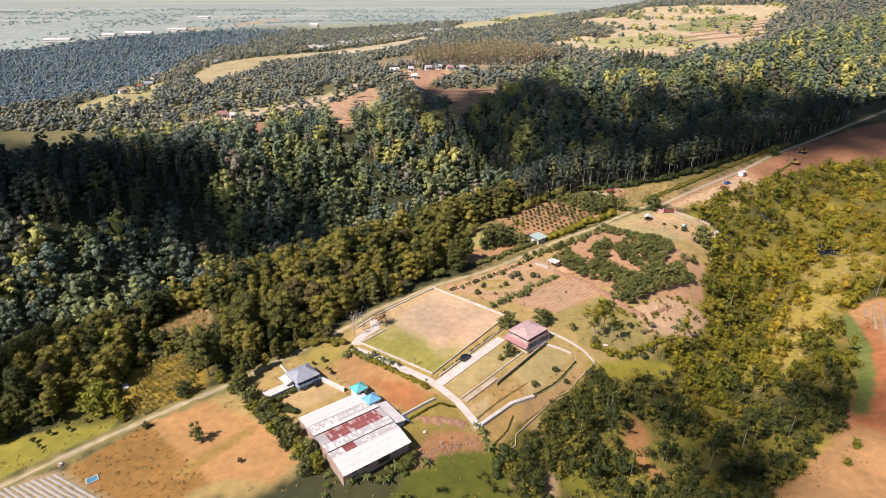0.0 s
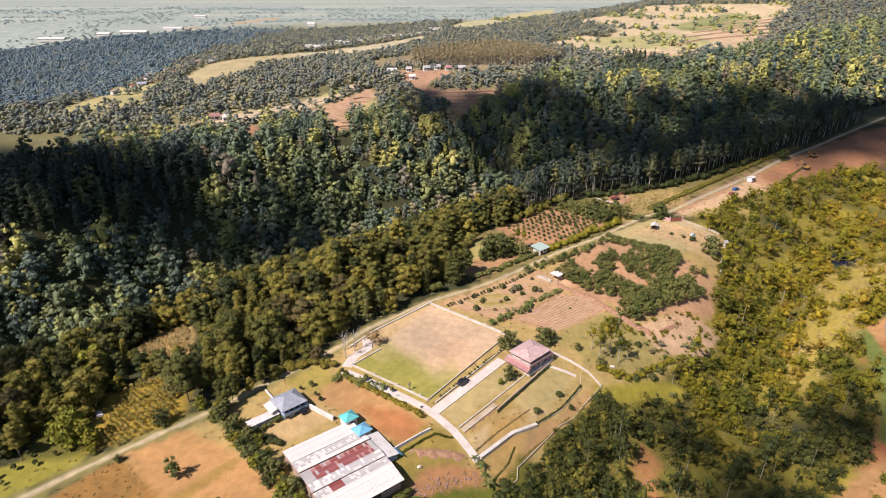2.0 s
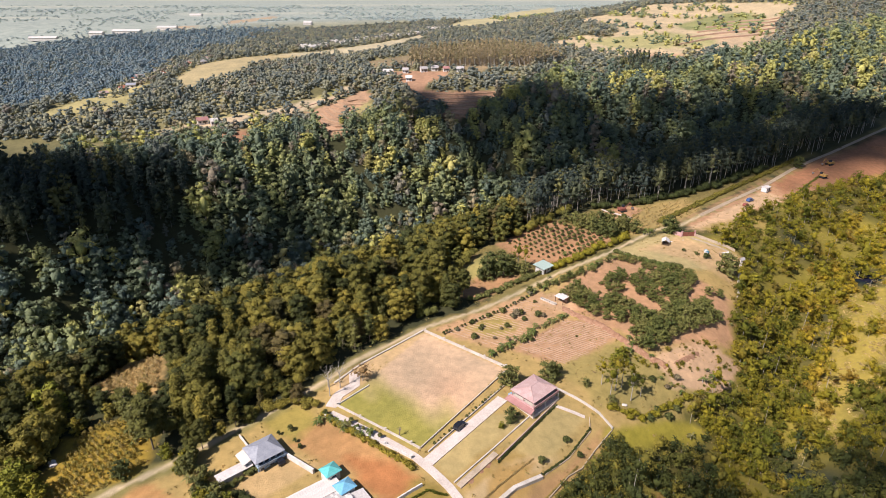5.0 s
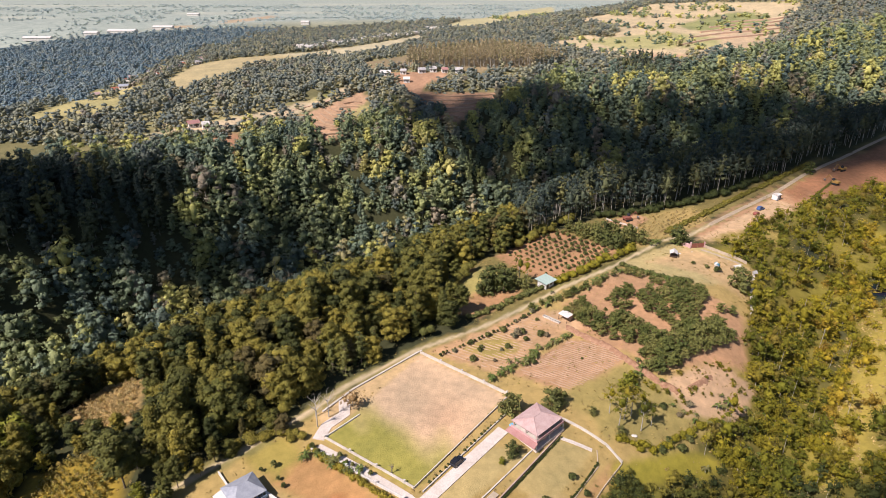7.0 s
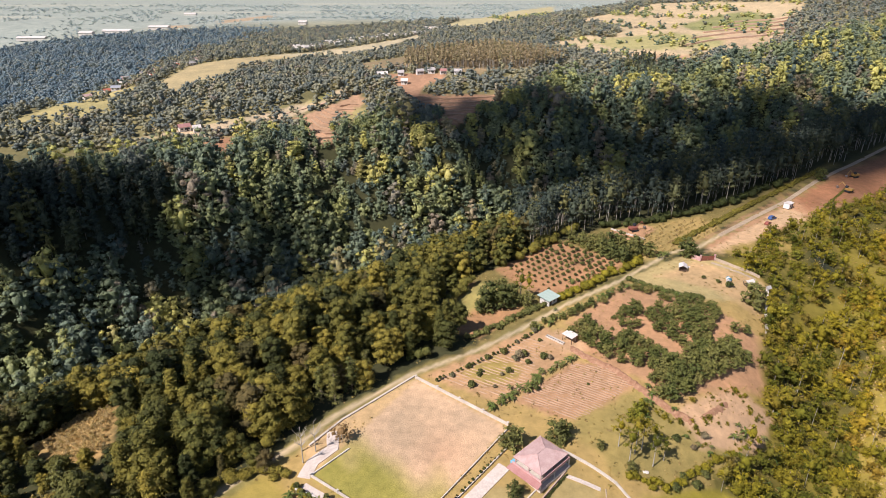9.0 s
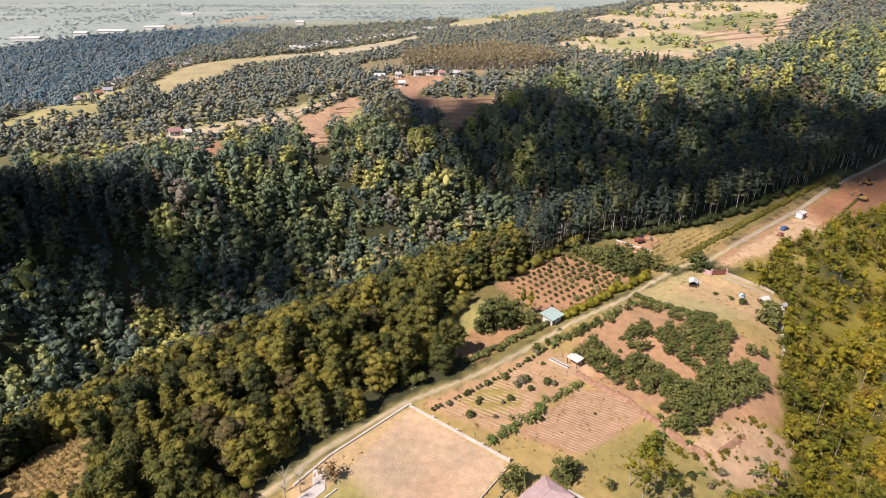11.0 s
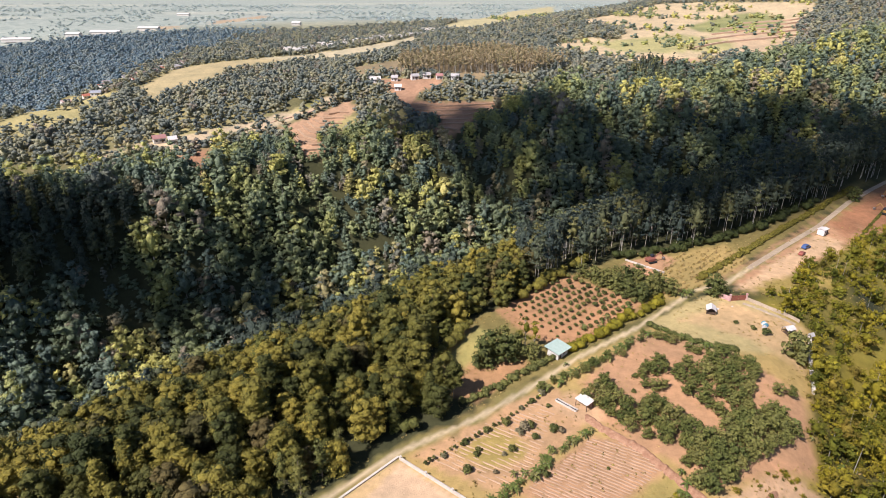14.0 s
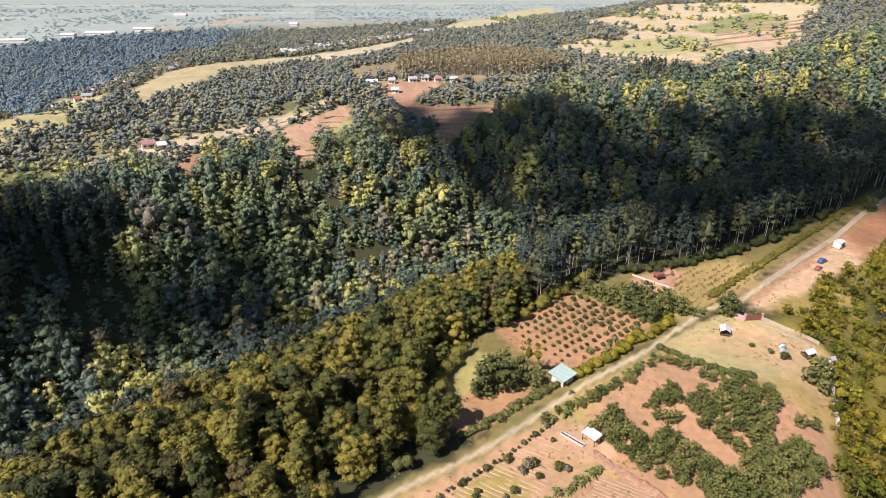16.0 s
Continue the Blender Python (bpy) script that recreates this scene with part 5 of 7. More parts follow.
for line, count, spread in (([(30, 116), (40, 125), (52, 129)], 18, 3.0), ([(22, 117), (25, 121), (29, 127)], 10, 1.4), ([(44, 141), (60, 146), (78, 156), (92, 172)], 34, 4.0), ([(70, 128), (85, 138), (98, 150)], 14, 5.0), ([(95, 170), (100, 185), (104, 205)], 16, 4.0), ([(-30, 100), (-22, 101), (-14, 103)], 5, 1.5), ([(9, 122), (10, 119), (12, 117)], 4, 0.6)):
    for i in range(count):
        f = (i + 0.5) / count * (len(line) - 1)
        a, b = line[int(f)], line[int(f) + 1]
        f -= int(f)
        ban.plant(a[0] + (b[0] - a[0]) * f + rnd.gauss(0, spread), a[1] + (b[1] - a[1]) * f + rnd.gauss(0, spread), rnd.uniform(0.45, 0.9))
for x, y in belt[2::3]:
    ban.plant(x + 0.6, y + 0.4, rnd.uniform(0.6, 1.0))
ban.close()


def hedge(line, wide, tall, mat, label, seed, name="hedge"):
    """Clipped or ragged hedge along a line: one mesh of leaf sprays on a woody core."""
    rng = np.random.RandomState(seed)
    cl = []
    for (x0, y0), (x1, y1) in zip(line, line[1:]):
        k = int(math.hypot(x1 - x0, y1 - y0) / (wide * 0.45)) + 1
        for i in range(k):
            x, y = x0 + (x1 - x0) * i / k + rng.normal() * wide * 0.22, y0 + (y1 - y0) * i / k + rng.normal() * wide * 0.22
            cl.append((x, y, float(height(x, y)) + tall * rng.uniform(0.35, 0.62), wide * rng.uniform(0.28, 0.7)))
    v, f = foliage(rng, cl, min(0.3, 0.4 * wide), 34, core=0.85)
    t = np.repeat(rng.uniform(0, 1), len(v))
    return tagged(new(name, numbers(name, v, f, [mat], [("tint", "FLOAT", t)])), label, "hedge")


hedge([(-49.5, 131.0), (-42.0, 137.6)], 1.3, 1.6, LEAF_GARDEN, "clipped dark hedge along the white shed", 1)
hedge([(-46.3, 130.2), (-36.4, 138.6)], 1.4, 1.6, LEAF_GARDEN, "clipped dark hedge above the lawn", 2)
hedge([(-44, 128.6), (-38, 126.0)], 1.6, 1.6, LEAF_RIM, "ragged hedge at the end of the lawn", 3)
hedge([(12, 211), (21, 217), (33, 225.5), (38.5, 229)], 2.0, 1.6, LEAF_GARDEN, "low dark hedge along the dirt road", 4)
hedge([(44.5, 232.8), (58.9, 241.6), (66, 247), (80.8, 258)], 3.2, 2.6, LEAF_OLIVE, "tall yellow-green hedge along the dirt road", 5)
hedge([(96, 270.5), (120, 289), (140, 305), (170, 328), (200, 352)], 1.8, 1.3, LEAF_RIM, "low hedge on the far verge of the road", 6)
hedge([(-28.5, 153.0), (-24.5, 149.2), (-14.5, 141.6), (-3.5, 133.4)], 1.3, 1.2, LEAF_YELLOW, "yellow-green flowering hedge along the lane", 7)
hedge([(-46, 155), (-36, 158), (-30, 155)], 2.2, 2.2, LEAF_RIM, "ragged hedge behind the red yard", 8)
hedge([(165, 295), (174, 303), (183, 312), (201, 329)], 0.7, 0.4, LEAF_GULLY, "dark weeds along a field ditch", 14, "ditch_weeds")
hedge([(70, 243.5), (80, 234), (92, 229)], 1.8, 1.3, LEAF_GARDEN, "low green hedge between orchard and pen", 11)


hedge([(15.4, 137.4), (23.7, 146.9), (32.4, 157.0)], 0.34, 0.25, LEAF_GULLY, "dark weeds along the ditch below the lawn", 21, "ditch_weeds")
hedge([(20, 132.5), (27, 137.2), (33.6, 142.8), (40.2, 151)], 0.4, 0.3, LEAF_GULLY, "dry weeds along the retaining wall", 22, "ditch_weeds")
hedge([(9, 125), (15, 131.5), (24, 139.8)], 0.3, 0.2, LEAF_DRY, "yellowish weeds on the terraced bank", 23, "ditch_weeds")
hedge([(20, 125.6), (26, 131.5), (35, 140.6)], 0.25, 0.15, LEAF_DRY, "dry weeds above the boundary wall", 24, "ditch_weeds")
hedge([(13, 119), (17, 124), (19, 128.5)], 0.25, 0.15, LEAF_GULLY, "dry weeds in the washed-out gutter", 25, "ditch_weeds")
hedge([(-8.6, 122.5), (-1, 128.4), (3.2, 127.4)], 0.45, 0.35, LEAF_OLIVE, "ragged weeds at the end of the red yard", 26, "ditch_weeds")
hedge([(46.5, 158), (56, 157.5), (66, 163.5), (78, 170.5)], 1.8, 1.4, LEAF_OLIVE, "ragged bushes at the meadow edge", 27)


for i, line in enumerate(([(-40.5, 161.8), (-36, 164.5)], [(-2, 201), (2, 203.5)], [(-50, 160), (-58, 154), (-66, 148)], [(0, 218), (8, 232), (16, 247)], [(34, 262), (50, 279), (64, 290)])):
    hedge(line, 4.2, 4.6, LEAF_RIM if i % 2 else LEAF_GULLY, "bushy undergrowth at the edge of the wood", 40 + i, "undergrowth")


# ---- pens, sheds and yards along the road ----
def cut_bank(line, wide, tall, mat, label, seed):
    """Ragged cut of bare earth: a flank that falls from its upper edge, ribbed by runnels."""
    rng = np.random.RandomState(seed)
    pts = []
    for (x0, y0), (x1, y1) in zip(line, line[1:]):
        k = max(1, int(math.hypot(x1 - x0, y1 - y0) / 0.6))
        pts += [(x0 + (x1 - x0) * i / k, y0 + (y1 - y0) * i / k) for i in range(k)]
    rows = 6
    V = []
    for i, (x, y) in enumerate(pts):
        a, b = pts[max(0, i - 2)], pts[min(len(pts) - 1, i + 2)]
        d = np.array((b[0] - a[0], b[1] - a[1]))
        d /= np.linalg.norm(d)
        end = min(1.0, i / 5, (len(pts) - 1 - i) / 5)
        runnel = rng.uniform(-1.0, 1.0) + 0.6 * math.sin(i * 1.3)
        for j in range(rows):
            f = j / (rows - 1)
            o = (f - 0.5) * wide + runnel * 0.6 * math.sin(math.pi * f) + rng.normal() * 0.08
            px, py = x + d[1] * o, y - d[0] * o
            V.append((px, py, float(height(px, py)) - 0.15 + end * tall * (1 - f) ** 0.8 * (1 + 0.2 * runnel) * (f > 0 or 0.25)))
    idx = np.arange(len(V)).reshape(-1, rows)
    q = np.stack([idx[:-1, :-1], idx[:-1, 1:], idx[1:, 1:], idx[1:, :-1]], -1).reshape(-1, 4)
    return tagged(new("earth_bank", numbers("earth_bank", np.array(V), q, [mat])), label, "bank", kind="structure")


cut_bank([(42, 206), (45, 201), (49, 197), (53, 193), (56, 188), (60, 182), (64, 177.5), (70, 175)], 2.4, 1.1, SCAR, "ribbed cut bank of red earth below the orchard", 3)
cut_bank([(70, 176), (76, 180), (82, 184.5)], 1.8, 0.6, SCAR, "crumbling earth bank at the meadow edge", 4)
cut_bank([(-8, 122), (-2, 122.5), (3, 122.6), (8.6, 121.8)], 2.8, 0.5, SCAR, "raw red cut bank above the rubble", 5)
cut_bank([(6.2, 129.6), (11.3, 134.8), (16.2, 139.8)], 1.7, 0.35, SCAR, "eroded earth bank under the lawn wall", 6)


def open_shed():
    h = thing("open_shed", 43.0, 208.6, -52, "small open shed with white sheet roof at the orchard", "shed")
    for x in (-1.7, 1.7):
        for y in (-1.2, 1.2):
            part("post", boxes((x - 0.07, x + 0.07, y - 0.07, y + 0.07, -0.4, 2.2)), TIMBER, h)
    part("roof", solid([(-2.0, -1.5, 2.15), (2.0, -1.5, 2.15), (2.0, 1.5, 2.5), (-2.0, 1.5, 2.5)], [(0, 1, 2, 3)], 0.06), SHEET_WHITE, h)
    part("back_wall", boxes((-1.8, 1.8, 1.2, 1.3, 0, 2.3)), WALL_BRICK, h)
    t = thing("concrete_trough", 38.7, 209.2, -45, "row of open concrete basins beside the shed", "trough")
    part("basin", boxes((-3.2, 3.2, -0.5, -0.4, -0.3, 0.5), (-3.2, 3.2, 0.4, 0.5, -0.3, 0.5), *[(x, x + 0.1, -0.4, 0.4, -0.3, 0.5) for x in (-3.2, -1.1, 1.0, 3.1)]), CONCRETE, t)
    part("water", boxes((-3.1, 3.1, -0.4, 0.4, -0.2, 0.1)), GLASS, t)


open_shed()


def green_hut():
    h = thing("green_roof_hut", 40.2, 231.0, 42, "small hut with faded green sheet roof by the road", "hut")
    part("wall", boxes((-2.2, 2.2, -1.9, 1.9, -0.5, 2.4)), PLASTER, h)
    part("roof", solid([(-3.1, -2.7, 2.4), (3.1, -2.7, 2.4), (3.1, 2.7, 2.9), (-3.1, 2.7, 2.9)], [(0, 1, 2, 3)], 0.07), SHEET_GREEN, h)
    window(h, 0.6, -1.92, 0.9, 1.0, 1.0, 0)
    part("door", boxes((-0.42, 0.42, -0.05, 0.05, 0, 2.0)), TIMBER, h, "dark door", loc=(-1.2, -1.92, 0))


green_hut()
run("pen_wall", [(98.4, 259.0), (100.8, 256.4)], 0.3, 1.6, WALL_PINK, "pinkish plastered wall of the pen", "wall", kind="structure")
run("pen_wall", [(106.4, 256.8), (111.5, 251.4), (119, 246.4)], 0.25, 1.1, WALL_OLD, "weathered block wall round the pen", "wall")
run("pen_path", [(104.6, 254.6), (110.5, 249.4), (117, 245)], 1.3, 0.1, WALL_OLD, "pale concrete strip inside the pen wall", "path")
run("retaining_wall", [(119.4, 241.0), (116, 234.0), (112.6, 227.6), (108.2, 217.6)], 0.9, 0.9, CONCRETE, "tall white retaining wall above the gully", "wall")


def pen_gate():
    h = thing("gate", 103.8, 256.3, 5, "red-brown metal gate between pink pillars", "gate")
    for x in (-2.9, 2.7):
        part("pillar", boxes((x - 0.25, x + 0.25, -0.25, 0.25, -0.4, 2.3), (x - 0.32, x + 0.32, -0.32, 0.32, 2.3, 2.42)), WALL_PINK, h)
    for x in (-2.6, 0.05):
        lf = part("leaf", boxes((x, x + 2.5, -0.04, 0.04, 0.1, 1.9)), GATE_RED, h)
        for i in range(6):
            part("bar", boxes((x + 0.15 + i * 0.42, x + 0.22 + i * 0.42, -0.07, 0.07, 0.12, 1.95)), GATE_RED, lf)


pen_gate()


def tent_hut(x, y, turn, lx, ly, label, mat):
    h = thing("shelter", x, y, turn, label, "shelter")
    for a in (-1, 1):
        for b in (-1, 1):
            part("post", boxes((a * lx * 0.42 - 0.06, a * lx * 0.42 + 0.06, b * ly * 0.42 - 0.06, b * ly * 0.42 + 0.06, -0.3, 1.7)), TIMBER, h)
    part("roof", gable(lx, ly, 1.6, 0.9, 0.05), mat, h)
    part("floor", boxes((-lx * 0.42, lx * 0.42, -ly * 0.42, ly * 0.42, 0.3, 0.4)), TIMBER, h)


tent_hut(92.0, 249.6, 70, 3.8, 3.0, "white-roofed open shelter on the pen lawn", SHEET_WHITE)
tent_hut(112.0, 240.2, 20, 3.4, 2.6, "white tarpaulin shelter by the retaining wall", PLASTIC)
tent_hut(118.8, 239.6, 20, 2.0, 1.8, "small grey shelter at the wall end", SHEET_GREY)


def heap(name, x, y, turn, size, tall, mats, label, category, seed):
    """Loose pile: a few crumpled sheets and lumps, each a part."""
    r = random.Random(seed)
    h = thing(name, x, y, turn, label, category)
    for i, mat in enumerate(mats):
        bm = bmesh.new()
        bmesh.ops.create_icosphere(bm, subdivisions=2, radius=1)
        for v in bm.verts:
            k = 1 + 0.25 * noise.noise(v.co * 2.3 + Vector((seed, i, 0)))
            v.co = Vector((v.co.x * size * 0.5 * k, v.co.y * size * 0.4 * k, max(-0.2, v.co.z) * tall * k))
        part("lump", bm, mat, h, loc=(r.uniform(-0.6, 0.6) * size, r.uniform(-0.5, 0.5) * size, 0))
    return h


heap("covered_pile", 105.6, 242.4, 30, 1.8, 0.9, [BLUE_TARP, SHEET_GREY, PLASTIC, BLUE_TARP], "pile under blue and grey tarpaulins", "pile", 2)
heap("plastic_sheet", 94.8, 251.2, 10, 1.3, 0.12, [PLASTIC, PLASTIC], "crumpled white plastic sheet on the grass", "sheet", 5)
heap("plastic_sheet", 100.2, 252.6, 10, 0.7, 0.12, [PLASTIC], "crumpled white plastic sheet on the grass", "sheet", 6)
heap("rubble_pile", -4.5, 119.0, 10, 0.9, 0.35, [PLASTER, ROCK, CONCRETE], "small heap of pale rubble", "rubble", 7)
heap("sack_pile", 33.2, 213.4, 0, 1.2, 0.35, [PLASTIC, LEAF_YELLOW], "white sacks at the field corner", "sack", 8)
heap("rubble_pile", -90.5, 139.6, 0, 2.0, 0.5, [PLASTER, SHEET_WHITE], "white sheets in a clearing", "rubble", 9)
heap("rubble_pile", -92.5, 110.5, 0, 1.4, 0.5, [PLASTER, ROCK], "pale rubble beside the field road", "rubble", 10)
heap("plastic_sheet", 51.4, 160.2, 40, 1.1, 0.3, [PLASTIC, PLASTIC], "crumpled pale tarpaulin under the thin trees", "sheet", 12)
hedge([(-14.5, 104.5), (-10.5, 107.5), (-8, 110.5), (-6.6, 112.8)], 2.6, 2.0, LEAF_GULLY, "dense dark bushes at the warehouse corner", 51)
hedge([(13, 112.5), (14.5, 116), (17, 119.5)], 2.4, 1.8, LEAF_GULLY, "dark bushes below the boundary wall", 52)


def rock_bank(line, count, spread, label, seed):
    """Broken rock spilling down an earth bank; each stone is a piece."""
    r = random.Random(seed)
    a0 = line[0]
    h = thing("rock_bank", a0[0], a0[1], 0, label, "rocks")
    base = float(height(*a0))
    stones = []
    for i in range(5):
        bm = bmesh.new()
        bmesh.ops.create_icosphere(bm, subdivisions=1, radius=1)
        for v in bm.verts:
            v.co = v.co * r.uniform(0.7, 1.2)
        stones.append(bm)
    made = []
    for i in range(count):
        f = r.uniform(0, len(line) - 1.001)
        p, q = line[int(f)], line[int(f) + 1]
        f -= int(f)
        x, y = p[0] + (q[0] - p[0]) * f + r.gauss(0, spread), p[1] + (q[1] - p[1]) * f + r.gauss(0, spread)
        s = r.uniform(0.1, 0.38)
        m = Matrix.Translation((x - a0[0], y - a0[1], float(height(x, y)) - base + s * 0.15)) @ Matrix.Rotation(r.uniform(0, 6.28), 4, "Z") @ Matrix.Diagonal((s, s * 0.8, s * 0.6, 1))
        if i < 5:
            made.append(part("rock", stones[i], ROCK, h))
            made[-1].matrix_basis = m
        else:
            again("rock", made[i % 5], h, m)


rock_bank([(-9, 111), (-4, 112.5), (1, 115.5), (8.5, 118.6)], 170, 0.9, "pinkish broken rock on the cut bank by the warehouse", 1)
rock_bank([(20, 110.5), (24, 113), (28, 114.5)], 130, 1.6, "pale broken rock in the washed-out gully", 2)
rock_bank([(45, 131), (50, 131.5), (55, 132)], 30, 1.0, "brown stones on a bare patch in the gully", 3)
tub = thing("water_tub", -81.9, 105.2, 40, "square tub lined with blue plastic", "tub")
part("rim", boxes((-1.3, 1.3, -1.0, -0.85, -0.3, 0.35), (-1.3, 1.3, 0.85, 1.0, -0.3, 0.35), (-1.3, -1.15, -0.85, 0.85, -0.3, 0.35), (1.15, 1.3, -0.85, 0.85, -0.3, 0.35)), PLASTER, tub)
part("water", boxes((-1.15, 1.15, -0.85, 0.85, -0.3, 0.2)), BLUE_TARP, tub)


def box_truck():
    h = thing("site_cabin", 158.6, 304.0, 35, "white site cabin on a dirt yard", "cabin")
    part("body", boxes((-1.7, 1.7, -1.3, 1.3, 0.2, 2.6), bevel=0.08), PAINT_WHITE, h)
    part("roof", gable(3.9, 3.0, 2.6, 0.4), SHEET_WHITE, h)
    window(h, -0.7, -1.32, 1.1, 0.9, 0.9, 0)
    part("door", boxes((-0.42, 0.42, -0.05, 0.05, 0.2, 2.2)), TIMBER, h, "dark door", loc=(0.9, -1.32, 0))
    part("skid", boxes((-1.6, 1.6, -1.1, -0.8, -0.4, 0.2), (-1.6, 1.6, 0.8, 1.1, -0.4, 0.2)), TIMBER, h)


box_truck()
car("blue_truck", 146.0, 292.6, 30, PAINT_BLUE, "dark blue lorry parked on the dirt yard", 3.9, 1.6, 1.7, "truck")
car("red_pickup", 141.6, 287.4, 40, PAINT_RED, "red pickup parked on the dirt yard", 3.4, 1.5, 1.35, "truck")


def excavator(x, y, turn, paint, label):
    h = thing("excavator", x, y, turn, label, "excavator")
    for sgn in (-1, 1):
        bm = boxes((-1.7, 1.7, sgn * 1.1 - 0.3, sgn * 1.1 + 0.3, 0.0, 0.8), bevel=0.2)
        part("track", bm, RUBBER, h)
    part("body", boxes((-1.7, 1.0, -1.2, 1.2, 0.9, 2.0), bevel=0.12), paint, h)
    part("cab", boxes((0.0, 1.2, 0.1, 1.2, 2.0, 3.0), bevel=0.1), GLASS, h)
    part("counterweight", boxes((-2.2, -1.7, -1.2, 1.2, 1.0, 2.0), bevel=0.12), paint, h)
    for a, b, r in (((0.8, -0.3, 1.8), (3.4, -0.3, 4.0), 0.22), ((3.4, -0.3, 4.0), (5.0, -0.3, 1.6), 0.17)):
        v, f = tube(a, b, r, r * 0.7, 6)
        part("boom", solid([tuple(p) for p in v], [tuple(int(i) for i in q) for q in f]), paint, h)
    part("bucket", boxes((4.6, 5.5, -0.8, 0.2, 0.6, 1.6), bevel=0.15), STEEL, h)


excavator(84.6, 285.0, 20, GATE_RED, "dark red excavator on a cleared plot")
excavator(197, 323, 120, PAINT_YELLOW, "orange excavator on the red earth works")
excavator(211, 341, 200, PAINT_YELLOW, "orange excavator on the red earth works")
run("road", [(117, 277.6), (142, 297), (162, 312), (189, 336), (209, 351), (222, 360), (262, 390), (330, 440)], 2.1, 0.08, DIRT, "narrow pale dirt road along the wood", "road", 5, depth=1.2)
hedge([(73, 289), (95, 293), (118, 302), (140, 313), (157, 326), (176, 337)], 4.2, 3.2, LEAF_GULLY, "dark shrubs at the foot of the pines", 61, "undergrowth")
run("plot_kerb", [(75.8, 287.5), (82, 281), (86.5, 276.5)], 0.5, 0.5, CONCRETE, "low pale wall round the cleared plot", "wall")


# ---- ploughed plots: each ridge is a piece ----
def ploughed(name, poly, direction, pitch, wide, tall, mat, label):
    f = tagged(new(name), label, "field")
    f.empty_display_size = 0.5
    d = Vector(direction).normalized()
    p = Vector((-d.y, d.x))
    c = Vector((sum(q[0] for q in poly) / len(poly), sum(q[1] for q in poly) / len(poly)))
    f.matrix_basis = Matrix.Translation((c.x, c.y, float(height(c.x, c.y))))
    base = float(height(c.x, c.y))
    r = random.Random(3)
    k = -60
    while k < 60:
        o = c + p * (k * pitch)
        ts = np.arange(-45, 45, 0.5)
        inn = inside(poly, o.x + ts * d.x, o.y + ts * d.y) > 0.5
        k += 1
        if inn.sum() < 5:
            continue
        t0, t1 = ts[inn].min() + r.uniform(0, 0.6), ts[inn].max() - r.uniform(0, 0.6)
        bm = bmesh.new()
        prev = None
        for i in range(13):
            t = t0 + (t1 - t0) * i / 12
            q = o + d * t + p * r.uniform(-0.05, 0.05)
            z = float(height(q.x, q.y)) - base
            h_ = tall * r.uniform(0.75, 1.1) * (0.2 if i in (0, 12) else 1)
            ring = [bm.verts.new((q.x - c.x + p.x * a, q.y - c.y + p.y * a, z + b)) for a, b in ((-wide / 2, -0.1), (-wide * 0.25, h_), (wide * 0.25, h_), (wide / 2, -0.1))]
            if prev:
                for j in range(3):
                    bm.faces.new((prev[j], prev[j + 1], ring[j + 1], ring[j]))
            prev = ring
        bmesh.ops.recalc_face_normals(bm, faces=bm.faces[:])
        part("ridge", bm, mat, f)
    return f


ploughed("ploughed_plot", [(24.2, 183), (41.6, 197.6), (50.4, 195.6), (57.2, 187.4), (37.8, 173.4)], (0.85, -0.52), 0.95, 0.6, 0.1, MUD, "freshly ploughed red-brown plot in parallel ridges")
ploughed("dry_plot", [(2.5, 191.8), (16, 203), (30.5, 212), (36, 208), (27.6, 188.2), (20.6, 182)], (0.85, -0.52), 1.3, 0.5, 0.06, MUD_DRY, "dry stony plot with old furrows")
ploughed("mulched_plot", [(-103, 103.2), (-92.2, 108), (-73, 97.6), (-100, 90)], (0.88, -0.47), 1.1, 0.75, 0.3, MULCH, "plot of ridges under silver mulch film")
ploughed("bed_plot", [(149, 186), (158, 188), (172, 178), (150, 140), (138, 148)], (0.5, 0.86), 2.2, 1.2, 0.3, MUD, "raised red earth beds on the slope field")


# ---- far side: houses, greenhouses, terraces ----
def far_house(x, y, turn, lx, ly, roof, label, eave=2.8):
    h = thing("far_house", x, y, turn, label, "house", "houses beyond the valley")
    part("wall", gable_walls(lx, ly, eave, 1.6), PLASTER, h)
    part("roof", gable(lx + 0.9, ly + 1.0, eave - 0.1, 1.9, 0.12), roof, h)
    for i in (-0.28, 0.05, 0.32):
        window(h, lx * i, -ly / 2 - 0.02, 0.9, 1.1, 1.1, 0)
    part("door", boxes((-0.45, 0.45, -0.05, 0.05, 0, 2.0)), TIMBER, h, loc=(lx * 0.2, -ly / 2 - 0.02, 0))


for x, y, a, lx, ly, r, t in ((-46, 579, 10, 9, 6, SHEET_WHITE, "white-roofed house on the hilltop"), (-30, 581, -5, 5, 4, SHEET_GREY, "grey-roofed house on the hilltop"), (-14, 583, 20, 6, 4, SHEET_GREY, "slate-roofed house on the hilltop"),
                              (-4, 586, 0, 6, 5, SHEET_GREY, "grey-roofed house on the hilltop"), (6, 582, 12, 5, 4, TILE_ROSE, "red-roofed house on the hilltop"), (19, 581, -12, 6, 5, SHEET_GREY, "grey-roofed house on the hilltop"),
                              (-26, 558, 0, 5, 4, SHEET_WHITE, "small white-roofed hut below the hilltop"), (-163, 441, 35, 7, 4.5, TILE_ROSE, "long house with red tile roof on the ridge"), (-155, 441, 30, 4.5, 4, SHEET_WHITE, "small white-roofed house on the ridge")):
    far_house(x, y, a, lx, ly, r, t)
vr = random.Random(21)
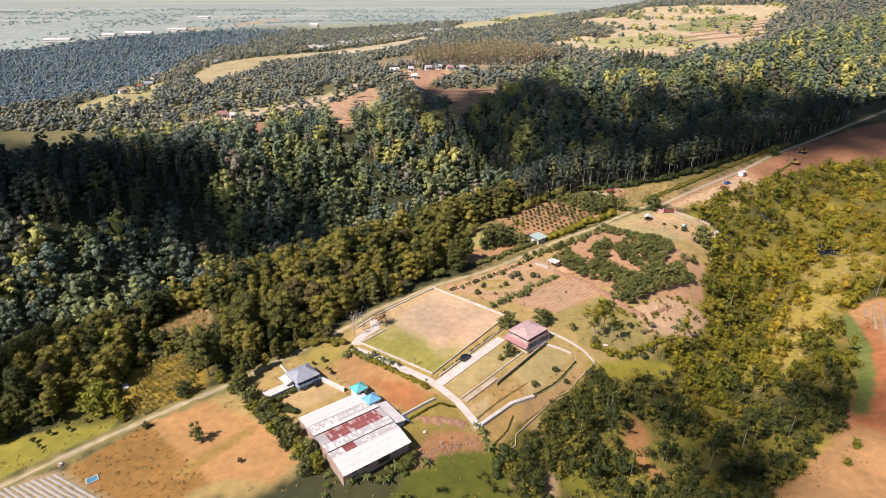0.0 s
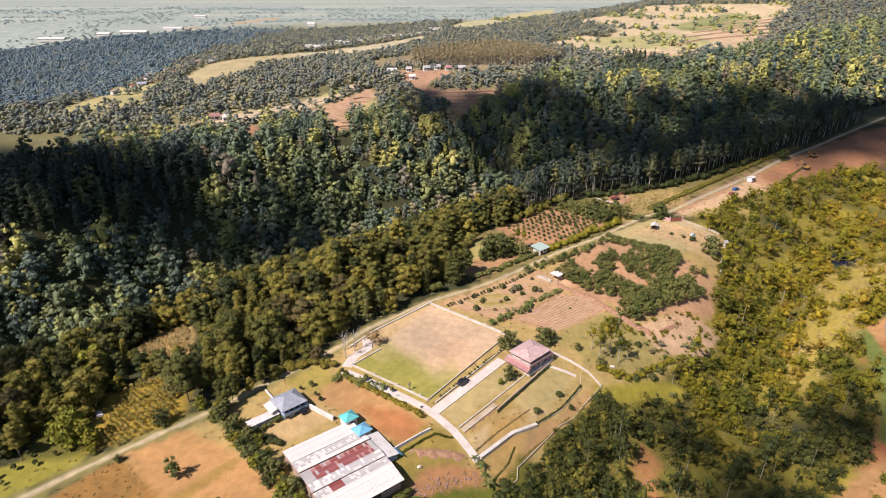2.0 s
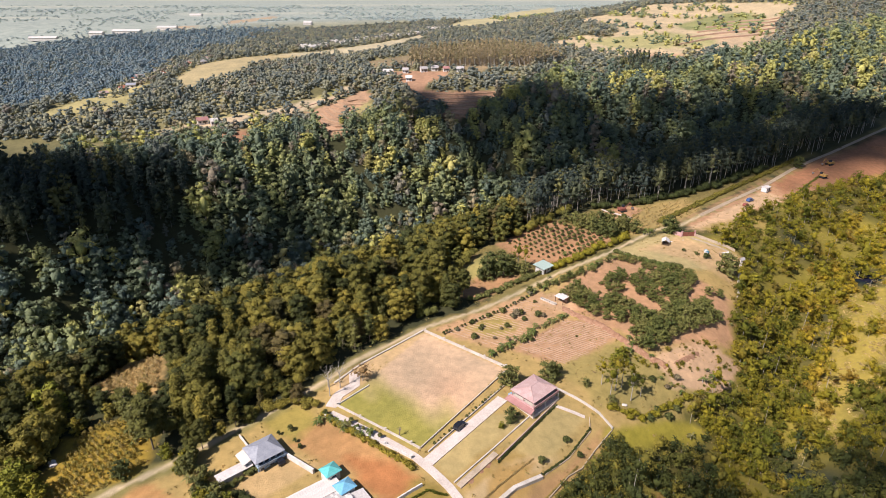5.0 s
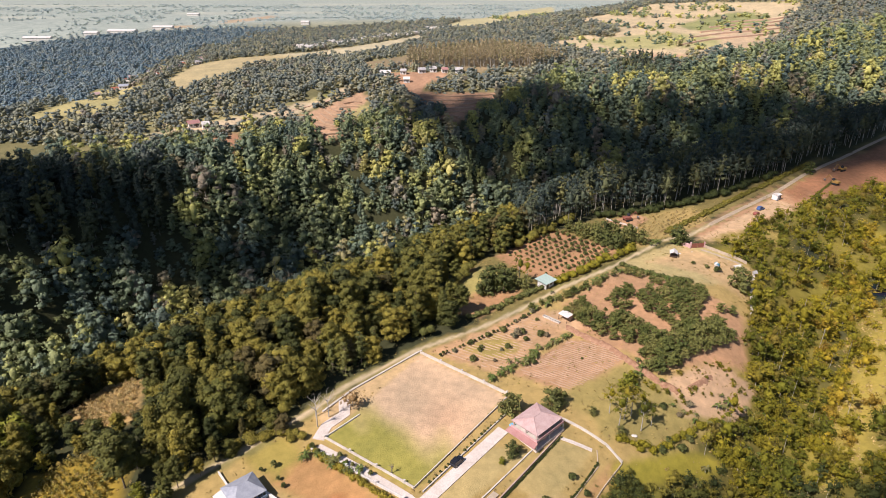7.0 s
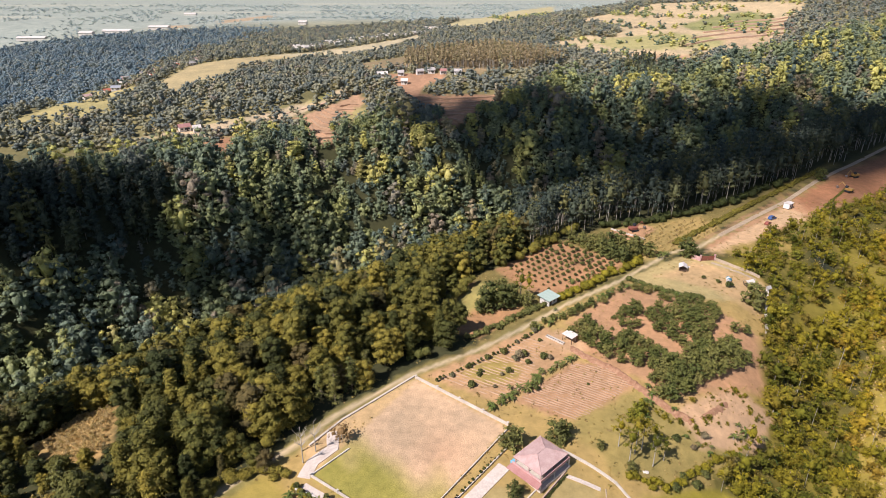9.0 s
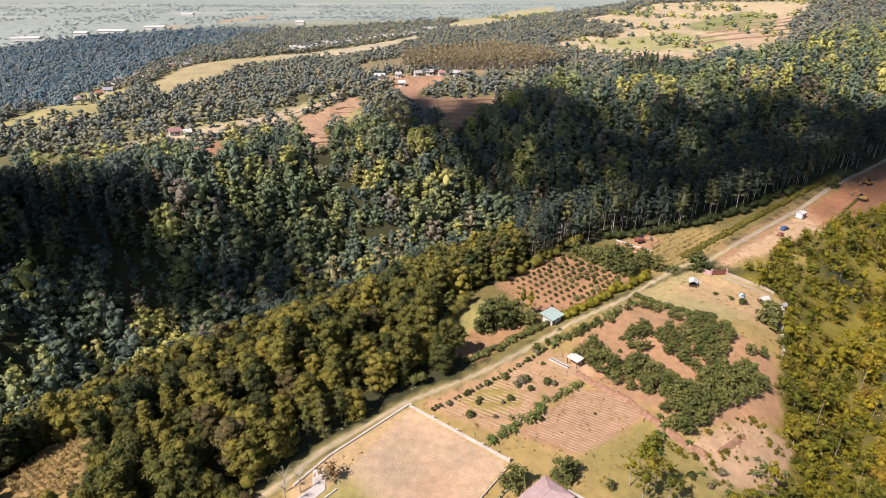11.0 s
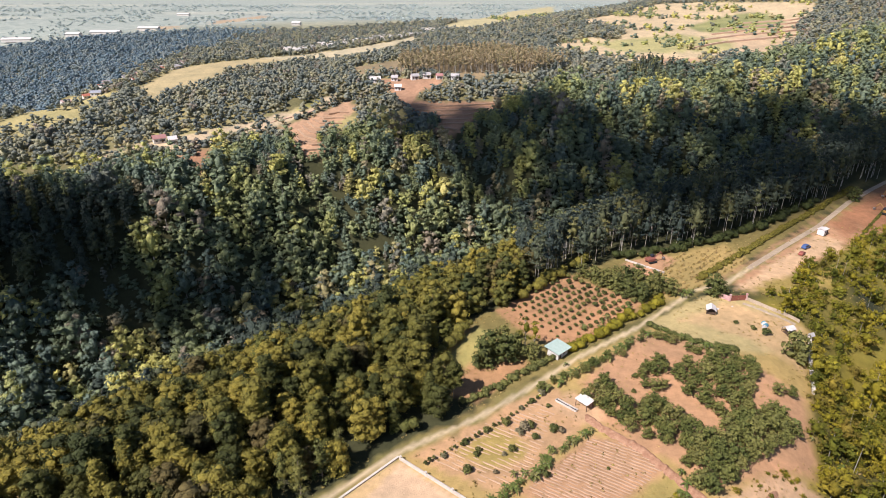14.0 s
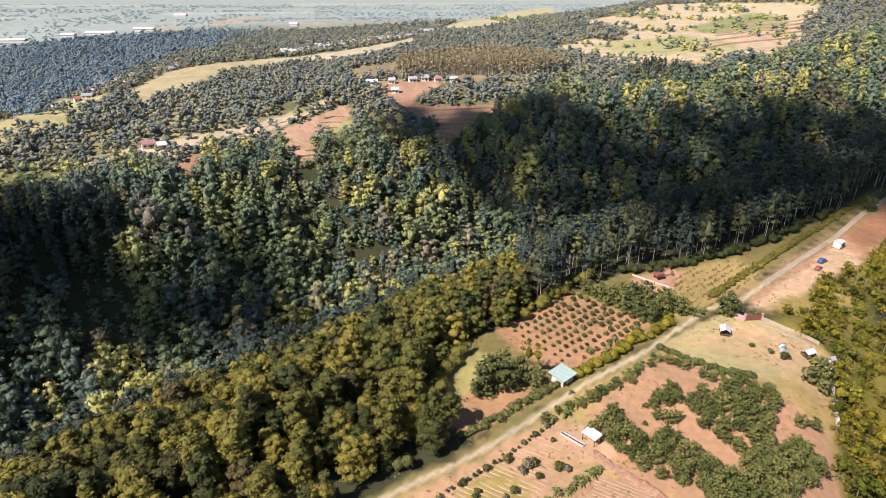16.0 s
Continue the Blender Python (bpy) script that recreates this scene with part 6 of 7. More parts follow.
for i in range(16):
    f = i / 15
    far_house(-336 + 62 * f + vr.uniform(-16, 10), 655 + 105 * f + vr.uniform(-22, 14), vr.uniform(0, 90), vr.uniform(6, 10), vr.uniform(5, 7), vr.choice((TILE_SLATE, SHEET_GREY, TILE_RED, TILE_PINK, SHEET_GREY)), "village house below the far meadow")


def long_building(x, y, turn, lx, ly, label):
    h = thing("long_building", x, y, turn, label, "building", "long sheds on the far plain")
    part("wall", gable_walls(lx, ly, 4.0, 2.2), PLASTER, h)
    part("roof", gable(lx + 1, ly + 1.2, 3.9, 2.5, 0.2), SHEET_WHITE, h)


for x, y, a, lx in ((-700, 1140, 8, 45), (-610, 1150, 5, 22), (-560, 1160, 3, 48), (-500, 1190, 3, 34), (-640, 1700, 0, 30), (-240, 1180, 0, 14)):
    long_building(x, y, a, lx, 13, "long white-roofed farm shed on the far plain")


def greenhouse(x, y, turn, lx, ly):
    h = thing("greenhouse", x, y, turn, "long white plastic tunnel greenhouse", "greenhouse", "greenhouses on the far field")
    a, b = lx / 2, ly / 2
    arc = [(-b, 0.0), (-b, 2.2), (-b * 0.72, 3.3), (-b * 0.3, 3.9), (b * 0.3, 3.9), (b * 0.72, 3.3), (b, 2.2), (b, 0.0)]
    v = [(s, y_, z) for s in (-a, a) for y_, z in arc]
    part("cover", solid(v, [(i, i + 1, i + 9, i + 8) for i in range(7)] + [tuple(range(8)), tuple(range(15, 7, -1))]), PLASTIC, h)
    part("footing", boxes((-a, a, -b - 0.1, -b + 0.2, -1.5, 0.4), (-a, a, b - 0.2, b + 0.1, -1.5, 0.4)), CONCRETE, h)
    part("door", boxes((-a - 0.06, -a + 0.02, -0.9, 0.9, 0, 2.2)), TIMBER, h)


for row in range(3):
    for i in range(6):
        f = (i + 0.5) / 6
        greenhouse(-164 + 190 * f - 7.2 * row, 812 + 178 * f + 7.2 * row, 43.1, 41, 9.4)


def bank(name, line, label, mat, wide=1.6, tall=1.3):
    return run(name, line, wide, tall, mat, label, "bank", 5.0, depth=1.0)


for k in range(8):
    f = k / 7
    bank("terrace_bank", [(-92 + 24 * f * 0.6, 466 + 44 * f), (-84 + 12 * f, 450 + 58 * f), (-75 + 10 * f, 442 + 70 * f), (-65 + 6 * f, 446 + 66 * f)], "bare earth step of the terraced slope", MUD if k % 2 else MUD_DRY, 1.3, 0.8)
for k in range(6):
    bank("terrace_bank", [(-14 + 3.5 * k, 531 - 9 * k), (8 + k, 528 - 8 * k), (28 - k, 530 - 8.5 * k), (48 - 6.5 * k, 534 - 9.5 * k)], "bare red earth step of the terraced slope", MUD, 1.6, 0.9)
for k in range(5):
    bank("terrace_bank", [(250 + 22 * k, 690 + 30 * k), (290 + 20 * k, 705 + 26 * k), (340 + 16 * k, 715 + 22 * k), (390 + 12 * k, 735 + 20 * k)], "dry earth step of the far hill field", MUD_PALE, 2.5, 1.5)
run("hill_road", [(-182, 413), (-170, 422), (-150, 430), (-137, 453), (-119, 475), (-106, 492), (-88, 509), (-77, 523), (-70, 542)], 2.4, 0.12, MUD_PALE, "pale dirt track along the far ridge", "road", 6, depth=1.0)

# ---- woods ----
rng = np.random.RandomState(7)
x, y = scatter(rng, -190, 330, 95, 480, 4.9, lambda x, y, s, n: (n > road_n(s) + 3.5) & (n < 262) & (s > -60) & (s < 480))
RIM_KINDS = [(1, 14.5, 8.0, 20, 0.2, "dome"), (2, 16.0, 7.4, 20, 0.3, "cone"), (3, 13.5, 8.6, 22, 0.2, "dome"), (4, 15.0, 7.4, 20, 0.36, "dome"), (5, 11.0, 8.6, 20, 0.06, "dome"), (6, 11.5, 8.0, 20, 0.08, "oval"), (7, 13.5, 6.4, 18, 0.04, "tower")]
T_RIM = [boughs(i, h, w, 0.33, 42, k + 2, b, sh, flat=0.66, core=0.76, lump=1.12, loose=0.34, reach=(0.66, 1.16)) for i, h, w, k, b, sh in RIM_KINDS]
T_RIM_FAR = [boughs(i + 20, h, w, 0.42, 20, k - 5, b, sh, True, flat=0.66, core=0.8, lump=1.15, loose=0.34, reach=(0.7, 1.14)) for i, h, w, k, b, sh in RIM_KINDS]
one = (x > -75) & (x < 60) & (y < 250)
one &= np.cumsum(one) <= 240
trees = rows_of(rng, x, y, 0.55, 1.08, 7)
low = inside([(-106, 146), (-66, 146), (-70, 166), (-82, 162), (-100, 170)], x, y) > 0.5
trees[low, 3] *= 0.68
close = ~one & (x < -60) & (y < 195)
stems = ~one & (x > 38)
T_STEM = [boughs(70 + i, 18.0 + i * 0.6, 6.4, 0.46, 18, 11, 0.34 + 0.03 * i, "dome", True, flat=0.6, girth=0.6) for i in range(5)]
rows = trees[stems].copy()
rows[:, 6] = rng.randint(0, 5, len(rows))
rows[:, 3] = rng.uniform(0.75, 1.05, len(rows))
placed("rim_pines", "tall pines with clear pale stems along the valley rim", rows, T_STEM, [BARK_PALE, LEAF_PINE])
close |= stems
placed("rim_wood", "dense yellow-green pines and broadleaf trees on the valley rim", trees[~one & ~close], T_RIM_FAR, [BARK, LEAF_RIM])
placed("rim_wood", "dense yellow-green pines and leafy trees beside the fields", trees[close & ~stems], T_RIM, [BARK, LEAF_RIM])
rim = [tree_thing("rim_tree", t, LEAF_RIM, BARK, "tall yellow-green pine on the valley rim" if i < 4 else "tall leafy tree on the valley rim", "tree", "trees on the valley rim") for i, t in enumerate(T_RIM)]
grove = [Grove(m) for m in rim]
for r in trees[one]:
    grove[int(r[6])].plant(float(r[0]), float(r[1]), float(r[3]))
for x0, y0 in ((-60, 145), (-56, 143), (-52, 146), (-50, 150), (-46, 158), (-42, 162), (-47, 152), (-57, 139), (-62, 150), (-39, 160), (-36, 158.5)):
    grove[rnd.randrange(7)].plant(x0, y0, rnd.uniform(0.35, 0.6))
for g in grove:
    g.close()


edge = lambda s: valley_floor(s) + bend(s, (0, 120), (150, 95), (300, 90), (420, 120))
x, y = scatter(rng, -420, 700, 200, 800, 5.3, lambda x, y, s, n: (n >= bend(s, (430, 260), (520, 185), (700, 140))) & (n < edge(s)) & (s > -40))
T_VAL = [boughs(40 + i, h, w, 0.46, 24, k, 0.0, sh, True, flat=0.8, core=0.66, lump=1.08, loose=0.36, reach=(0.55, 1.22)) for i, (h, w, k, sh) in enumerate(((9.0, 7.8, 10, "dome"), (8.0, 8.2, 9, "dome"), (10.5, 7.6, 10, "oval"), (10.0, 7.0, 10, "dome"), (12.5, 6.6, 11, "dome"), (11.0, 9.0, 11, "dome"), (6.0, 6.8, 8, "oval")))]
trees = rows_of(rng, x, y, 0.6, 1.15, 7, np.clip(0.45 + 0.3 * waves(x, y, 70, 91) + 0.18 * waves(x, y, 24, 92) + rng.normal(size=len(x)) * 0.14, 0.02, 0.98))
# bright tints inside this outline paint sunlight onto the dim jungle slope
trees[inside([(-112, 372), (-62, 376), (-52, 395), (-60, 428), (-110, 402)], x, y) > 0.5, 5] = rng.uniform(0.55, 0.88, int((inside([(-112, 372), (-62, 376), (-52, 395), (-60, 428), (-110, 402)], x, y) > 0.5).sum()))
trees[:, 3] *= (1.2 + 0.22 * waves(x, y, 32, 93)) * rng.choice((0.7, 0.9, 1.0, 1.35), len(x))
short = inside([(-30, 520), (-12, 438), (60, 458), (78, 520), (50, 545)], x, y) + inside([(-125, 440), (-112, 402), (-52, 402), (-40, 450), (-45, 520), (-62, 545)], x, y) > 0.5
trees[short, 3] *= 0.62
extra = trees[np.repeat(np.where(short)[0], 2)].copy()
extra[:, 0] += rng.uniform(-3.5, 3.5, len(extra))
extra[:, 1] += rng.uniform(-3.5, 3.5, len(extra))
extra[:, 2] = height(extra[:, 0], extra[:, 1])
extra[:, 3] *= rng.uniform(0.5, 1.0, len(extra))
extra = extra[cover(extra[:, 0], extra[:, 1])[1] > 0.5]
trees = np.concatenate([trees, extra])
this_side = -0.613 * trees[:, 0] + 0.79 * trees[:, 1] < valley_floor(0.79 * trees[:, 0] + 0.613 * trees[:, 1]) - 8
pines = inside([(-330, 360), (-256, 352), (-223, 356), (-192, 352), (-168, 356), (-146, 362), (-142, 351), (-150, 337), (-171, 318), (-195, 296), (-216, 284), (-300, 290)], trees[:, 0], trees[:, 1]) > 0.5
stand = trees[pines].copy()
stand[:, 3] = rng.uniform(0.75, 1.15, len(stand))
placed("valley_pines", "tall pines on the valley side, leaves darkened and blued for shade", stand, [boughs(130 + i, 19.0 - i, 8.0, 0.46, 22, 14, 0.1, "dome" if i % 2 else "tower", True, core=0.66, lump=1.1, loose=0.34, reach=(0.55, 1.2)) for i in range(7)], [BARK_PALE, LEAF_PINE])
trees, this_side = trees[~pines], this_side[~pines]
placed("valley_jungle", "dense jungle on the far valley side, leaves blued for haze", trees[~this_side], T_VAL, [BARK_PALE, LEAF_VALLEY])
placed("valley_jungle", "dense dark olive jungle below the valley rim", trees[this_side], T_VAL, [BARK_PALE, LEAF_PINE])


SLOPE_GRASS = [(104, 159), (112, 176), (126, 190), (138, 206), (156, 228), (176, 236), (186, 228), (160, 204), (142, 188), (131, 178), (118, 164)]
T_SCR = [boughs(60 + i, h, w, 0.24, 30, k, 0.0, "dome", True, flat=0.75, core=0.42, loose=0.5) for i, (h, w, k) in enumerate(((3.6, 4.4, 8), (4.4, 4.8, 9), (3.0, 3.8, 7), (5.2, 5.0, 9)))] + [boughs(64, 7.5, 4.8, 0.28, 24, 10, 0.15, "oval", True), boughs(66, 11.0, 4.0, 0.26, 16, 7, 0.55, "dome", True, core=0.4, girth=0.5), boughs(67, 9.5, 3.4, 0.26, 16, 6, 0.5, "dome", True, core=0.4, girth=0.5)]
place = lambda x, y, s, n: (n < bend(s, (60, 112), (205, 112), (235, 138), (420, 138))) & (n > -40) & (s > 60) & (s < 420) & (along(ROAD, x, y) > 12) & (inside(COVERS[0][2], x, y) < 0.5)
x, y = scatter(rng, 0, 330, 92, 420, 3.1, place)
# dark green leaves chosen by place, partly painting in shade over the gully
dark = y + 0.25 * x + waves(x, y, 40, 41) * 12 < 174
thin = (inside(SLOPE_GRASS, x, y) < 0.5) | (rng.uniform(size=len(x)) < 0.34)
thin &= waves(x, y, 26, 43) + 0.7 * waves(x, y, 9, 44) > -0.7
thin &= (np.hypot(x, y) < 260) | (rng.uniform(size=len(x)) < 0.6)
trees = rows_of(rng, x, y, 0.6, 1.35, 7)
trees[:, 3] *= 1 + 0.35 * waves(x, y, 14, 45)
pick = rng.uniform(size=len(x))
trees[:, 6] = np.where(pick < 0.66, rng.randint(0, 4, len(x)), trees[:, 6])
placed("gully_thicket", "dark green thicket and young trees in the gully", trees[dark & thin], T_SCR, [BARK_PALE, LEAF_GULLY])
bx, by = rng.uniform(14, 54, 1200), rng.uniform(106, 152, 1200)
on = (inside([(15.5, 115), (21.6, 123), (33.4, 136.4), (37.4, 139.4), (47.5, 151), (52, 148), (46, 136), (36, 124), (27, 114), (20, 108)], bx, by) > 0.5) & (waves(bx, by, 8, 72) > -0.7)
placed("gully_thicket", "dark green bushes below the boundary wall", rows_of(rng, bx[on], by[on], 0.4, 0.95, 4), T_SCR, [BARK_PALE, LEAF_GULLY])
bx, by = rng.uniform(50, 100, 900), rng.uniform(166, 200, 900)
on = (inside([(52, 172), (58, 183), (66, 181), (84, 190), (97, 190), (98, 186), (84, 172), (66, 168)], bx, by) > 0.5) & (waves(bx, by, 10, 73) + 0.5 * waves(bx, by, 4, 74) > 0.35)
placed("bank_bushes", "low ragged weeds and bushes on the bare slope", rows_of(rng, bx[on], by[on], 0.1, 0.34, 4), T_SCR, [BARK_PALE, LEAF_OLIVE])
bx, by = rng.uniform(-14, 26, 420), rng.uniform(96, 120, 420)
on = (inside([(-12, 97), (-8, 105), (2, 106), (12, 113), (17, 113), (25, 97)], bx, by) > 0.5) & (waves(bx, by, 9, 71) > 0.0)
placed("bank_bushes", "low dark green bushes and weeds on the grassy bank", rows_of(rng, bx[on], by[on], 0.1, 0.42, 4), T_SCR, [BARK_PALE, LEAF_GULLY])
# yellow scrub inside this outline, its brightness partly painting in sun on the slope
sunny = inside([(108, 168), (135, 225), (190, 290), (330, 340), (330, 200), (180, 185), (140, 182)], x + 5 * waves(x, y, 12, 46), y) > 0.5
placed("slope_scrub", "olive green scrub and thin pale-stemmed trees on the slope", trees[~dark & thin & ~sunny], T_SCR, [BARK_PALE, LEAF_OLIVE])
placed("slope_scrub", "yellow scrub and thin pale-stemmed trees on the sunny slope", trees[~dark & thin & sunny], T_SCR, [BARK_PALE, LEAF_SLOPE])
x, y = scatter(rng, -760, 900, 400, 1080, 6.4, lambda x, y, s, n: (n >= edge(s)) & ((waves(x, y, 170, 12) + 0.5 * waves(x, y, 60, 13) > -1.6) | (n > 560) & (s < 190)))
T_FAR = [boughs(80 + i, h, w, 0.7, 7, k - 1, 0.0, sh, True, core=0.8, lump=1.2, loose=0.3, reach=(0.65, 1.15)) for i, (h, w, k, sh) in enumerate(((7.0, 10.0, 6, "dome"), (8.0, 9.4, 6, "dome"), (6.0, 10.5, 6, "oval"), (10.5, 8.4, 7, "dome"), (9.0, 9.6, 7, "dome"), (9.5, 8.6, 6, "oval")))]
trees = rows_of(rng, x, y, 0.5, 0.95, 6)
# leaf colour steps with distance, bluer farther off, as painted haze
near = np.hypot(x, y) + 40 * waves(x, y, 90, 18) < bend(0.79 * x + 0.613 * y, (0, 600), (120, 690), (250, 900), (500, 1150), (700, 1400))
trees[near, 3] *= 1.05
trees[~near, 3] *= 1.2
placed("plateau_woods", "olive woods on the plateau beyond the valley, blued for haze", trees[near], T_FAR, [BARK_PALE, LEAF_MID])
placed("far_woods", "woods on the far plateau and hills, leaves blued for haze", trees[~near], T_FAR, [BARK_PALE, LEAF_FAR])
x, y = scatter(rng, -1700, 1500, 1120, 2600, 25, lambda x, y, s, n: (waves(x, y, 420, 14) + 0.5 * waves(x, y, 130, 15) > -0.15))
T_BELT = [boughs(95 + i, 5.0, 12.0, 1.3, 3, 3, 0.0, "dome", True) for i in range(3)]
placed("plain_woods", "tree belts on the distant plain, leaves paled for haze", rows_of(rng, x, y, 0.55, 1.1, 3), T_BELT, [BARK_PALE, LEAF_PLAIN])
x, y = np.meshgrid(np.arange(100, 640, 9.0), np.arange(640, 1300, 9.0))
x, y = (x + rng.uniform(-6, 6, x.shape)).ravel(), (y + rng.uniform(-6, 6, y.shape)).ravel()
m = (cover(x, y)[1] < 0.5) & (waves(x, y, 90, 51) + waves(x, y, 33, 52) * 0.6 > 0.36)
placed("field_trees", "scattered trees and bushes on the dry hill fields", rows_of(rng, x[m], y[m], 0.4, 1.0, 3), T_FAR[:3], [BARK_PALE, LEAF_VALLEY])
cx_, cy_ = rng.uniform(160, 226, 130), rng.uniform(575, 640, 130)
m = inside([(162, 600), (187, 638), (214, 637), (224, 598), (203, 576), (176, 576)], cx_, cy_) > 0.5
placed("conifer_stand", "dark pointed conifers at the edge of the hill fields", rows_of(rng, cx_[m], cy_[m], 0.8, 1.15, 3), [boughs(120 + i, 14.0, 5.0, 0.7, 8, 9, 0.02, "cone", True) for i in range(3)], [BARK, LEAF_PINE])
gx_, gy_ = np.meshgrid(np.arange(-45, 125, 4.6), np.arange(588, 690, 4.6))
gx_, gy_ = (gx_ + rng.uniform(-1, 1, gx_.shape)).ravel(), (gy_ + rng.uniform(-1, 1, gy_.shape)).ravel()
m = inside([(-30, 592), (14, 594), (92, 599), (116, 616), (60, 680), (-30, 650)], gx_, gy_) > 0.5
T_GRO = [pine(110 + i, 13, 4.4, 0.9, 8, 5, 0.45, True) for i in range(3)]
placed("plantation", "tall brownish plantation trees in close rows", rows_of(rng, gx_[m], gy_[m], 1.0, 1.3, 3), T_GRO, [BARK_PALE, LEAF_TAN])
# weeds and tufts on the open ground
x, y = np.meshgrid(np.arange(-115, 200, 1.6), np.arange(95, 310, 1.6))
x, y = (x + rng.uniform(-0.8, 0.8, x.shape)).ravel(), (y + rng.uniform(-0.8, 0.8, y.shape)).ravel()
s, n = 0.79 * x + 0.613 * y, -0.613 * x + 0.79 * y
bare = inside(ARENA, x, y) + sum(inside(COVERS[i][2], x, y) for i in (2, 8, 10, 12, 13, 16))
m = (bare < 0.5) & (n > 25) & (n < road_n(s) + 60) & (along(ROAD, x, y) > 2.6) & (waves(x, y, 16, 22) + rng.normal(size=x.shape) * 0.5 + 0.9 * inside(COVERS[1][2], x, y) > 0.15)
m &= (inside([(-41, 119), (-25, 132), (-3, 114), (-18, 99)], x, y) + inside([(17, 158), (27, 167), (35, 161), (26, 151)], x, y) + inside([(-46, 139), (-40, 144), (-33, 139), (-40, 133)], x, y)) < 0.5
for line, w in (([(-1.2, 136.0), (18.3, 158.6)], 2.2), ([(-26.5, 153.2), (-14.3, 145.0), (-4, 137.6), (-0.6, 134.2), (3.8, 129.6), (9.4, 122.4)], 1.6), ([(-26.8, 155.5), (-25.6, 160.2), (-21.8, 164.6), (-22.6, 170.2)], 2.2)):
    m &= along(line, x, y) > w


def tuft(seed, r=0.4):
    g = np.random.RandomState(seed)
    return tube((0, 0, -0.1), (0, 0, 0.1), 0.02, 0.01, 3), foliage(g, [(0, 0, 0.0, r)], 0.2, 7, core=0, flat=0.45)


placed("dry_weeds", "dry yellow weeds and grass tufts on open ground", rows_of(rng, x[m], y[m], 0.4, 1.4, 4), [tuft(i) for i in range(4)], [BARK, LEAF_DRY])


gx_, gy_ = rng.uniform(95, 215, 5200), rng.uniform(150, 270, 5200)
m = (inside([(100, 156), (110, 178), (124, 192), (136, 208), (154, 231), (178, 242), (192, 230), (164, 202), (144, 185), (132, 175), (118, 160)], gx_, gy_) > 0.5) & (waves(gx_, gy_, 11, 77) > -0.5)
placed("slope_grass", "tall dry yellow grass on the sunny slope", rows_of(rng, gx_[m], gy_[m], 0.8, 2.2, 4), [tuft(i + 10, 0.5) for i in range(4)], [BARK, LEAF_STRAW])
bx, by = rng.uniform(-335, -60, 1500), rng.uniform(405, 640, 1500)
on = (inside([(-300, 430), (-335, 600), (-245, 560), (-205, 500), (-222, 430)], bx, by) > 0.5) & (waves(bx, by, 60, 81) > 0.45)
on |= (inside([(-192, 412), (-122, 480), (-92, 532), (-72, 522), (-105, 450), (-150, 412)], bx, by) > 0.5) & (waves(bx, by, 30, 82) > 0.25)
rows = rows_of(rng, bx, by, 0.4, 0.95, 6)[inside([(-330, 405), (-300, 452), (-230, 452), (-205, 415), (-230, 405)], bx, by) > 0.5]
placed("plateau_woods", "olive wood at the edge of the grassy far slope, blued for haze", rows, T_FAR, [BARK_PALE, LEAF_MID])
placed("meadow_trees", "scattered bushes and trees on the grassy far slope", rows_of(rng, bx[on], by[on], 0.25, 0.8, 6), T_FAR, [BARK_PALE, LEAF_MID])
# golden crop rows in the garden beside the wood
u, v = np.meshgrid(np.arange(-20, 20, 0.6), np.arange(-20, 20, 1.5))
u, v = u + rng.uniform(-0.3, 0.3, u.shape), v + rng.uniform(-0.25, 0.25, v.shape)
x, y = (-79 + 0.8 * u + 0.6 * v).ravel(), (141 - 0.6 * u + 0.8 * v).ravel()
m = (inside([(-87, 128), (-89, 149), (-85.5, 156), (-75, 149), (-69, 139), (-74, 132), (-80, 127.5)], x, y) > 0.5) & (rng.uniform(size=x.shape) < 0.85)


def crop(seed):
    g = np.random.RandomState(seed)
    return tube((0, 0, -0.2), (0, 0, 0.8), 0.03, 0.01, 3), foliage(g, [(0, 0, 0.55, 0.5), (0, 0, 1.0, 0.35)], 0.3, 12, core=0, flat=1.2)


placed("garden_crop", "golden dry crop standing in rows beside the wood", rows_of(rng, x[m], y[m], 0.6, 1.2, 4), [crop(i) for i in range(4)], [BARK_PALE, LEAF_GOLD])


u, v = np.meshgrid(np.arange(-16, 16, 0.8), np.arange(-16, 16, 1.3))
u, v = u + rng.uniform(-0.3, 0.3, u.shape), v + rng.uniform(-0.25, 0.25, v.shape)
x, y = (-88 + 0.8 * u + 0.6 * v).ravel(), (176 - 0.6 * u + 0.8 * v).ravel()
m = (inside([(-98, 171), (-96, 188), (-85, 186), (-77, 167), (-83, 164)], x, y) > 0.5) & (rng.uniform(size=x.shape) < 0.8)
placed("dry_maize", "pale dry maize stalks in a clearing of the wood", rows_of(rng, x[m], y[m], 0.6, 1.3, 4), [crop(i + 7) for i in range(4)], [BARK_PALE, LEAF_STRAW])
u, v = np.meshgrid(np.arange(-30, 30, 1.0), np.arange(-30, 30, 2.4))
u, v = u + rng.uniform(-0.4, 0.4, u.shape), v + rng.uniform(-0.3, 0.3, v.shape)
x, y = (98 + 0.79 * u - 0.613 * v).ravel(), (279 + 0.613 * u + 0.79 * v).ravel()
m = (inside([(77, 262), (80, 274), (95, 289), (116, 296), (120, 285), (98, 266), (83, 258)], x, y) > 0.5) & (rng.uniform(size=x.shape) < 0.7)
placed("field_crop", "low yellow-green crop in rows on the field by the road", rows_of(rng, x[m], y[m], 0.4, 0.9, 4), [crop(i) for i in range(4)], [BARK_PALE, LEAF_DRY])


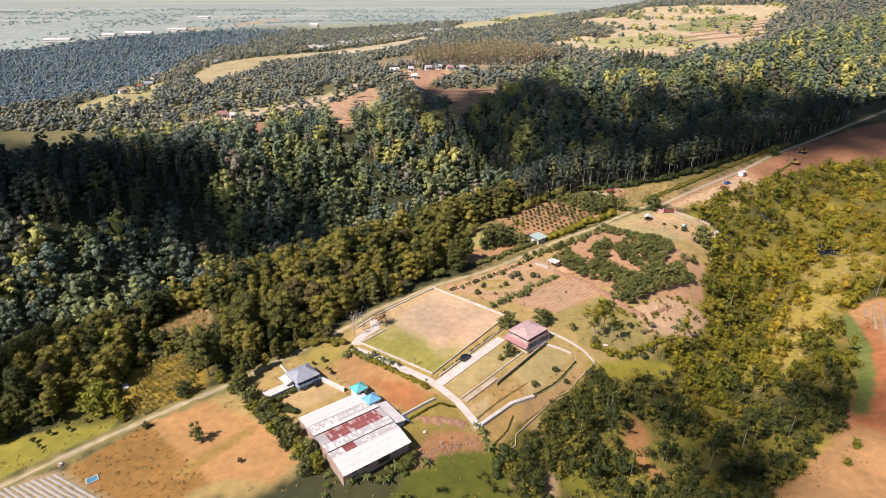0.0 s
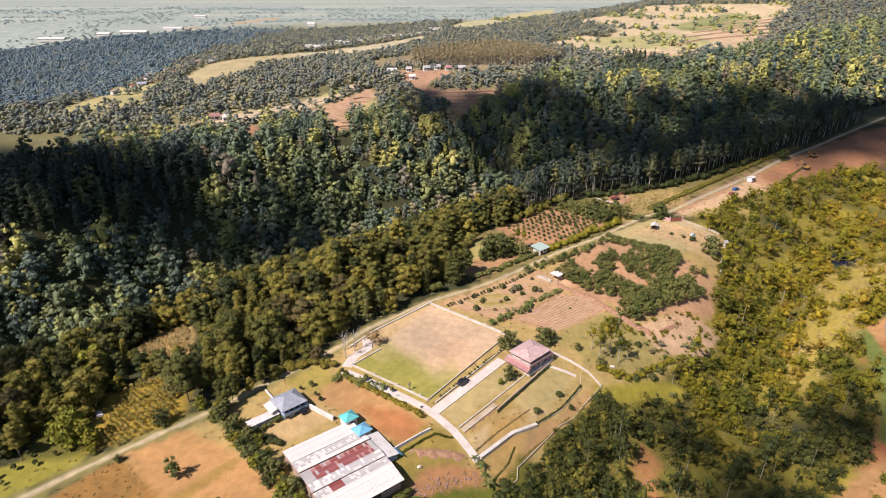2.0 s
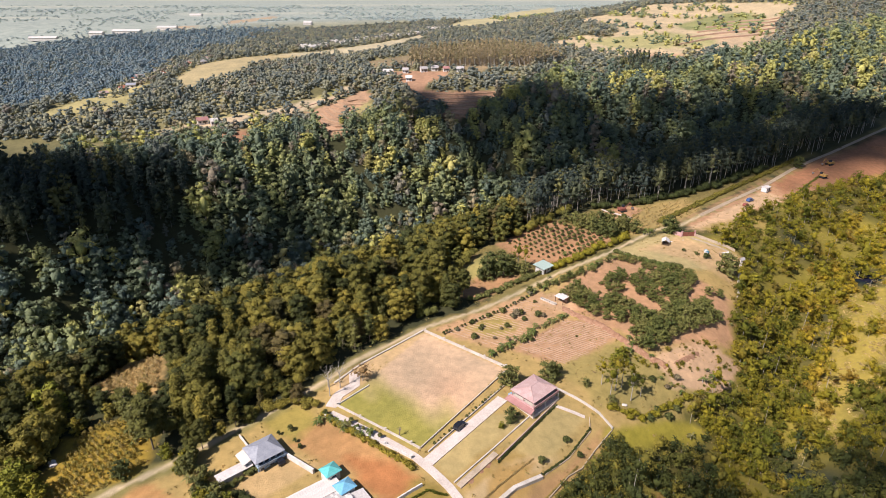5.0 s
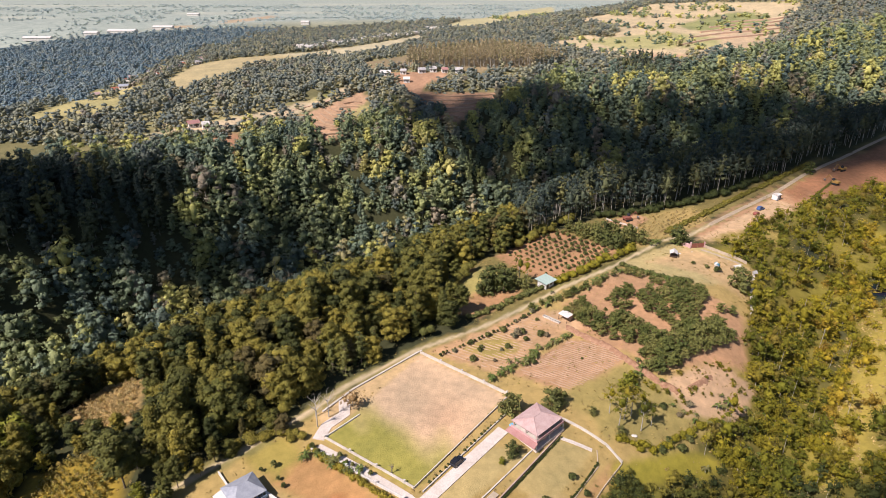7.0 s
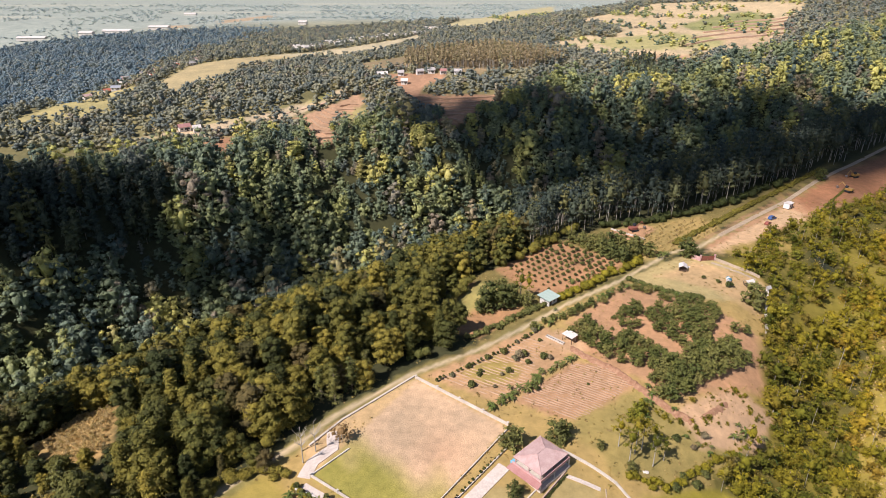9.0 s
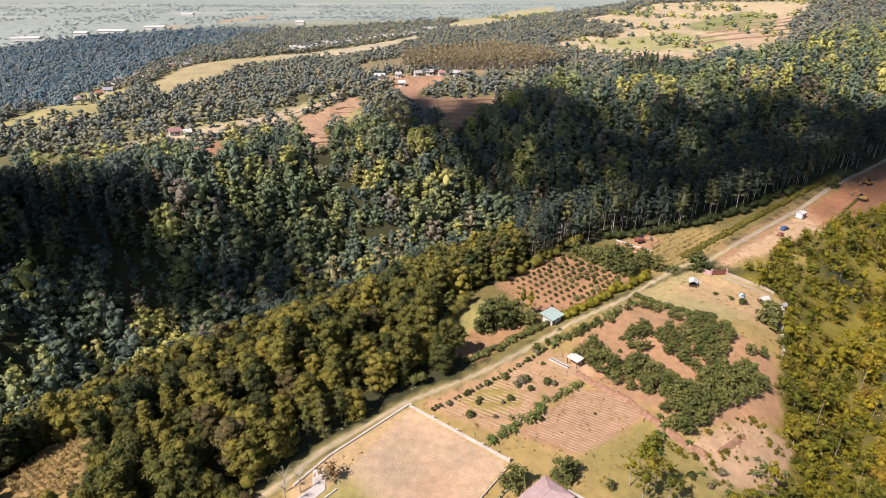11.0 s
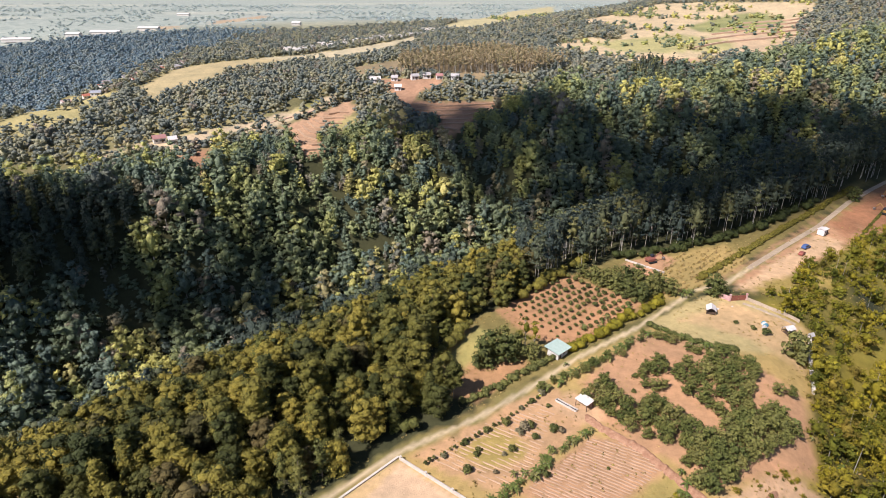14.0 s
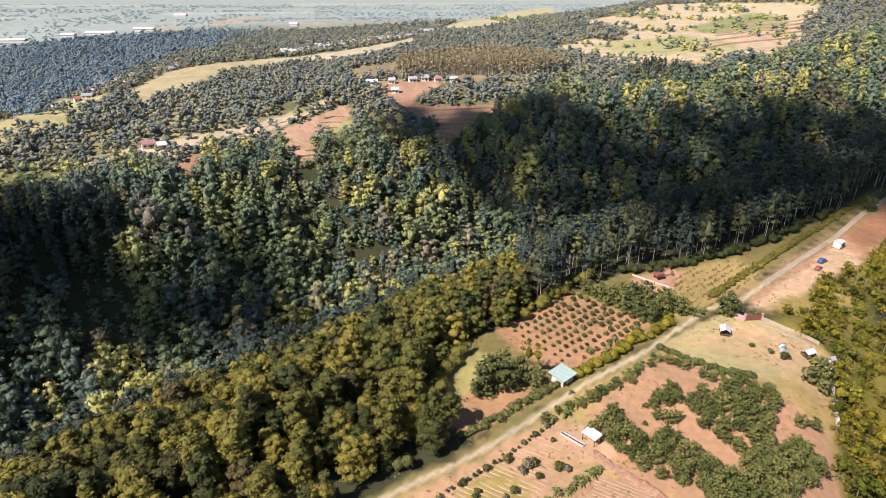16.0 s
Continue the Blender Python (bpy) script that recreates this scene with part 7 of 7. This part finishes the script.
# ---- unseen clouds high above, added to shade valley, wood and gully ----
CLOUD = worn("cloud_white", (0.85, 0.85, 0.86), (0.9, 0.9, 0.9), 0.01, 0.05, rough=1.0, bump=0.0, spec=0.0)


def cloud(seed, outline, holes=0.1):
    """An unseen, broken cumulus sheet at 1500 m, set between the sun and a stretch of ground to shade it."""
    r = np.random.RandomState(seed)
    sphere, faces = icosphere(2)
    xs, ys = [p[0] for p in outline], [p[1] for p in outline]
    u, v = np.meshgrid(np.arange(min(xs) - 15, max(xs) + 15, 15.0), np.arange(min(ys) - 15, max(ys) + 15, 15.0))
    u, v = (u + r.uniform(-6, 6, u.shape)).ravel(), (v + r.uniform(-6, 6, v.shape)).ravel()
    gap = along(outline + outline[:1], u, v) * np.where(inside(outline, u, v) > 0.5, 1, -1) + 9 * waves(u, v, 45, seed)
    lift = (1492 - height(u, v)) / SUN_TO.z
    parts = []
    for a, b, d, k in zip(u, v, gap, lift):
        if d < -2 or r.uniform() < holes:
            continue
        size = min(12.5, 6 + 0.4 * d) * r.uniform(0.8, 1.15)
        bumps = 1 + 0.1 * np.sin(sphere[:, 0] * 7 + a) * np.sin(sphere[:, 1] * 6 + b) + 0.05 * np.sin(sphere[:, 2] * 13 + sphere[:, 0] * 11)
        parts.append((sphere * bumps[:, None] * size * np.array((1, 1, 0.7)) + np.array((a + SUN_TO.x * k, b + SUN_TO.y * k, 1500 + r.uniform(0, 14))), faces))
    return tagged(new("cloud", numbers("cloud", *joined(parts), [CLOUD], smooth_shade=True)), "unseen white cumulus cloud high above, placed to shade the ground", "cloud", kind="structure")


cloud(3, [(-340, 388), (-267, 360), (-233, 358), (-207, 355), (-180, 350), (-162, 354), (-142, 353), (-128, 354), (-108, 367), (-90, 374), (-69, 378), (-62, 345), (-91, 338), (-111, 327), (-129, 320), (-158, 308), (-178, 298), (-200, 286), (-290, 270)], 0.03)
# small unseen cloud, added to darken the wood left of the fields
cloud(5, [(-190, 120), (-128, 124), (-112, 138), (-110, 152), (-125, 166), (-190, 152)], 0.0)
cloud(8, [(-40, 464), (-38, 530), (-6, 526), (48, 526), (66, 540), (92, 551), (124, 540), (160, 540), (189, 552), (212, 562), (270, 588), (330, 600), (420, 600), (410, 420), (350, 384), (305, 362), (256, 344), (204, 327), (157, 314), (122, 298), (96, 290), (78, 310), (70, 390), (66, 436), (40, 443), (0, 452)], 0.15)
# thin unseen cloud, added only to darken the gully bottom
cloud(11, [(30, 92), (40, 110), (50, 125), (60, 134), (72, 140), (98, 144), (118, 152), (128, 154), (120, 140), (102, 122), (84, 108), (70, 96)], 0.5)
